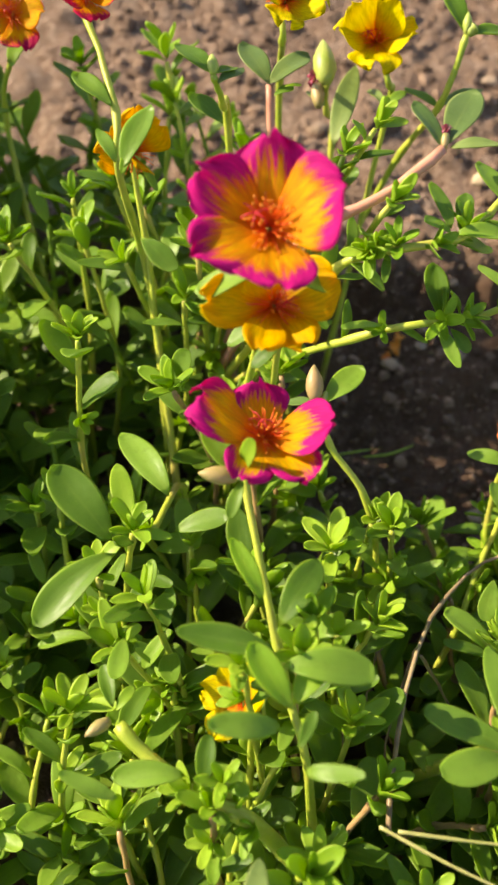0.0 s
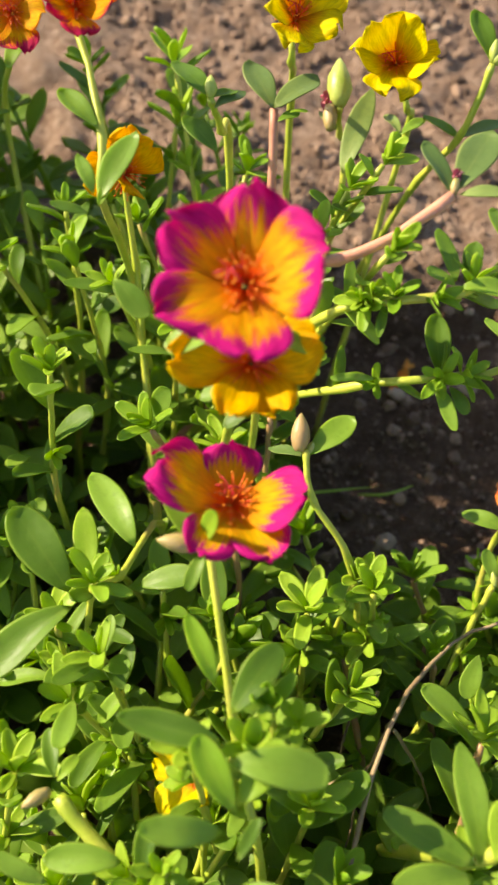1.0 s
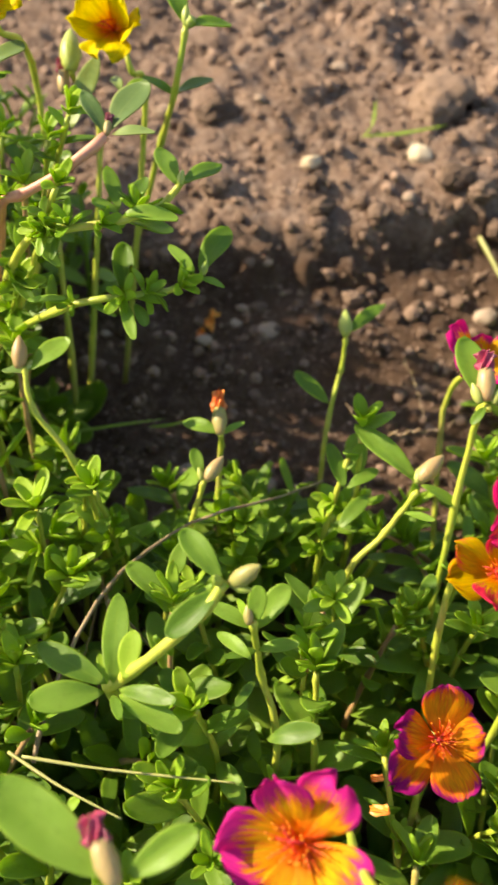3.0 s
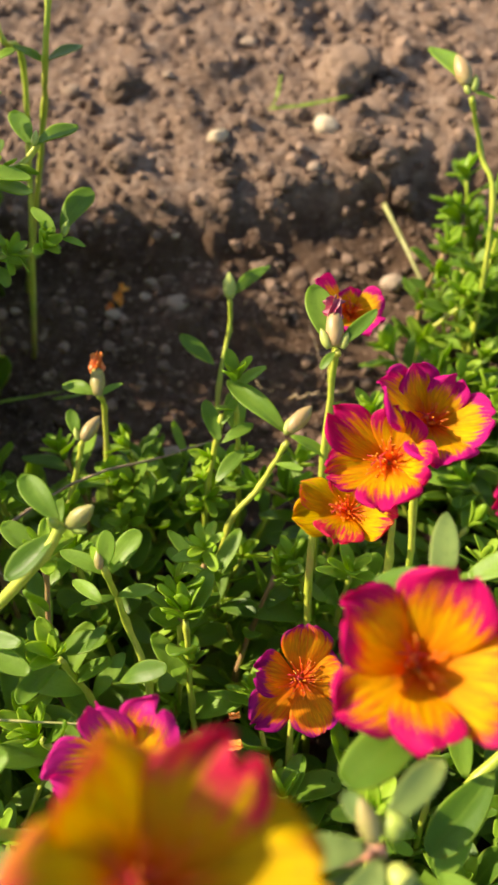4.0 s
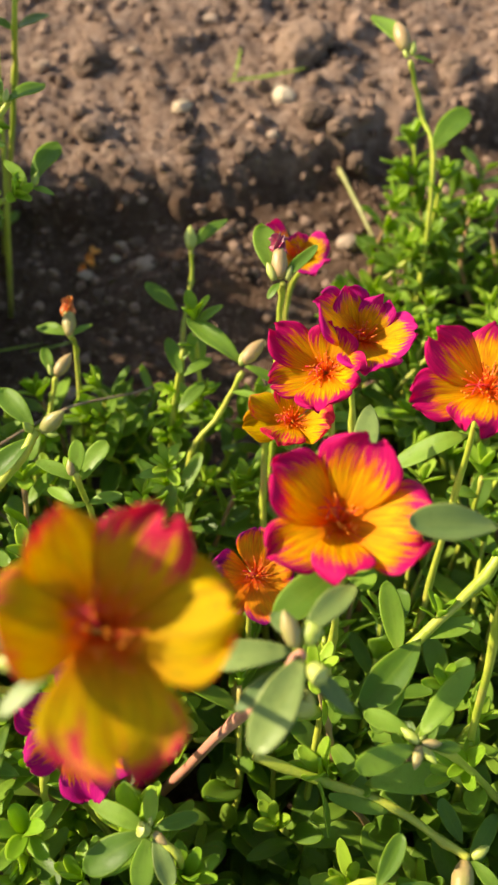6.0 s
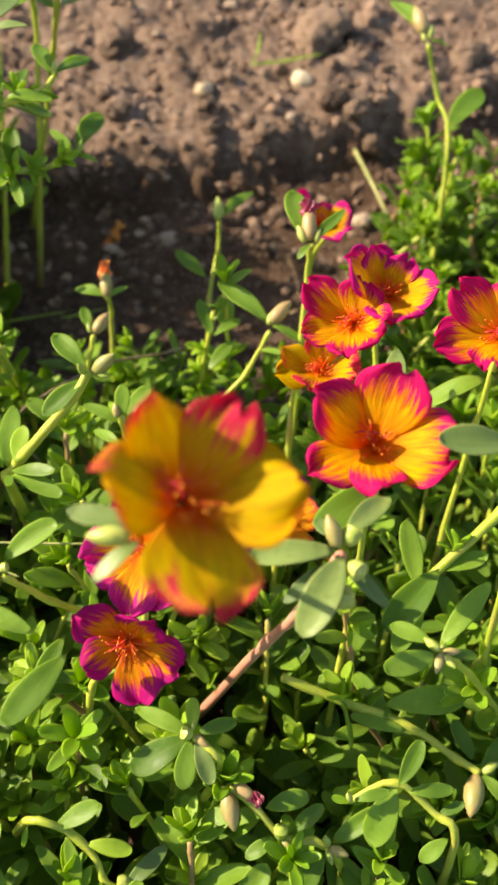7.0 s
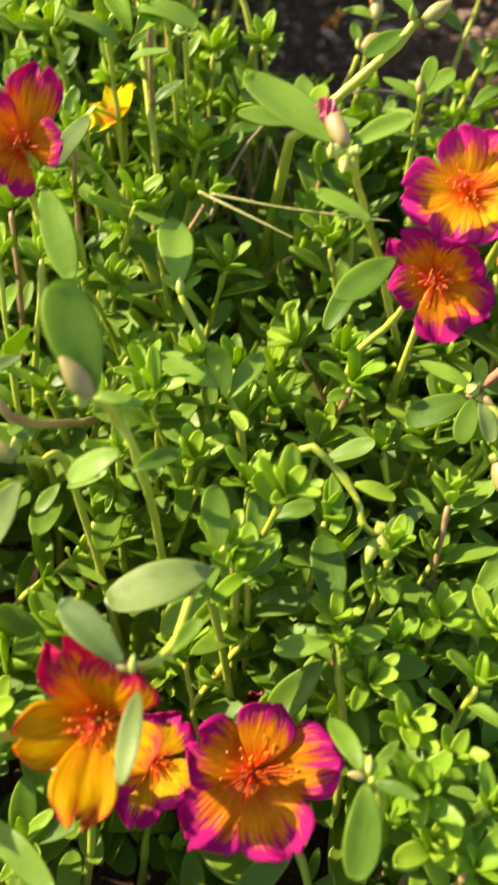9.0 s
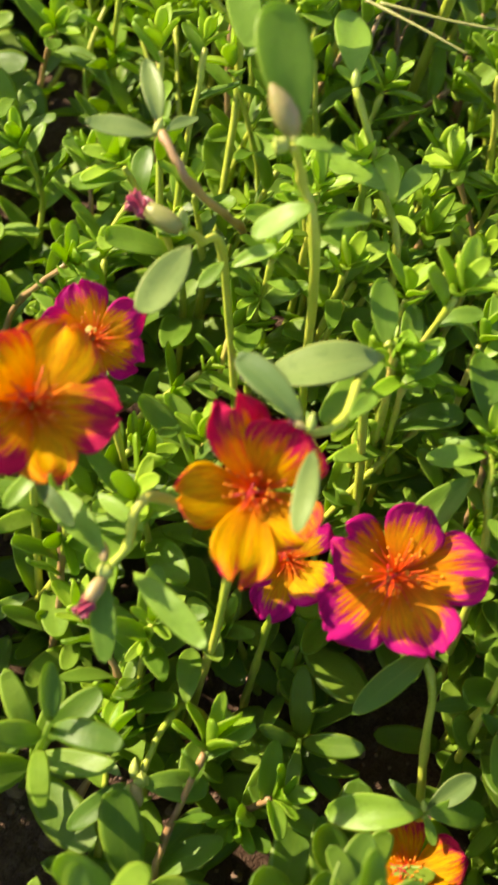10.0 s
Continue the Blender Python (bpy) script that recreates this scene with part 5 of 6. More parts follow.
stalk([(0.1650, -0.0850, 0.0100), (0.1686, -0.0774, 0.0742)],
      'purslane sprig with a stout blushing bud',
      leaves=[((0.1694, -0.0763, 0.0679), (-0.0130, -0.0040, -0.0028)), ((0.1686, -0.0756, 0.0683), (-0.0032, 0.0124, 0.0028))],
      buds=[((0.1699, -0.0770, 0.0698), (0.0120, 0.0035, 0.0048), 'blush', 0.0134), ((0.1686, -0.0767, 0.0700), (-0.0046, -0.0034, 0.0002), 'blush', 0.0057), ((0.1678, -0.0762, 0.0679), (-0.0081, 0.0043, 0.0024), 'capsule', 0.0095)])
stalk([(0.1900, -0.0800, 0.0100), (0.1874, -0.0600, 0.0898), (0.1807, -0.0534, 0.0984), (0.1699, -0.0462, 0.1048), (0.1581, -0.0500, 0.1022)],
      'thick green purslane stem with glossy paired leaves',
      leaves=[((0.1585, -0.0502, 0.1045), (0.0090, 0.0015, 0.0035)), ((0.1577, -0.0507, 0.1041), (-0.0053, 0.0013, 0.0007), None, YOUNG), ((0.1705, -0.0476, 0.1063), (0.0073, 0.0107, 0.0044)), ((0.1733, -0.0485, 0.1035), (0.0122, 0.0001, 0.0027)), ((0.1702, -0.0465, 0.1047), (-0.0067, -0.0135, -0.0131)), ((0.1845, -0.0593, 0.0948), (-0.0080, -0.0051, -0.0033)), ((0.1815, -0.0540, 0.0980), (0.0077, 0.0025, 0.0017))],
      buds=[((0.1577, -0.0504, 0.1043), (-0.0011, 0.0016, 0.0033), 'green', 0.0039)])
stalk([(0.1138, 0.0139, 0.0300), (0.0894, 0.0000, 0.1100), (0.0802, -0.0033, 0.1350), (0.0725, -0.0048, 0.1552)],
      'purslane stalk with yellow seed capsules and a wine-tipped bud',
      leaves=[((0.0701, -0.0007, 0.1552), (-0.0253, 0.0158, -0.0001)), ((0.0722, -0.0005, 0.1553), (0.0132, 0.0084, 0.0026)), ((0.0799, -0.0166, 0.1483), (-0.0143, 0.0066, 0.0015)), ((0.0868, -0.0197, 0.1418), (-0.0133, -0.0171, -0.0007))],
      buds=[((0.0708, -0.0019, 0.1568), (-0.0061, 0.0112, 0.0019), 'wine', 0.0129), ((0.0703, -0.0032, 0.1561), (-0.0038, -0.0003, -0.0002), 'capsule', 0.0038), ((0.0716, -0.0031, 0.1562), (0.0027, 0.0004, 0.0003), 'capsule', 0.0027), ((0.0711, -0.0043, 0.1555), (-0.0002, -0.0057, 0.0002), 'green', 0.0057)])

# the near side of the bed
stalk([(0.0000, -0.0500, 0.0100), (0.0001, 0.0047, 0.0900), (-0.0071, -0.0024, 0.1200), (-0.0109, 0.0001, 0.1390)],
      'magenta purslane flower with an orange heart',
      leaves=[((-0.0007, -0.0004, 0.1353), (0.0031, 0.0209, 0.0045), None, GREY_LEAF), ((-0.0005, -0.0103, 0.1390), (0.0109, -0.0226, -0.0010))],
      flower=dict(centre=(-0.0075, -0.0025, 0.1427), normal=(0.3878, -0.5078, 0.7692), radius=0.0139, kind='deep', cup=22, first=(0.3461, 0.8516, 0.3877), spread=[(18, 0.0198, 20), (74, 0.0146, 15), (136, 0.0172, 15), (186, 0.0139, 30), (308, 0.0102, 35)]))
stalk([(0.0450, -0.0850, 0.0100), (0.0359, -0.0755, 0.1150), (0.0295, -0.0705, 0.1360), (0.0269, -0.0733, 0.1478)],
      'purslane stalk with one long upright leaf and a pink bud',
      leaves=[((0.0276, -0.0749, 0.1515), (-0.0092, 0.0154, 0.0147)), ((0.0266, -0.0729, 0.1481), (0.0104, -0.0009, 0.0015)), ((0.0335, -0.0809, 0.1416), (-0.0110, -0.0048, -0.0066)), ((0.0359, -0.0845, 0.1397), (0.0089, 0.0081, -0.0007))],
      buds=[((0.0273, -0.0763, 0.1531), (-0.0062, 0.0042, 0.0068), 'blush', 0.0100), ((0.0261, -0.0733, 0.1479), (-0.0031, -0.0013, -0.0005), 'capsule', 0.0034), ((0.0266, -0.0729, 0.1481), (0.0007, 0.0021, 0.0010), 'green', 0.0025)])
stalk([(0.0600, -0.0550, 0.0100), (0.0563, -0.0463, 0.0850), (0.0479, -0.0327, 0.0980), (0.0348, -0.0210, 0.1175)],
      'purslane stalk with a small cup and upright leaf',
      leaves=[((0.0344, -0.0191, 0.1184), (-0.0057, 0.0227, 0.0026)), ((0.0354, -0.0202, 0.1178), (0.0038, 0.0059, 0.0006), None, YOUNG), ((0.0339, -0.0202, 0.1179), (-0.0049, 0.0043, 0.0001), None, YOUNG), ((0.0488, -0.0414, 0.1068), (-0.0183, 0.0092, -0.0015)), ((0.0515, -0.0435, 0.1056), (0.0066, 0.0192, 0.0005)), ((0.0508, -0.0437, 0.1056), (-0.0069, 0.0187, 0.0029), None, YOUNG), ((0.0521, -0.0461, 0.1044), (0.0045, -0.0054, 0.0039), None, YOUNG)],
      buds=[((0.0348, -0.0210, 0.1175), (-0.0010, 0.0044, 0.0023), 'green', 0.0051)])
stalk([(0.0300, -0.1000, 0.0100), (0.0140, -0.0678, 0.0950), (0.0087, -0.0712, 0.1100), (0.0053, -0.0741, 0.1166)],
      'purslane stalk with a brown wilted bud',
      leaves=[((0.0090, -0.0814, 0.1218), (-0.0045, -0.0221, 0.0002), None, GREY_LEAF), ((0.0157, -0.0770, 0.1126), (-0.0041, -0.0077, -0.0015)), ((0.0172, -0.0779, 0.1121), (0.0097, 0.0043, 0.0041))],
      buds=[((0.0047, -0.0743, 0.1166), (-0.0126, 0.0035, 0.0022), 'wine', 0.0133), ((0.0052, -0.0736, 0.1169), (-0.0020, 0.0050, 0.0003), 'green', 0.0053)])
stalk([(0.0020, 0.0050, 0.0150), (0.0125, -0.0380, 0.0750), (0.0060, -0.0680, 0.1240), (-0.0027, -0.0622, 0.1318)],
      'grey-leaved purslane stalk on a brown stem',
      leaves=[((-0.0036, -0.0613, 0.1323), (-0.0071, 0.0152, 0.0034), None, GREY_LEAF), ((-0.0032, -0.0629, 0.1315), (-0.0153, -0.0021, -0.0006), None, GREY_LEAF), ((-0.0021, -0.0621, 0.1318), (0.0056, 0.0072, -0.0010), None, GREY_LEAF)],
      buds=[((-0.0038, -0.0630, 0.1315), (0.0005, 0.0035, 0.0017), 'green', 0.0039)],
      material=OLD_STEM)
stalk([(0.0650, -0.1100, 0.0100), (0.0594, -0.0873, 0.0951), (0.0553, -0.0861, 0.1093)],
      'broad purslane leaves on a short stem',
      leaves=[((0.0556, -0.0872, 0.1087), (-0.0043, 0.0149, 0.0054)), ((0.0551, -0.0932, 0.1147), (-0.0228, -0.0112, 0.0018), None, GREY_LEAF), ((0.0561, -0.0895, 0.1076), (-0.0107, -0.0175, 0.0027)), ((0.0581, -0.0882, 0.1059), (0.0095, 0.0074, 0.0012)), ((0.0611, -0.0916, 0.1019), (0.0084, 0.0097, 0.0024))],
      tufts=2)
stalk([(0.0300, -0.1700, 0.0100), (0.0330, -0.1480, 0.0600), (0.0324, -0.1254, 0.1023)],
      'magenta and yellow purslane flower behind a leaf',
      flower=dict(centre=(0.0354, -0.1274, 0.1071), normal=(0.1667, -0.2055, 0.9643), radius=0.0175, kind='sunset', cup=24, first=(-0.7845, 0.5630, 0.2556), spread=[(58, 0.018, 20), (123, 0.0212, 25), (182, 0.0142, 20), (291, 0.0175, 45), (345, 0.021, 30)]))
stalk([(0.0700, -0.1200, 0.0100), (0.0536, -0.0938, 0.1000), (0.0484, -0.1141, 0.1201), (0.0423, -0.1186, 0.1203)],
      'purslane stalk arching over a flower with a small grey bud',
      leaves=[((0.0442, -0.1239, 0.1265), (0.0001, -0.0176, 0.0001), None, GREY_LEAF), ((0.0413, -0.1205, 0.1283), (-0.0150, 0.0107, 0.0036), None, GREY_LEAF), ((0.0494, -0.1161, 0.1258), (0.0044, 0.0092, -0.0022))],
      buds=[((0.0426, -0.1213, 0.1279), (-0.0002, 0.0034, 0.0017), 'green', 0.0038), ((0.0419, -0.1209, 0.1281), (-0.0035, 0.0008, 0.0005), 'wine', 0.0036)])
stalk([(0.0450, -0.1600, 0.0100), (0.0458, -0.1325, 0.0670)],
      'small yellow purslane flower with pink tips low in the leaves',
      flower=dict(centre=(0.0459, -0.1298, 0.0735), normal=(0.1033, -0.1766, 0.9788), radius=0.0126, kind='half', cup=22, first=(0.1269, 0.9357, 0.1554), spread=[(38, 0.0125, 25), (126, 0.0126, 30), (178, 0.0154, 15), (243, 0.0126, 25), (342, 0.0126, 20)]))
stalk([(0.1020, -0.1886, 0.0120), (0.0919, -0.1650, 0.0450), (0.0849, -0.1466, 0.0680), (0.0682, -0.1319, 0.0773)],
      'deep magenta purslane flower facing the sky',
      leaves=[((0.0838, -0.1419, 0.0709), (-0.0148, -0.0183, -0.0043)), ((0.0887, -0.1528, 0.0563), (0.0111, 0.0041, -0.0005)), ((0.0884, -0.1516, 0.0569), (0.0024, 0.0088, -0.0024))],
      flower=dict(centre=(0.0702, -0.1304, 0.0839), normal=(-0.0706, -0.1102, 0.9914), radius=0.0207, kind='deep', cup=20, first=(-0.9306, 0.3023, -0.0327), spread=[(0, 0.0166, 25), (73, 0.0211, 10), (140, 0.0205, 20), (215, 0.0218, 15), (276, 0.0166, 25)]))
stalk([(0.1100, -0.1400, 0.0080), (0.1065, -0.1216, 0.0145)],
      'plain yellow purslane flower low under a larger bloom',
      flower=dict(centre=(0.1063, -0.1233, 0.0197), normal=(-0.0418, -0.3035, 0.9519), radius=0.0119, kind='lemon', cup=28, first=(0.8313, 0.5180, 0.2016)))
stalk([(-0.0200, -0.1500, 0.0100), (-0.0191, -0.1287, 0.0700), (-0.0139, -0.1235, 0.1120)],
      'orange and yellow purslane flower held high',
      leaves=[((-0.0093, -0.1366, 0.1073), (0.0109, -0.0073, 0.0006), None, GREY_LEAF), ((-0.0079, -0.1330, 0.1088), (-0.0049, -0.0112, -0.0004))],
      flower=dict(centre=(-0.0121, -0.1252, 0.1169), normal=(0.3220, -0.2702, 0.9074), radius=0.0178, kind='sunset', cup=24, first=(0.1387, 0.9458, 0.2325), spread=[(1, 0.0184, 20), (71, 0.0173, 35), (153, 0.0178, 35), (216, 0.0175, 30), (285, 0.0178, 20)]))
stalk([(0.0100, -0.1300, 0.0100), (-0.0119, -0.0943, 0.0942)],
      'small magenta purslane flower with yellow streaks',
      buds=[((-0.0094, -0.0833, 0.0808), (0.0004, 0.0042, 0.0019), 'green', 0.0046)],
      flower=dict(centre=(-0.0106, -0.0969, 0.0989), normal=(0.2519, -0.4662, 0.8481), radius=0.0132, kind='rim', cup=22, first=(-0.5084, 0.6651, 0.5165)))
stalk([(0.0850, -0.2000, 0.0100), (0.0927, -0.1904, 0.0439)],
      "orange and pink purslane flower at the bed's edge",
      flower=dict(centre=(0.0913, -0.1899, 0.0492), normal=(-0.2481, 0.0918, 0.9644), radius=0.0140, kind='sunset', cup=24, first=(-0.1843, 0.8080, -0.1243)))
stalk([(0.0500, -0.1150, 0.0100), (0.0172, -0.1325, 0.1039), (0.0125, -0.1439, 0.1028), (0.0099, -0.1481, 0.1007)],
      'purslane head with pink buds and big leaves',
      leaves=[((0.0147, -0.1483, 0.1005), (0.0188, -0.0121, 0.0023)), ((0.0086, -0.1496, 0.0978), (0.0052, -0.0168, 0.0004)), ((0.0084, -0.1468, 0.1014), (-0.0153, 0.0109, 0.0015)), ((0.0149, -0.1399, 0.1025), (-0.0129, 0.0068, -0.0029))],
      buds=[((0.0092, -0.1504, 0.0996), (-0.0025, -0.0089, 0.0001), 'wine', 0.0092), ((0.0086, -0.1478, 0.1009), (-0.0019, 0.0043, -0.0000), 'blush', 0.0047), ((0.0108, -0.1495, 0.1000), (-0.0035, -0.0001, 0.0000), 'capsule', 0.0035)])
stalk([(0.1050, -0.1700, 0.0100), (0.0977, -0.1378, 0.0968), (0.0927, -0.1316, 0.1113)],
      'purslane head with small buds among spread leaves',
      leaves=[((0.0920, -0.1322, 0.1110), (-0.0004, -0.0181, 0.0021)), ((0.0931, -0.1320, 0.1111), (0.0094, -0.0026, 0.0029)), ((0.0912, -0.1313, 0.1115), (-0.0071, 0.0128, -0.0046)), ((0.0926, -0.1311, 0.1116), (0.0061, 0.0077, -0.0030))],
      buds=[((0.0919, -0.1317, 0.1113), (-0.0041, 0.0003, 0.0003), 'blush', 0.0041), ((0.0923, -0.1311, 0.1115), (0.0003, 0.0041, -0.0002), 'green', 0.0041)])
stalk([(0.0500, -0.1750, 0.0080), (0.0298, -0.1647, 0.0400), (0.0236, -0.1836, 0.0490)],
      'low purslane head with green capsule and pale buds',
      leaves=[((0.0209, -0.1862, 0.0499), (-0.0110, -0.0132, -0.0010)), ((0.0236, -0.1856, 0.0501), (0.0176, 0.0026, -0.0019)), ((0.0193, -0.1853, 0.0504), (-0.0096, 0.0039, -0.0044), None, GREY_LEAF), ((0.0303, -0.1662, 0.0541), (-0.0027, 0.0152, -0.0018))],
      buds=[((0.0223, -0.1859, 0.0500), (0.0036, -0.0049, 0.0009), 'blush', 0.0062), ((0.0218, -0.1866, 0.0497), (-0.0006, -0.0046, 0.0012), 'green', 0.0048), ((0.0221, -0.1853, 0.0503), (-0.0008, 0.0050, 0.0001), 'green', 0.0051), ((0.0228, -0.1864, 0.0498), (0.0027, 0.0026, 0.0010), 'capsule', 0.0039)])
stalk([(0.1004, -0.1427, 0.0100), (0.0930, -0.1210, 0.0692), (0.0886, -0.1070, 0.0866), (0.0859, -0.0984, 0.0940)],
      'purslane shoot with broad spread leaves and a bright tip',
      leaves=[((0.0856, -0.0996, 0.0932), (-0.0141, -0.0039, -0.0023)), ((0.0842, -0.1031, 0.0889), (-0.0113, -0.0139, -0.0104)), ((0.0869, -0.0989, 0.0936), (0.0109, 0.0024, 0.0037), None, YOUNG), ((0.0891, -0.1045, 0.0880), (0.0213, 0.0037, -0.0002)), ((0.0851, -0.0938, 0.0943), (-0.0046, 0.0200, 0.0047)), ((0.0880, -0.1025, 0.0916), (0.0088, 0.0043, 0.0025), None, YOUNG), ((0.0847, -0.0985, 0.0939), (-0.0111, 0.0016, -0.0014)), ((0.0859, -0.0965, 0.0950), (0.0024, 0.0036, 0.0021), None, YOUNG), ((0.1073, -0.1026, 0.0846), (0.0054, -0.0033, -0.0019)), ((0.0794, -0.1184, 0.0730), (0.0014, 0.0069, 0.0063))],
      tufts=2)
stalk([(0.1650, -0.1100, 0.0100), (0.1527, -0.1097, 0.0515), (0.1383, -0.1006, 0.0660), (0.1277, -0.0913, 0.0761), (0.1175, -0.0825, 0.0812)],
      'arching purslane shoot with stout stem and upright leaves',
      leaves=[((0.1325, -0.0936, 0.0748), (0.0024, 0.0181, 0.0059)), ((0.1278, -0.0805, 0.0801), (0.0106, 0.0118, 0.0022)), ((0.1242, -0.0776, 0.0771), (0.0116, 0.0150, 0.0041)), ((0.1260, -0.0854, 0.0795), (-0.0065, 0.0105, 0.0038), None, YOUNG), ((0.1256, -0.0861, 0.0791), (0.0080, 0.0046, 0.0027), None, YOUNG), ((0.1262, -0.0874, 0.0783), (-0.0022, -0.0071, -0.0018)), ((0.1233, -0.0893, 0.0750), (-0.0079, -0.0134, -0.0078)), ((0.1180, -0.0830, 0.0786), (-0.0245, 0.0085, 0.0003)), ((0.1180, -0.0825, 0.0812), (-0.0017, 0.0041, 0.0024), None, YOUNG), ((0.1176, -0.0830, 0.0809), (-0.0023, -0.0045, -0.0003), None, YOUNG), ((0.1331, -0.1012, 0.0680), (0.0000, -0.0129, -0.0052)), ((0.1373, -0.1004, 0.0638), (-0.0127, 0.0023, -0.0033))],
      buds=[((0.1268, -0.0880, 0.0803), (0.0021, 0.0015, 0.0009), 'capsule', 0.0027)],
      tufts=1)
stalk([(0.0450, -0.0500, 0.0100), (0.0697, -0.0510, 0.0957), (0.0816, -0.0543, 0.0961), (0.0888, -0.0607, 0.0924), (0.0905, -0.0652, 0.0898), (0.0947, -0.0682, 0.0880)],
      'curving purslane shoot with narrow leaves and seed buds',
      leaves=[((0.0776, -0.0535, 0.0966), (0.0139, 0.0051, 0.0053)), ((0.0865, -0.0571, 0.0945), (0.0123, -0.0024, 0.0009), None, YOUNG), ((0.0809, -0.0553, 0.0956), (0.0036, -0.0110, -0.0041)), ((0.0878, -0.0621, 0.0916), (-0.0047, -0.0071, -0.0041), None, YOUNG), ((0.0962, -0.0681, 0.0881), (0.0109, 0.0098, 0.0034), None, GREY_LEAF), ((0.0940, -0.0693, 0.0873), (-0.0105, -0.0059, -0.0034), None, GREY_LEAF), ((0.0705, -0.0521, 0.0974), (0.0038, 0.0010, 0.0006), None, YOUNG), ((0.0706, -0.0527, 0.0970), (-0.0007, -0.0050, -0.0006), None, YOUNG)],
      buds=[((0.0957, -0.0681, 0.0880), (0.0055, -0.0033, 0.0015), 'blush', 0.0066), ((0.0952, -0.0689, 0.0876), (-0.0020, -0.0075, -0.0009), 'green', 0.0078), ((0.0958, -0.0684, 0.0879), (0.0025, -0.0067, -0.0004), 'green', 0.0072), ((0.0954, -0.0679, 0.0882), (0.0015, 0.0025, 0.0026), 'capsule', 0.0039)])
stalk([(0.0900, -0.1850, 0.0100), (0.0907, -0.1771, 0.0583)],
      'short purslane shoot with a pair of broad leaves',
      leaves=[((0.0906, -0.1767, 0.0585), (-0.0223, -0.0051, -0.0012)), ((0.0906, -0.1765, 0.0586), (0.0162, 0.0034, -0.0014)), ((0.0911, -0.1762, 0.0565), (0.0100, 0.0103, 0.0020), None, GREY_LEAF), ((0.0908, -0.1762, 0.0565), (-0.0087, 0.0053, -0.0016)), ((0.0906, -0.1767, 0.0585), (0.0035, -0.0062, -0.0008))],
      buds=[((0.0905, -0.1763, 0.0587), (-0.0010, 0.0026, 0.0012), 'green', 0.0030)])

# leafy shoots on the near east side
sprig((0.0960, -0.1170, 0.0060), (0.1020, -0.0970, 0.0860), leaves=7, longest=0.018, shortest=0.011, first=0.45, side_tufts=0, sway=0.006, tip_size=0.0110)
sprig((0.1100, -0.1100, 0.0060), (0.1120, -0.0900, 0.0900), leaves=8, longest=0.020, shortest=0.011, first=0.45, side_tufts=1, sway=0.006, tip_size=0.0120)
sprig((0.1220, -0.1260, 0.0060), (0.1200, -0.1060, 0.0940), leaves=9, longest=0.022, shortest=0.011, first=0.45, side_tufts=0, sway=0.006, tip_size=0.0130)
sprig((0.1110, -0.1360, 0.0060), (0.1050, -0.1160, 0.0860), leaves=7, longest=0.024, shortest=0.011, first=0.45, side_tufts=1, sway=0.006, tip_size=0.0140)
sprig((0.1090, -0.1430, 0.0060), (0.1150, -0.1230, 0.0900), leaves=8, longest=0.018, shortest=0.011, first=0.45, side_tufts=0, sway=0.006, tip_size=0.0110)
sprig((0.1200, -0.1530, 0.0060), (0.1220, -0.1330, 0.0940), leaves=9, longest=0.020, shortest=0.011, first=0.45, side_tufts=1, sway=0.006, tip_size=0.0120)
sprig((0.1040, -0.1560, 0.0060), (0.1020, -0.1360, 0.0860), leaves=7, longest=0.022, shortest=0.011, first=0.45, side_tufts=0, sway=0.006, tip_size=0.0130)
sprig((0.1170, -0.1620, 0.0060), (0.1110, -0.1420, 0.0900), leaves=8, longest=0.024, shortest=0.011, first=0.45, side_tufts=1, sway=0.006, tip_size=0.0140)
sprig((0.1130, -0.1650, 0.0060), (0.1190, -0.1450, 0.0940), leaves=9, longest=0.018, shortest=0.011, first=0.45, side_tufts=0, sway=0.006, tip_size=0.0110)
sprig((0.0930, -0.1270, 0.0060), (0.0950, -0.1070, 0.0860), leaves=7, longest=0.020, shortest=0.011, first=0.45, side_tufts=1, sway=0.006, tip_size=0.0120)
sprig((0.1270, -0.1110, 0.0060), (0.1250, -0.0910, 0.0900), leaves=8, longest=0.022, shortest=0.011, first=0.45, side_tufts=0, sway=0.006, tip_size=0.0130)
sprig((0.1130, -0.1510, 0.0060), (0.1070, -0.1310, 0.0940), leaves=9, longest=0.024, shortest=0.011, first=0.45, side_tufts=1, sway=0.006, tip_size=0.0140)

# bright shoots round the foot of the half-open flower
sprig((0.0230, 0.0540, 0.0100), (0.0150, 0.0690, 0.1360), leaves=6, longest=0.015, shortest=0.008, first=0.6, side_tufts=1, sway=0.004, tip_size=0.0105)
sprig((0.0290, 0.0530, 0.0100), (0.0210, 0.0680, 0.1300), leaves=6, longest=0.015, shortest=0.008, first=0.6, side_tufts=1, sway=0.004, tip_size=0.0105)
sprig((0.0070, 0.0450, 0.0100), (-0.0010, 0.0600, 0.1320), leaves=6, longest=0.015, shortest=0.008, first=0.6, side_tufts=1, sway=0.004, tip_size=0.0105)
sprig((0.0200, 0.0460, 0.0100), (0.0120, 0.0610, 0.1360), leaves=6, longest=0.015, shortest=0.008, first=0.6, side_tufts=1, sway=0.004, tip_size=0.0105)
sprig((0.0030, 0.0240, 0.0100), (-0.0050, 0.0390, 0.1150), leaves=6, longest=0.015, shortest=0.008, first=0.6, side_tufts=1, sway=0.004, tip_size=0.0105)
sprig((0.0000, 0.0190, 0.0100), (-0.0080, 0.0340, 0.1120), leaves=6, longest=0.015, shortest=0.008, first=0.6, side_tufts=1, sway=0.004, tip_size=0.0105)

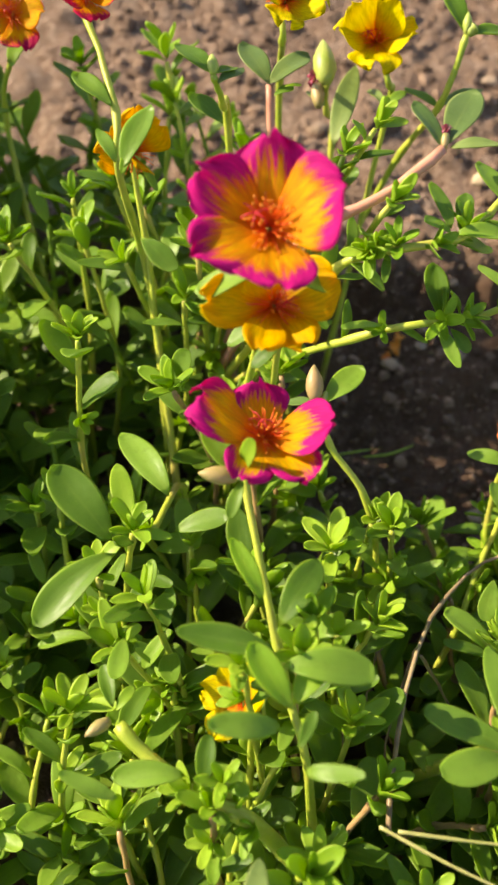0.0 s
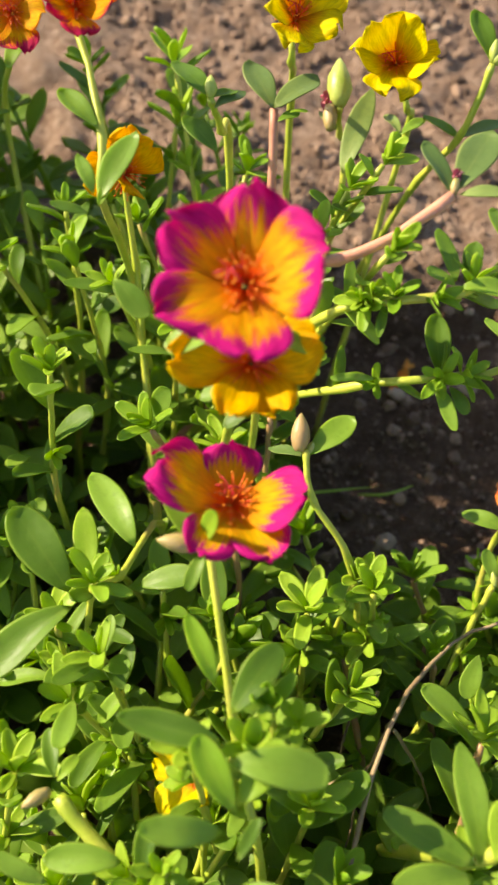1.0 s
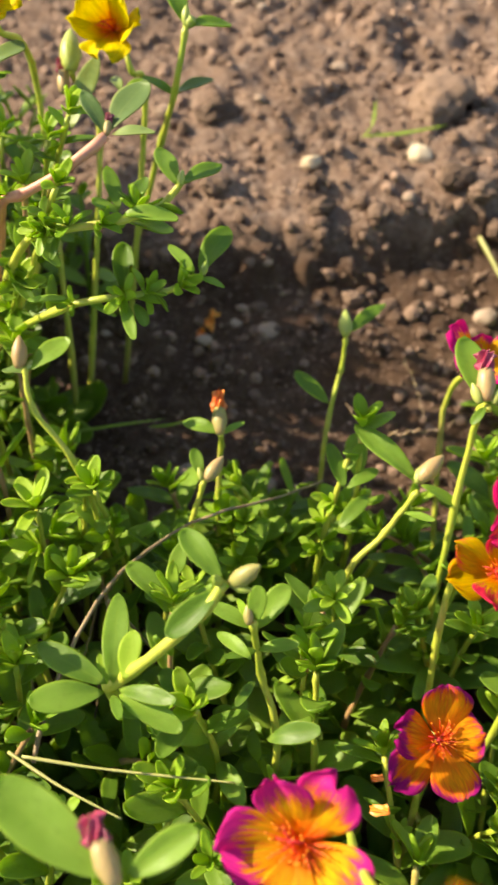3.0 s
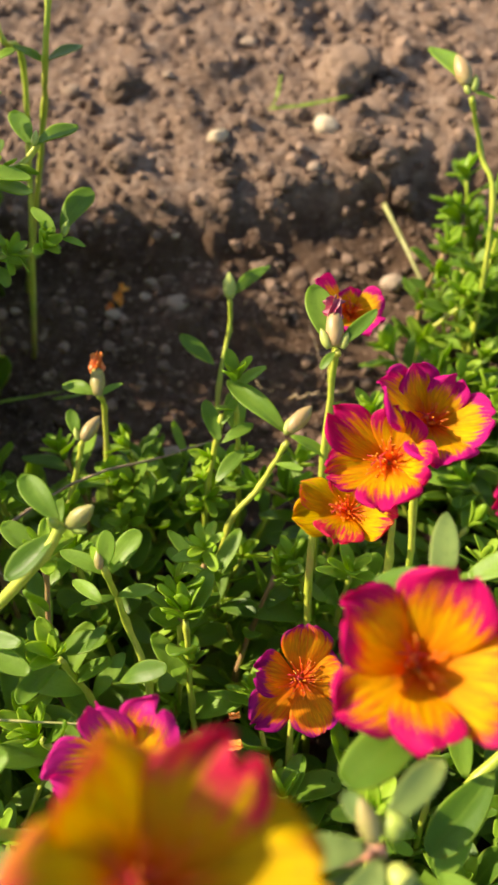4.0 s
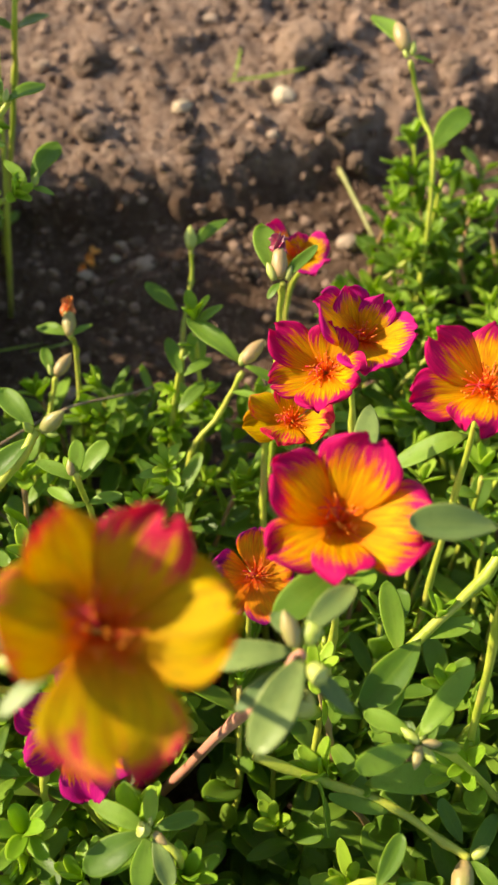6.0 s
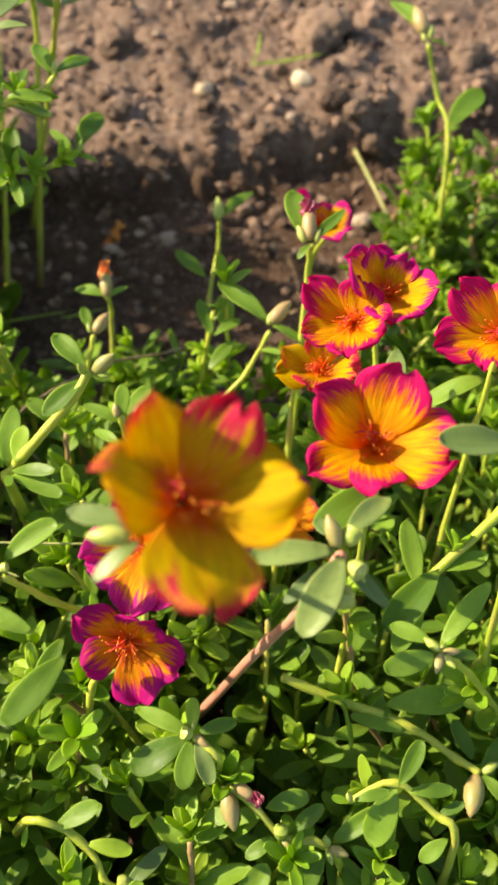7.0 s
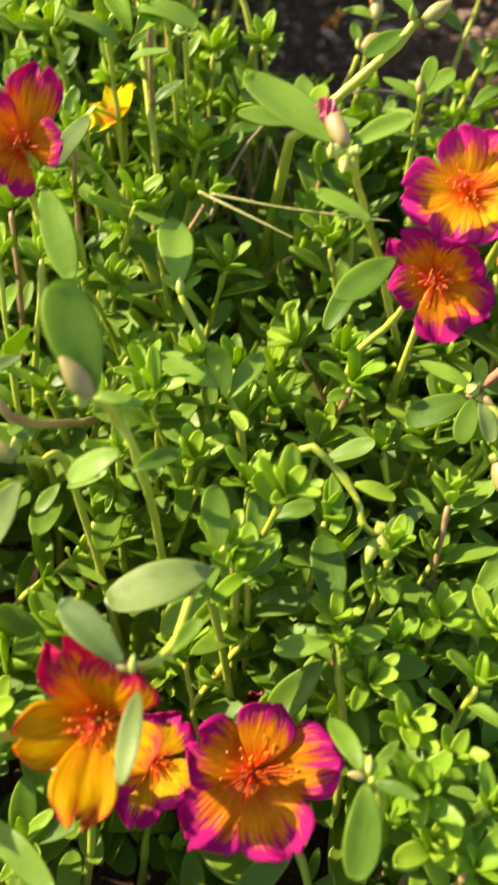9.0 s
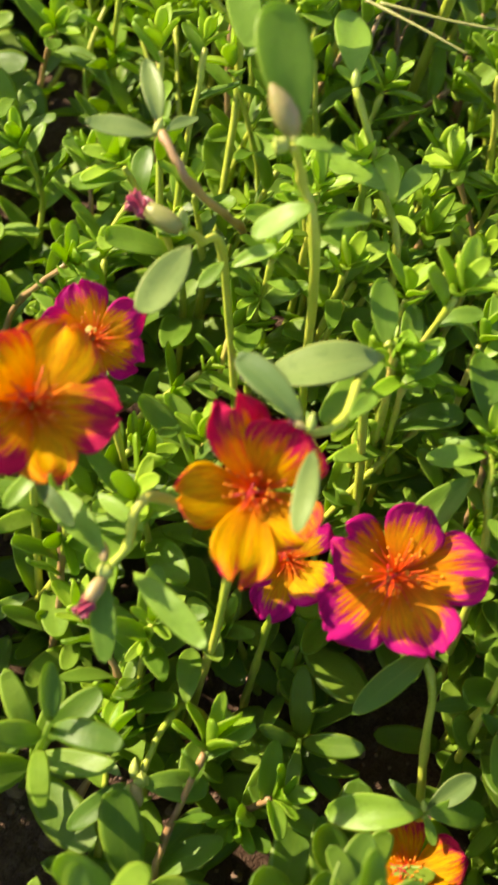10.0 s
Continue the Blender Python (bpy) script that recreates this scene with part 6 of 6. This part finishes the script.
# leafy sprigs whose tips show in the mat
sprig((0.0281, 0.0961, 0.006), (0.0381, 0.1181, 0.0922), leaves=6, longest=0.0180, shortest=0.0120, first=0.45, side_tufts=2, sway=0.006, tip_size=0.0110)
sprig((0.0488, 0.0911, 0.006), (0.0428, 0.1131, 0.0963), leaves=7, longest=0.0240, shortest=0.0120, first=0.45, side_tufts=2, sway=0.006, tip_size=0.0130)
sprig((0.0367, 0.0844, 0.006), (0.0247, 0.1064, 0.0949), leaves=8, longest=0.0220, shortest=0.0120, first=0.45, side_tufts=2, sway=0.006, tip_size=0.0150)
sprig((0.1237, 0.1109, 0.006), (0.1277, 0.1329, 0.1053), leaves=6, longest=0.0200, shortest=0.0120, first=0.45, side_tufts=2, sway=0.006, tip_size=0.0120)
sprig((0.0733, -0.0539, 0.006), (0.0833, -0.0319, 0.1013), leaves=7, longest=0.0180, shortest=0.0120, first=0.45, side_tufts=2, sway=0.006, tip_size=0.0140)
sprig((0.0689, -0.0664, 0.006), (0.0629, -0.0444, 0.0754), leaves=8, longest=0.0240, shortest=0.0120, first=0.45, side_tufts=2, sway=0.006, tip_size=0.0110)
sprig((0.0717, -0.0837, 0.006), (0.0597, -0.0617, 0.0928), leaves=6, longest=0.0220, shortest=0.0120, first=0.45, side_tufts=2, sway=0.006, tip_size=0.0130)
sprig((0.0640, -0.0958, 0.006), (0.0680, -0.0738, 0.1139), leaves=7, longest=0.0200, shortest=0.0120, first=0.45, side_tufts=2, sway=0.006, tip_size=0.0150)
sprig((0.0368, -0.0748, 0.006), (0.0468, -0.0528, 0.0833), leaves=8, longest=0.0180, shortest=0.0120, first=0.45, side_tufts=2, sway=0.006, tip_size=0.0120)
sprig((0.0687, -0.1091, 0.006), (0.0627, -0.0871, 0.0969), leaves=6, longest=0.0240, shortest=0.0120, first=0.45, side_tufts=2, sway=0.006, tip_size=0.0140)
sprig((0.0978, -0.1175, 0.006), (0.0858, -0.0955, 0.0922), leaves=7, longest=0.0220, shortest=0.0120, first=0.45, side_tufts=2, sway=0.006, tip_size=0.0110)
sprig((0.0774, -0.0350, 0.006), (0.0814, -0.0130, 0.0861), leaves=8, longest=0.0200, shortest=0.0120, first=0.45, side_tufts=2, sway=0.006, tip_size=0.0130)
sprig((0.0531, -0.0204, 0.006), (0.0631, 0.0016, 0.0776), leaves=6, longest=0.0180, shortest=0.0120, first=0.45, side_tufts=2, sway=0.006, tip_size=0.0150)
sprig((0.0837, -0.0642, 0.006), (0.0777, -0.0422, 0.0825), leaves=7, longest=0.0240, shortest=0.0120, first=0.45, side_tufts=2, sway=0.006, tip_size=0.0120)
sprig((0.0682, -0.1016, 0.006), (0.0562, -0.0796, 0.0855), leaves=8, longest=0.0220, shortest=0.0120, first=0.45, side_tufts=2, sway=0.006, tip_size=0.0140)
sprig((0.0933, -0.0983, 0.006), (0.0973, -0.0763, 0.0971), leaves=6, longest=0.0200, shortest=0.0120, first=0.45, side_tufts=2, sway=0.006, tip_size=0.0110)
sprig((0.1133, -0.0661, 0.006), (0.1233, -0.0441, 0.0967), leaves=7, longest=0.0180, shortest=0.0120, first=0.45, side_tufts=2, sway=0.006, tip_size=0.0130)
sprig((0.0369, -0.0655, 0.006), (0.0309, -0.0435, 0.0945), leaves=8, longest=0.0240, shortest=0.0120, first=0.45, side_tufts=2, sway=0.006, tip_size=0.0150)
sprig((0.1717, -0.0206, 0.006), (0.1597, 0.0014, 0.1150), leaves=6, longest=0.0220, shortest=0.0120, first=0.45, side_tufts=2, sway=0.006, tip_size=0.0120)
sprig((0.1070, -0.0514, 0.006), (0.1110, -0.0294, 0.0930), leaves=7, longest=0.0200, shortest=0.0120, first=0.45, side_tufts=2, sway=0.006, tip_size=0.0140)
sprig((0.1317, -0.0846, 0.006), (0.1417, -0.0626, 0.0894), leaves=8, longest=0.0180, shortest=0.0120, first=0.45, side_tufts=2, sway=0.006, tip_size=0.0110)
sprig((-0.0357, 0.0742, 0.006), (-0.0417, 0.0962, 0.1011), leaves=6, longest=0.0240, shortest=0.0120, first=0.45, side_tufts=2, sway=0.006, tip_size=0.0130)
sprig((-0.0223, 0.0552, 0.006), (-0.0343, 0.0772, 0.0966), leaves=7, longest=0.0220, shortest=0.0120, first=0.45, side_tufts=2, sway=0.006, tip_size=0.0150)
sprig((0.2326, 0.2032, 0.006), (0.2366, 0.2252, 0.0867), leaves=8, longest=0.0200, shortest=0.0120, first=0.45, side_tufts=2, sway=0.006, tip_size=0.0120)
sprig((0.2103, 0.2155, 0.006), (0.2203, 0.2375, 0.0580), leaves=6, longest=0.0180, shortest=0.0120, first=0.45, side_tufts=2, sway=0.006, tip_size=0.0140)
sprig((0.2361, 0.1622, 0.006), (0.2301, 0.1842, 0.0488), leaves=7, longest=0.0240, shortest=0.0120, first=0.45, side_tufts=2, sway=0.006, tip_size=0.0110)
sprig((0.0537, -0.0530, 0.006), (0.0417, -0.0310, 0.1005), leaves=8, longest=0.0220, shortest=0.0120, first=0.45, side_tufts=2, sway=0.006, tip_size=0.0130)
sprig((-0.0501, 0.0376, 0.006), (-0.0461, 0.0596, 0.0953), leaves=6, longest=0.0200, shortest=0.0120, first=0.45, side_tufts=2, sway=0.006, tip_size=0.0150)
sprig((-0.0402, 0.0785, 0.006), (-0.0302, 0.1005, 0.1191), leaves=7, longest=0.0180, shortest=0.0120, first=0.45, side_tufts=2, sway=0.006, tip_size=0.0120)
sprig((-0.0199, 0.0625, 0.006), (-0.0259, 0.0845, 0.1132), leaves=8, longest=0.0240, shortest=0.0120, first=0.45, side_tufts=2, sway=0.006, tip_size=0.0140)


# ---- the leafy mat between the stalks ----
def canopy(x, y):
    """The mat's height above the soil; nothing where the soil lies bare."""
    edge = 0.121 + 0.016 * math.sin(x * 21) - 0.10 * max(0.0, x - 0.15)
    near_side = -0.205 + 0.02 * noise.noise((x * 15, 0, 5)) + 0.012 * min(1.5, max(0.0, 0.035 - x) / 0.035)
    h = 0.0
    if near_side < y < edge:
        h = 0.108 - 0.036 * min(1.0, max(0.0, (y - 0.02) / 0.11)) - (0.058 if x < 0.1 else 0.035) * min(1.0, max(0.0, (-0.12 - y) / 0.06))
    if x > 0.05 and y < 0.05 and h > 0:
        h = min(h, max(0.084, 0.106 - 0.30 * (x - 0.05)))
    if x < 0.019 - 0.12 * max(0.0, y - 0.19) and (0.136 if x > -0.015 else 0.09) < y < 0.305:
        h = max(h, 0.14)
    if x > 0.195 + 0.35 * (y - 0.16) and 0.05 < y < 0.27:
        h = max(h, 0.062)
    if x < -0.025 and y < 0.13:
        h *= 0.74
    return h * (0.92 + 0.22 * noise.noise((x * 25, y * 25, 1.0)))


def fill_mat():
    rng = random.Random(5)
    step = 0.0215
    y = -0.19
    while y < 0.32:
        x = -0.07
        while x < 0.27:
            px, py = x + rng.uniform(-0.5, 0.5) * step, y + rng.uniform(-0.5, 0.5) * step
            h = canopy(px, py)
            for fx, fy, fz, fr in HEADS:
                if math.hypot(px - fx, py - fy) < fr + 0.014:
                    h = min(h, fz - 0.03)
            if math.hypot(px - 0.074, py + 0.160) < 0.022:
                h = 0.0
            sparse = h > 0.11 and y > 0.13
            if h > 0.02 and not (sparse and rng.random() < 0.4) and not (y < -0.12 and px < 0.1 and rng.random() < 0.45) and not (px < -0.025 and py < 0.13 and rng.random() < 0.35):
                tip = Vector((px + rng.uniform(-0.012, 0.012), py + rng.uniform(0.0, 0.02), h * rng.uniform(0.75, 1.08)))
                base = Vector((px + rng.uniform(-0.02, 0.02), py - rng.uniform(0.005, 0.035), 0))
                base.z = soil_height(base.x, base.y) - 0.002
                sprig(base, tip, leaves=rng.choice((7, 8, 9, 10)), longest=min(h * 0.40, rng.uniform(0.019, 0.028)), shortest=rng.uniform(0.013, 0.019),
                      first=0.25, side_tufts=rng.choice((0, 0, 1, 1)), tip_size=rng.uniform(0.010, 0.015))
            x += step
        y += step


fill_mat()


def stuff_sprigs(name, label, rng, spots, leaves, length, material):
    """Many leafy shoots that nobody could count, in one mesh: stems and leaves."""
    verts, faces, uvs = [], [], []
    for base, tip in spots:
        axis = (tip - base).normalized()
        v, f = rings(tube_rows([base, base.lerp(tip, 0.5), tip], [0.0013, 0.0012, 0.0009], 4))
        o = len(verts)
        verts += v
        uvs += [(0.5, 0.5)] * len(v)
        faces += [[o + q for q in g] for g in f]
        for i in range(leaves):
            fr = 0.15 + 0.85 * i / (leaves - 1)
            side = Matrix.Rotation(2.4 * i + rng.uniform(-0.3, 0.3), 3, axis) @ axis.orthogonal().normalized()
            way = (side + axis * (0.3 + 0.7 * fr)).normalized() * length * (1.15 - 0.6 * fr) * rng.uniform(0.8, 1.15)
            m = leaf_matrix(base.lerp(tip, fr), way, axis - side * 0.3 + UP * 0.5, rng.uniform(0.9, 1.2))
            v, f, uv = MAT_SHAPES[rng.randrange(len(MAT_SHAPES))]
            uvs += uv
            o = len(verts)
            verts += [tuple(m @ Vector(p)) for p in v]
            faces += [[o + q for q in g] for g in f]
    tagged(new(name, finish(name, verts, faces, material, uvs)), label, "plants", kind="stuff")


def understory():
    """Low leaves deep in the mat."""
    rng = random.Random(8)
    spots = []
    for _ in range(400):
        x, y = rng.uniform(-0.08, 0.28), rng.uniform(-0.19, 0.36)
        h = canopy(x, y)
        if h > 0.02:
            z = soil_height(x, y)
            spots.append((Vector((x, y, z)), Vector((x + rng.uniform(-0.02, 0.02), y + rng.uniform(-0.01, 0.02), z + h * rng.uniform(0.3, 0.7)))))
    stuff_sprigs("low_foliage", "dense low green purslane leaves under the taller shoots", rng, spots, 8, 0.026, FAR_LEAF)


def outskirts():
    """The bed goes on to the west, to the east and towards the near side; unseen taller stands add shade."""
    rng = random.Random(9)
    spots = []
    for _ in range(1300):
        x, y = rng.uniform(-0.55, 0.55), rng.uniform(-0.5, 0.30)
        if math.hypot(x - 0.05, (y + 0.05) * 1.1) > 0.42 + 0.1 * noise.noise((x * 6, y * 6, 3.0)):
            continue
        if -0.075 < x < 0.275 and -0.19 < y:
            continue
        if -0.05 < x < 0.03 and -0.235 < y < -0.207:
            continue
        if y > 0.305 or (x > 0.2 and y > 0.25):
            continue
        z = soil_height(x, y)
        spots.append((Vector((x, y, z)), Vector((x + rng.uniform(-0.02, 0.02), y + rng.uniform(-0.01, 0.02), z + (rng.uniform(0.08, 0.12) if x < 0 and 0.12 < y < 0.33 else rng.uniform(0.035, 0.065) if x < 0 and y > -0.1 else rng.uniform(0.06, 0.11))))))
    for _ in range(90):
        # a taller unseen stand at the back, on the sun's side, added to shade the trench
        x, y = rng.uniform(-0.24, -0.125), rng.uniform(0.29, 0.345)
        z = soil_height(x, y)
        spots.append((Vector((x, y, z)), Vector((x + rng.uniform(-0.02, 0.015), y + rng.uniform(-0.015, 0.015), z + rng.uniform(0.13, 0.19)))))
    for _ in range(60):
        # another unseen stand, added to shade the west edge of the bed
        x, y = rng.uniform(-0.21, -0.105), rng.uniform(0.145, 0.19)
        z = soil_height(x, y)
        spots.append((Vector((x, y, z)), Vector((x + rng.uniform(-0.02, 0.01), y + rng.uniform(-0.015, 0.015), z + rng.uniform(0.11, 0.15)))))
    stuff_sprigs("purslane_mat", "the purslane bed going on around the flowers, with unseen taller stands added to cast shade", rng, spots, 12, 0.028, FAR_LEAF)


understory()
outskirts()


# ---- stones, dead stems and other small things ----
def strand(name, points, radius, material, label, category, group="", taper=0.5, sides=5, wobble=0.0):
    rng = random.Random(len(points) * 7 + int(abs(points[0][0]) * 9999))
    pts = curve_points(points, 18)
    pts = [p + Vector((rng.uniform(-wobble, wobble), rng.uniform(-wobble, wobble), rng.uniform(-wobble, wobble))) for p in pts]
    n = len(pts) - 1
    v, f = rings(tube_rows(pts, [radius * (1 - (1 - taper) * i / n) * rng.uniform(0.85, 1.15) for i in range(n + 1)], sides))
    o = pts[0]
    ob = new(name, finish(name, [tuple(Vector(p) - o) for p in v], f, material))
    ob.location = o
    return tagged(ob, label, category, group)


def blade(points, width, label="thin green grass blade lying on the soil"):
    """A grass blade, folded along its middle."""
    pts = curve_points(points, 12)
    n = len(pts) - 1
    rows = [[pts[0]]]
    for i in range(1, n):
        d = (pts[i + 1] - pts[i - 1]).normalized()
        x = d.cross(UP).normalized()
        w = width * math.sin(math.pi * (0.12 + 0.88 * i / n)) ** 0.7
        up = x.cross(d)
        rows.append([pts[i] + x * w + up * w * 0.3, pts[i] + up * 0.0001, pts[i] - x * w + up * w * 0.3, pts[i] - up * 0.0003])
    rows.append([pts[-1]])
    v, f = rings(rows)
    o = pts[0]
    ob = new("grass_blade", finish("grass_blade", [tuple(Vector(p) - o) for p in v], f, LEAF))
    ob.location = o
    return tagged(ob, label, "grass", "grass blades")


def wilted_flower(at, size, kind, label):
    """A shrivelled flower caught among the leaves."""
    ob = new("wilted_flower", WILT_MESH[kind])
    ob.matrix_basis = Matrix.Translation(at) @ Euler((0.9, 0.4, 1.2)).to_matrix().to_4x4() @ Matrix.Diagonal((size, size, size, 1))
    return tagged(ob, label, "flower", "wilted flowers")


def fallen_petal(x, y, turn, size=0.006, label="dried orange petal fallen on the dark soil"):
    v, f, uv = PETAL_SHAPES[2]
    rng = random.Random(int(x * 9999))
    me = finish("fallen_petal", [(a * 0.6, b, c * 2.2 + 0.12 * math.sin(9 * a + 5 * b)) for a, b, c in v], f, WILTED)
    ob = new("fallen_petal", me)
    ob.matrix_basis = pose(x, y, soil_height(x, y) + 0.0015, rng.uniform(0, 15), rng.uniform(-15, 15), turn) @ Matrix.Diagonal((size, size, size, 1))
    return tagged(ob, label, "petal", "fallen petals")


stone(0.1191, 0.3418, 0.0044, 'pale beige stone on the sunlit bank', 0.8, 1, 30, CREAM)
stone(0.1767, 0.3500, 0.0058, 'cream-coloured broken stone on the sunlit bank', 0.7, 2, -50, CREAM)
stone(0.1684, 0.3179, 0.0027, "yellowish pebble on the bank's edge", 0.8, 3, 0)
stone(0.0972, 0.2800, 0.0020, 'small pale pebble on shaded soil', 0.8, 4, 0)
stone(0.0984, 0.2501, 0.0046, 'flat brown pebble on shaded soil', 0.5, 5, 10)
stone(0.0817, 0.2542, 0.0024, 'small brown pebble on shaded soil', 0.7, 6, 0)
stone(0.0376, 0.3827, 0.0044, 'pale stone on the bank', 0.7, 7, 0)
stone(0.0919, 0.3888, 0.0027, 'ochre pebble on the bank', 0.8, 8, 0)
stone(0.1371, 0.4273, 0.0038, 'grey pebble on the bank', 0.6, 9, 0)
stone(0.2060, 0.2615, 0.0049, 'rounded pinkish stone under the leaves', 0.8, 10, 0)
stone(0.0976, 0.1664, 0.0039, 'grey-white pebble beside the plants', 0.8, 11, 0)
stone(0.0617, 0.1745, 0.0039, 'pale oval pebble on the dark soil', 0.6, 12, 60)
stone(0.0850, 0.2630, 0.0028, 'small pale pebble on shaded soil', 0.7, 13, 0)
stone(0.0185, 0.2456, 0.0021, 'small pale pebble on shaded soil', 0.7, 14, 0)
stone(0.0789, 0.4867, 0.0045, 'reddish brick fragment on the bank', 0.6, 15, 0)
stone(0.0910, 0.4814, 0.0029, 'grey-white pebble on the bank', 0.7, 16, 0)
stone(0.1405, 0.2714, 0.0047, 'reddish brown clod on shaded soil', 0.7, 17, 0, EARTH, 3.0)
stone(0.2101, 0.3925, 0.0037, 'brown clod on the bank', 0.8, 18, 0, EARTH, 3.0)
stone(0.0666, 0.2442, 0.0033, 'brown pebble on dark soil', 0.6, 19, 0)
stone(0.0680, 0.3810, 0.0085, 'large crumbling clod of dark earth on the bank', 0.8, 31, 20, EARTH, 3.0)
stone(0.1910, 0.3870, 0.0150, 'large crumbling clod of dark earth on the bank', 0.75, 32, 70, EARTH, 3.0)
stone(0.1922, 0.3279, 0.0071, "dark earth clod on the bank's edge", 0.8, 33, 10, EARTH, 3.0)
stone(0.1235, 0.3102, 0.0056, "dark earth clod on the bank's edge", 0.8, 34, 40, EARTH, 3.0)
stone(0.2157, 0.3090, 0.0063, "dark earth clod on the bank's edge", 0.9, 35, 80, EARTH, 3.0)
stone(0.0702, 0.3202, 0.0061, "dark earth clod on the bank's edge", 0.8, 36, 0, EARTH, 3.0)
stone(0.2773, 0.3689, 0.0085, 'large crumbling clod of dark earth on the bank', 0.7, 37, 30, EARTH, 3.0)
stone(0.1527, 0.3075, 0.0049, "dark earth clod on the bank's edge", 0.8, 38, 15, EARTH, 3.0)
stone(0.2048, 0.3197, 0.0055, "dark earth clod on the bank's edge", 0.8, 39, 15, EARTH, 3.0)
stone(0.1214, 0.3264, 0.0049, "dark earth clod on the bank's edge", 0.8, 40, 65, EARTH, 3.0)
strand('dead_stem', [(0.0352, 0.0320, 0.0900), (0.0364, 0.0448, 0.0920), (0.0469, 0.0787, 0.0920), (0.0669, 0.1051, 0.0830), (0.0841, 0.1135, 0.0840), (0.1031, 0.1242, 0.0750), (0.1182, 0.1365, 0.0660)], 0.00080, DRY, 'thin dry brown stem trailing over the purslane', 'dead stem', wobble=0.0004)
strand('dead_stem', [(0.0488, 0.0819, 0.0830), (0.0450, 0.0725, 0.0600), (0.0406, 0.0521, 0.0400)], 0.00060, DRY, 'thin dry brown stem trailing over the purslane', 'dead stem', wobble=0.0004)
strand('dead_stem', [(0.0499, 0.0806, 0.0820), (0.0608, 0.0742, 0.0600), (0.0674, 0.0674, 0.0400)], 0.00060, DRY, 'thin dry brown stem trailing over the purslane', 'dead stem', wobble=0.0003)
strand('straw', [(0.0352, 0.0309, 0.1030), (0.0540, 0.0284, 0.1040), (0.0738, 0.0264, 0.1060), (0.0903, 0.0249, 0.1080)], 0.00055, STRAW, 'pale dry straw caught among the leaves', 'straw')
strand('straw', [(0.0311, 0.0321, 0.1020), (0.0468, 0.0235, 0.1040), (0.0625, 0.0166, 0.1040)], 0.00055, STRAW, 'pale dry straw caught among the leaves', 'straw')
strand('straw', [(0.0377, 0.0665, 0.0900), (0.0275, 0.0623, 0.0800), (0.0270, 0.0547, 0.0700)], 0.00060, DRY, 'curled dry stem among the leaves', 'straw')
strand('straw', [(0.2034, 0.2972, 0.0340), (0.2100, 0.2653, 0.0360), (0.2160, 0.2458, 0.0320)], 0.00160, STRAW, 'dry straw stick leaning on the bank', 'straw')
strand('straw', [(0.0257, 0.2627, 0.0120), (0.0426, 0.2649, 0.0110), (0.0573, 0.2661, 0.0120)], 0.00120, DRY, 'brown stick lying on shaded soil', 'straw')
strand('root', [(0.1330, 0.1965, 0.0300), (0.1373, 0.1862, 0.0320), (0.1434, 0.1832, 0.0300)], 0.00050, DRY, 'thin dry brown root', 'root', wobble=0.0012)
strand('root', [(0.1505, 0.1805, 0.0300), (0.1595, 0.1795, 0.0340), (0.1691, 0.1797, 0.0340), (0.1791, 0.1869, 0.0300)], 0.00080, DRY, 'tangle of thin dry brown roots', 'root', wobble=0.0015)
strand('root', [(0.1621, 0.2304, 0.0200), (0.1638, 0.2080, 0.0300), (0.1654, 0.1869, 0.0340)], 0.00030, DRY, 'hair-thin dry brown root', 'root', wobble=0.0006)
strand('root', [(0.0477, 0.0936, 0.0700), (0.0403, 0.0874, 0.0600), (0.0359, 0.0710, 0.0500)], 0.00060, DRY, 'thin dry brown root', 'root', wobble=0.0006)
blade([(-0.0480, 0.1550, 0.0080), (-0.0240, 0.1650, 0.0240), (0.0030, 0.1750, 0.0310), (0.0550, 0.1850, 0.0330)], 0.0013, label='long green grass blade over dark soil')
blade([(-0.0430, 0.1400, 0.0090), (-0.0200, 0.1550, 0.0220), (0.0150, 0.1650, 0.0200)], 0.0015, label='long green grass blade over dark soil')
blade([(0.1452, 0.3596, 0.0460), (0.1665, 0.3566, 0.0500), (0.1935, 0.3690, 0.0470)], 0.0014)
blade([(0.1483, 0.3610, 0.0460), (0.1509, 0.3583, 0.0560), (0.1535, 0.3777, 0.0550)], 0.0009)
blade([(0.0466, 0.1823, 0.0300), (0.0575, 0.1810, 0.0340), (0.0693, 0.1884, 0.0300)], 0.0007, label='thin dark grass blade over the soil')
fallen_petal(0.0660, 0.2432, 20, 0.0070)
fallen_petal(0.0713, 0.2497, 60, 0.0060)
fallen_petal(0.0705, 0.2478, 15, 0.0080)
fallen_petal(0.0744, 0.2579, 100, 0.0060)
wilted_flower((0.1247, 0.0203, 0.1020), 0.0045, 'orange', 'shrivelled orange flower caught among leaves')
wilted_flower((0.1256, 0.0282, 0.1000), 0.0030, 'orange', 'shrivelled orange flower caught among leaves')
wilted_flower((0.0682, -0.1024, 0.0280), 0.0060, 'wine', 'shrivelled brown-red flower lying among leaves')
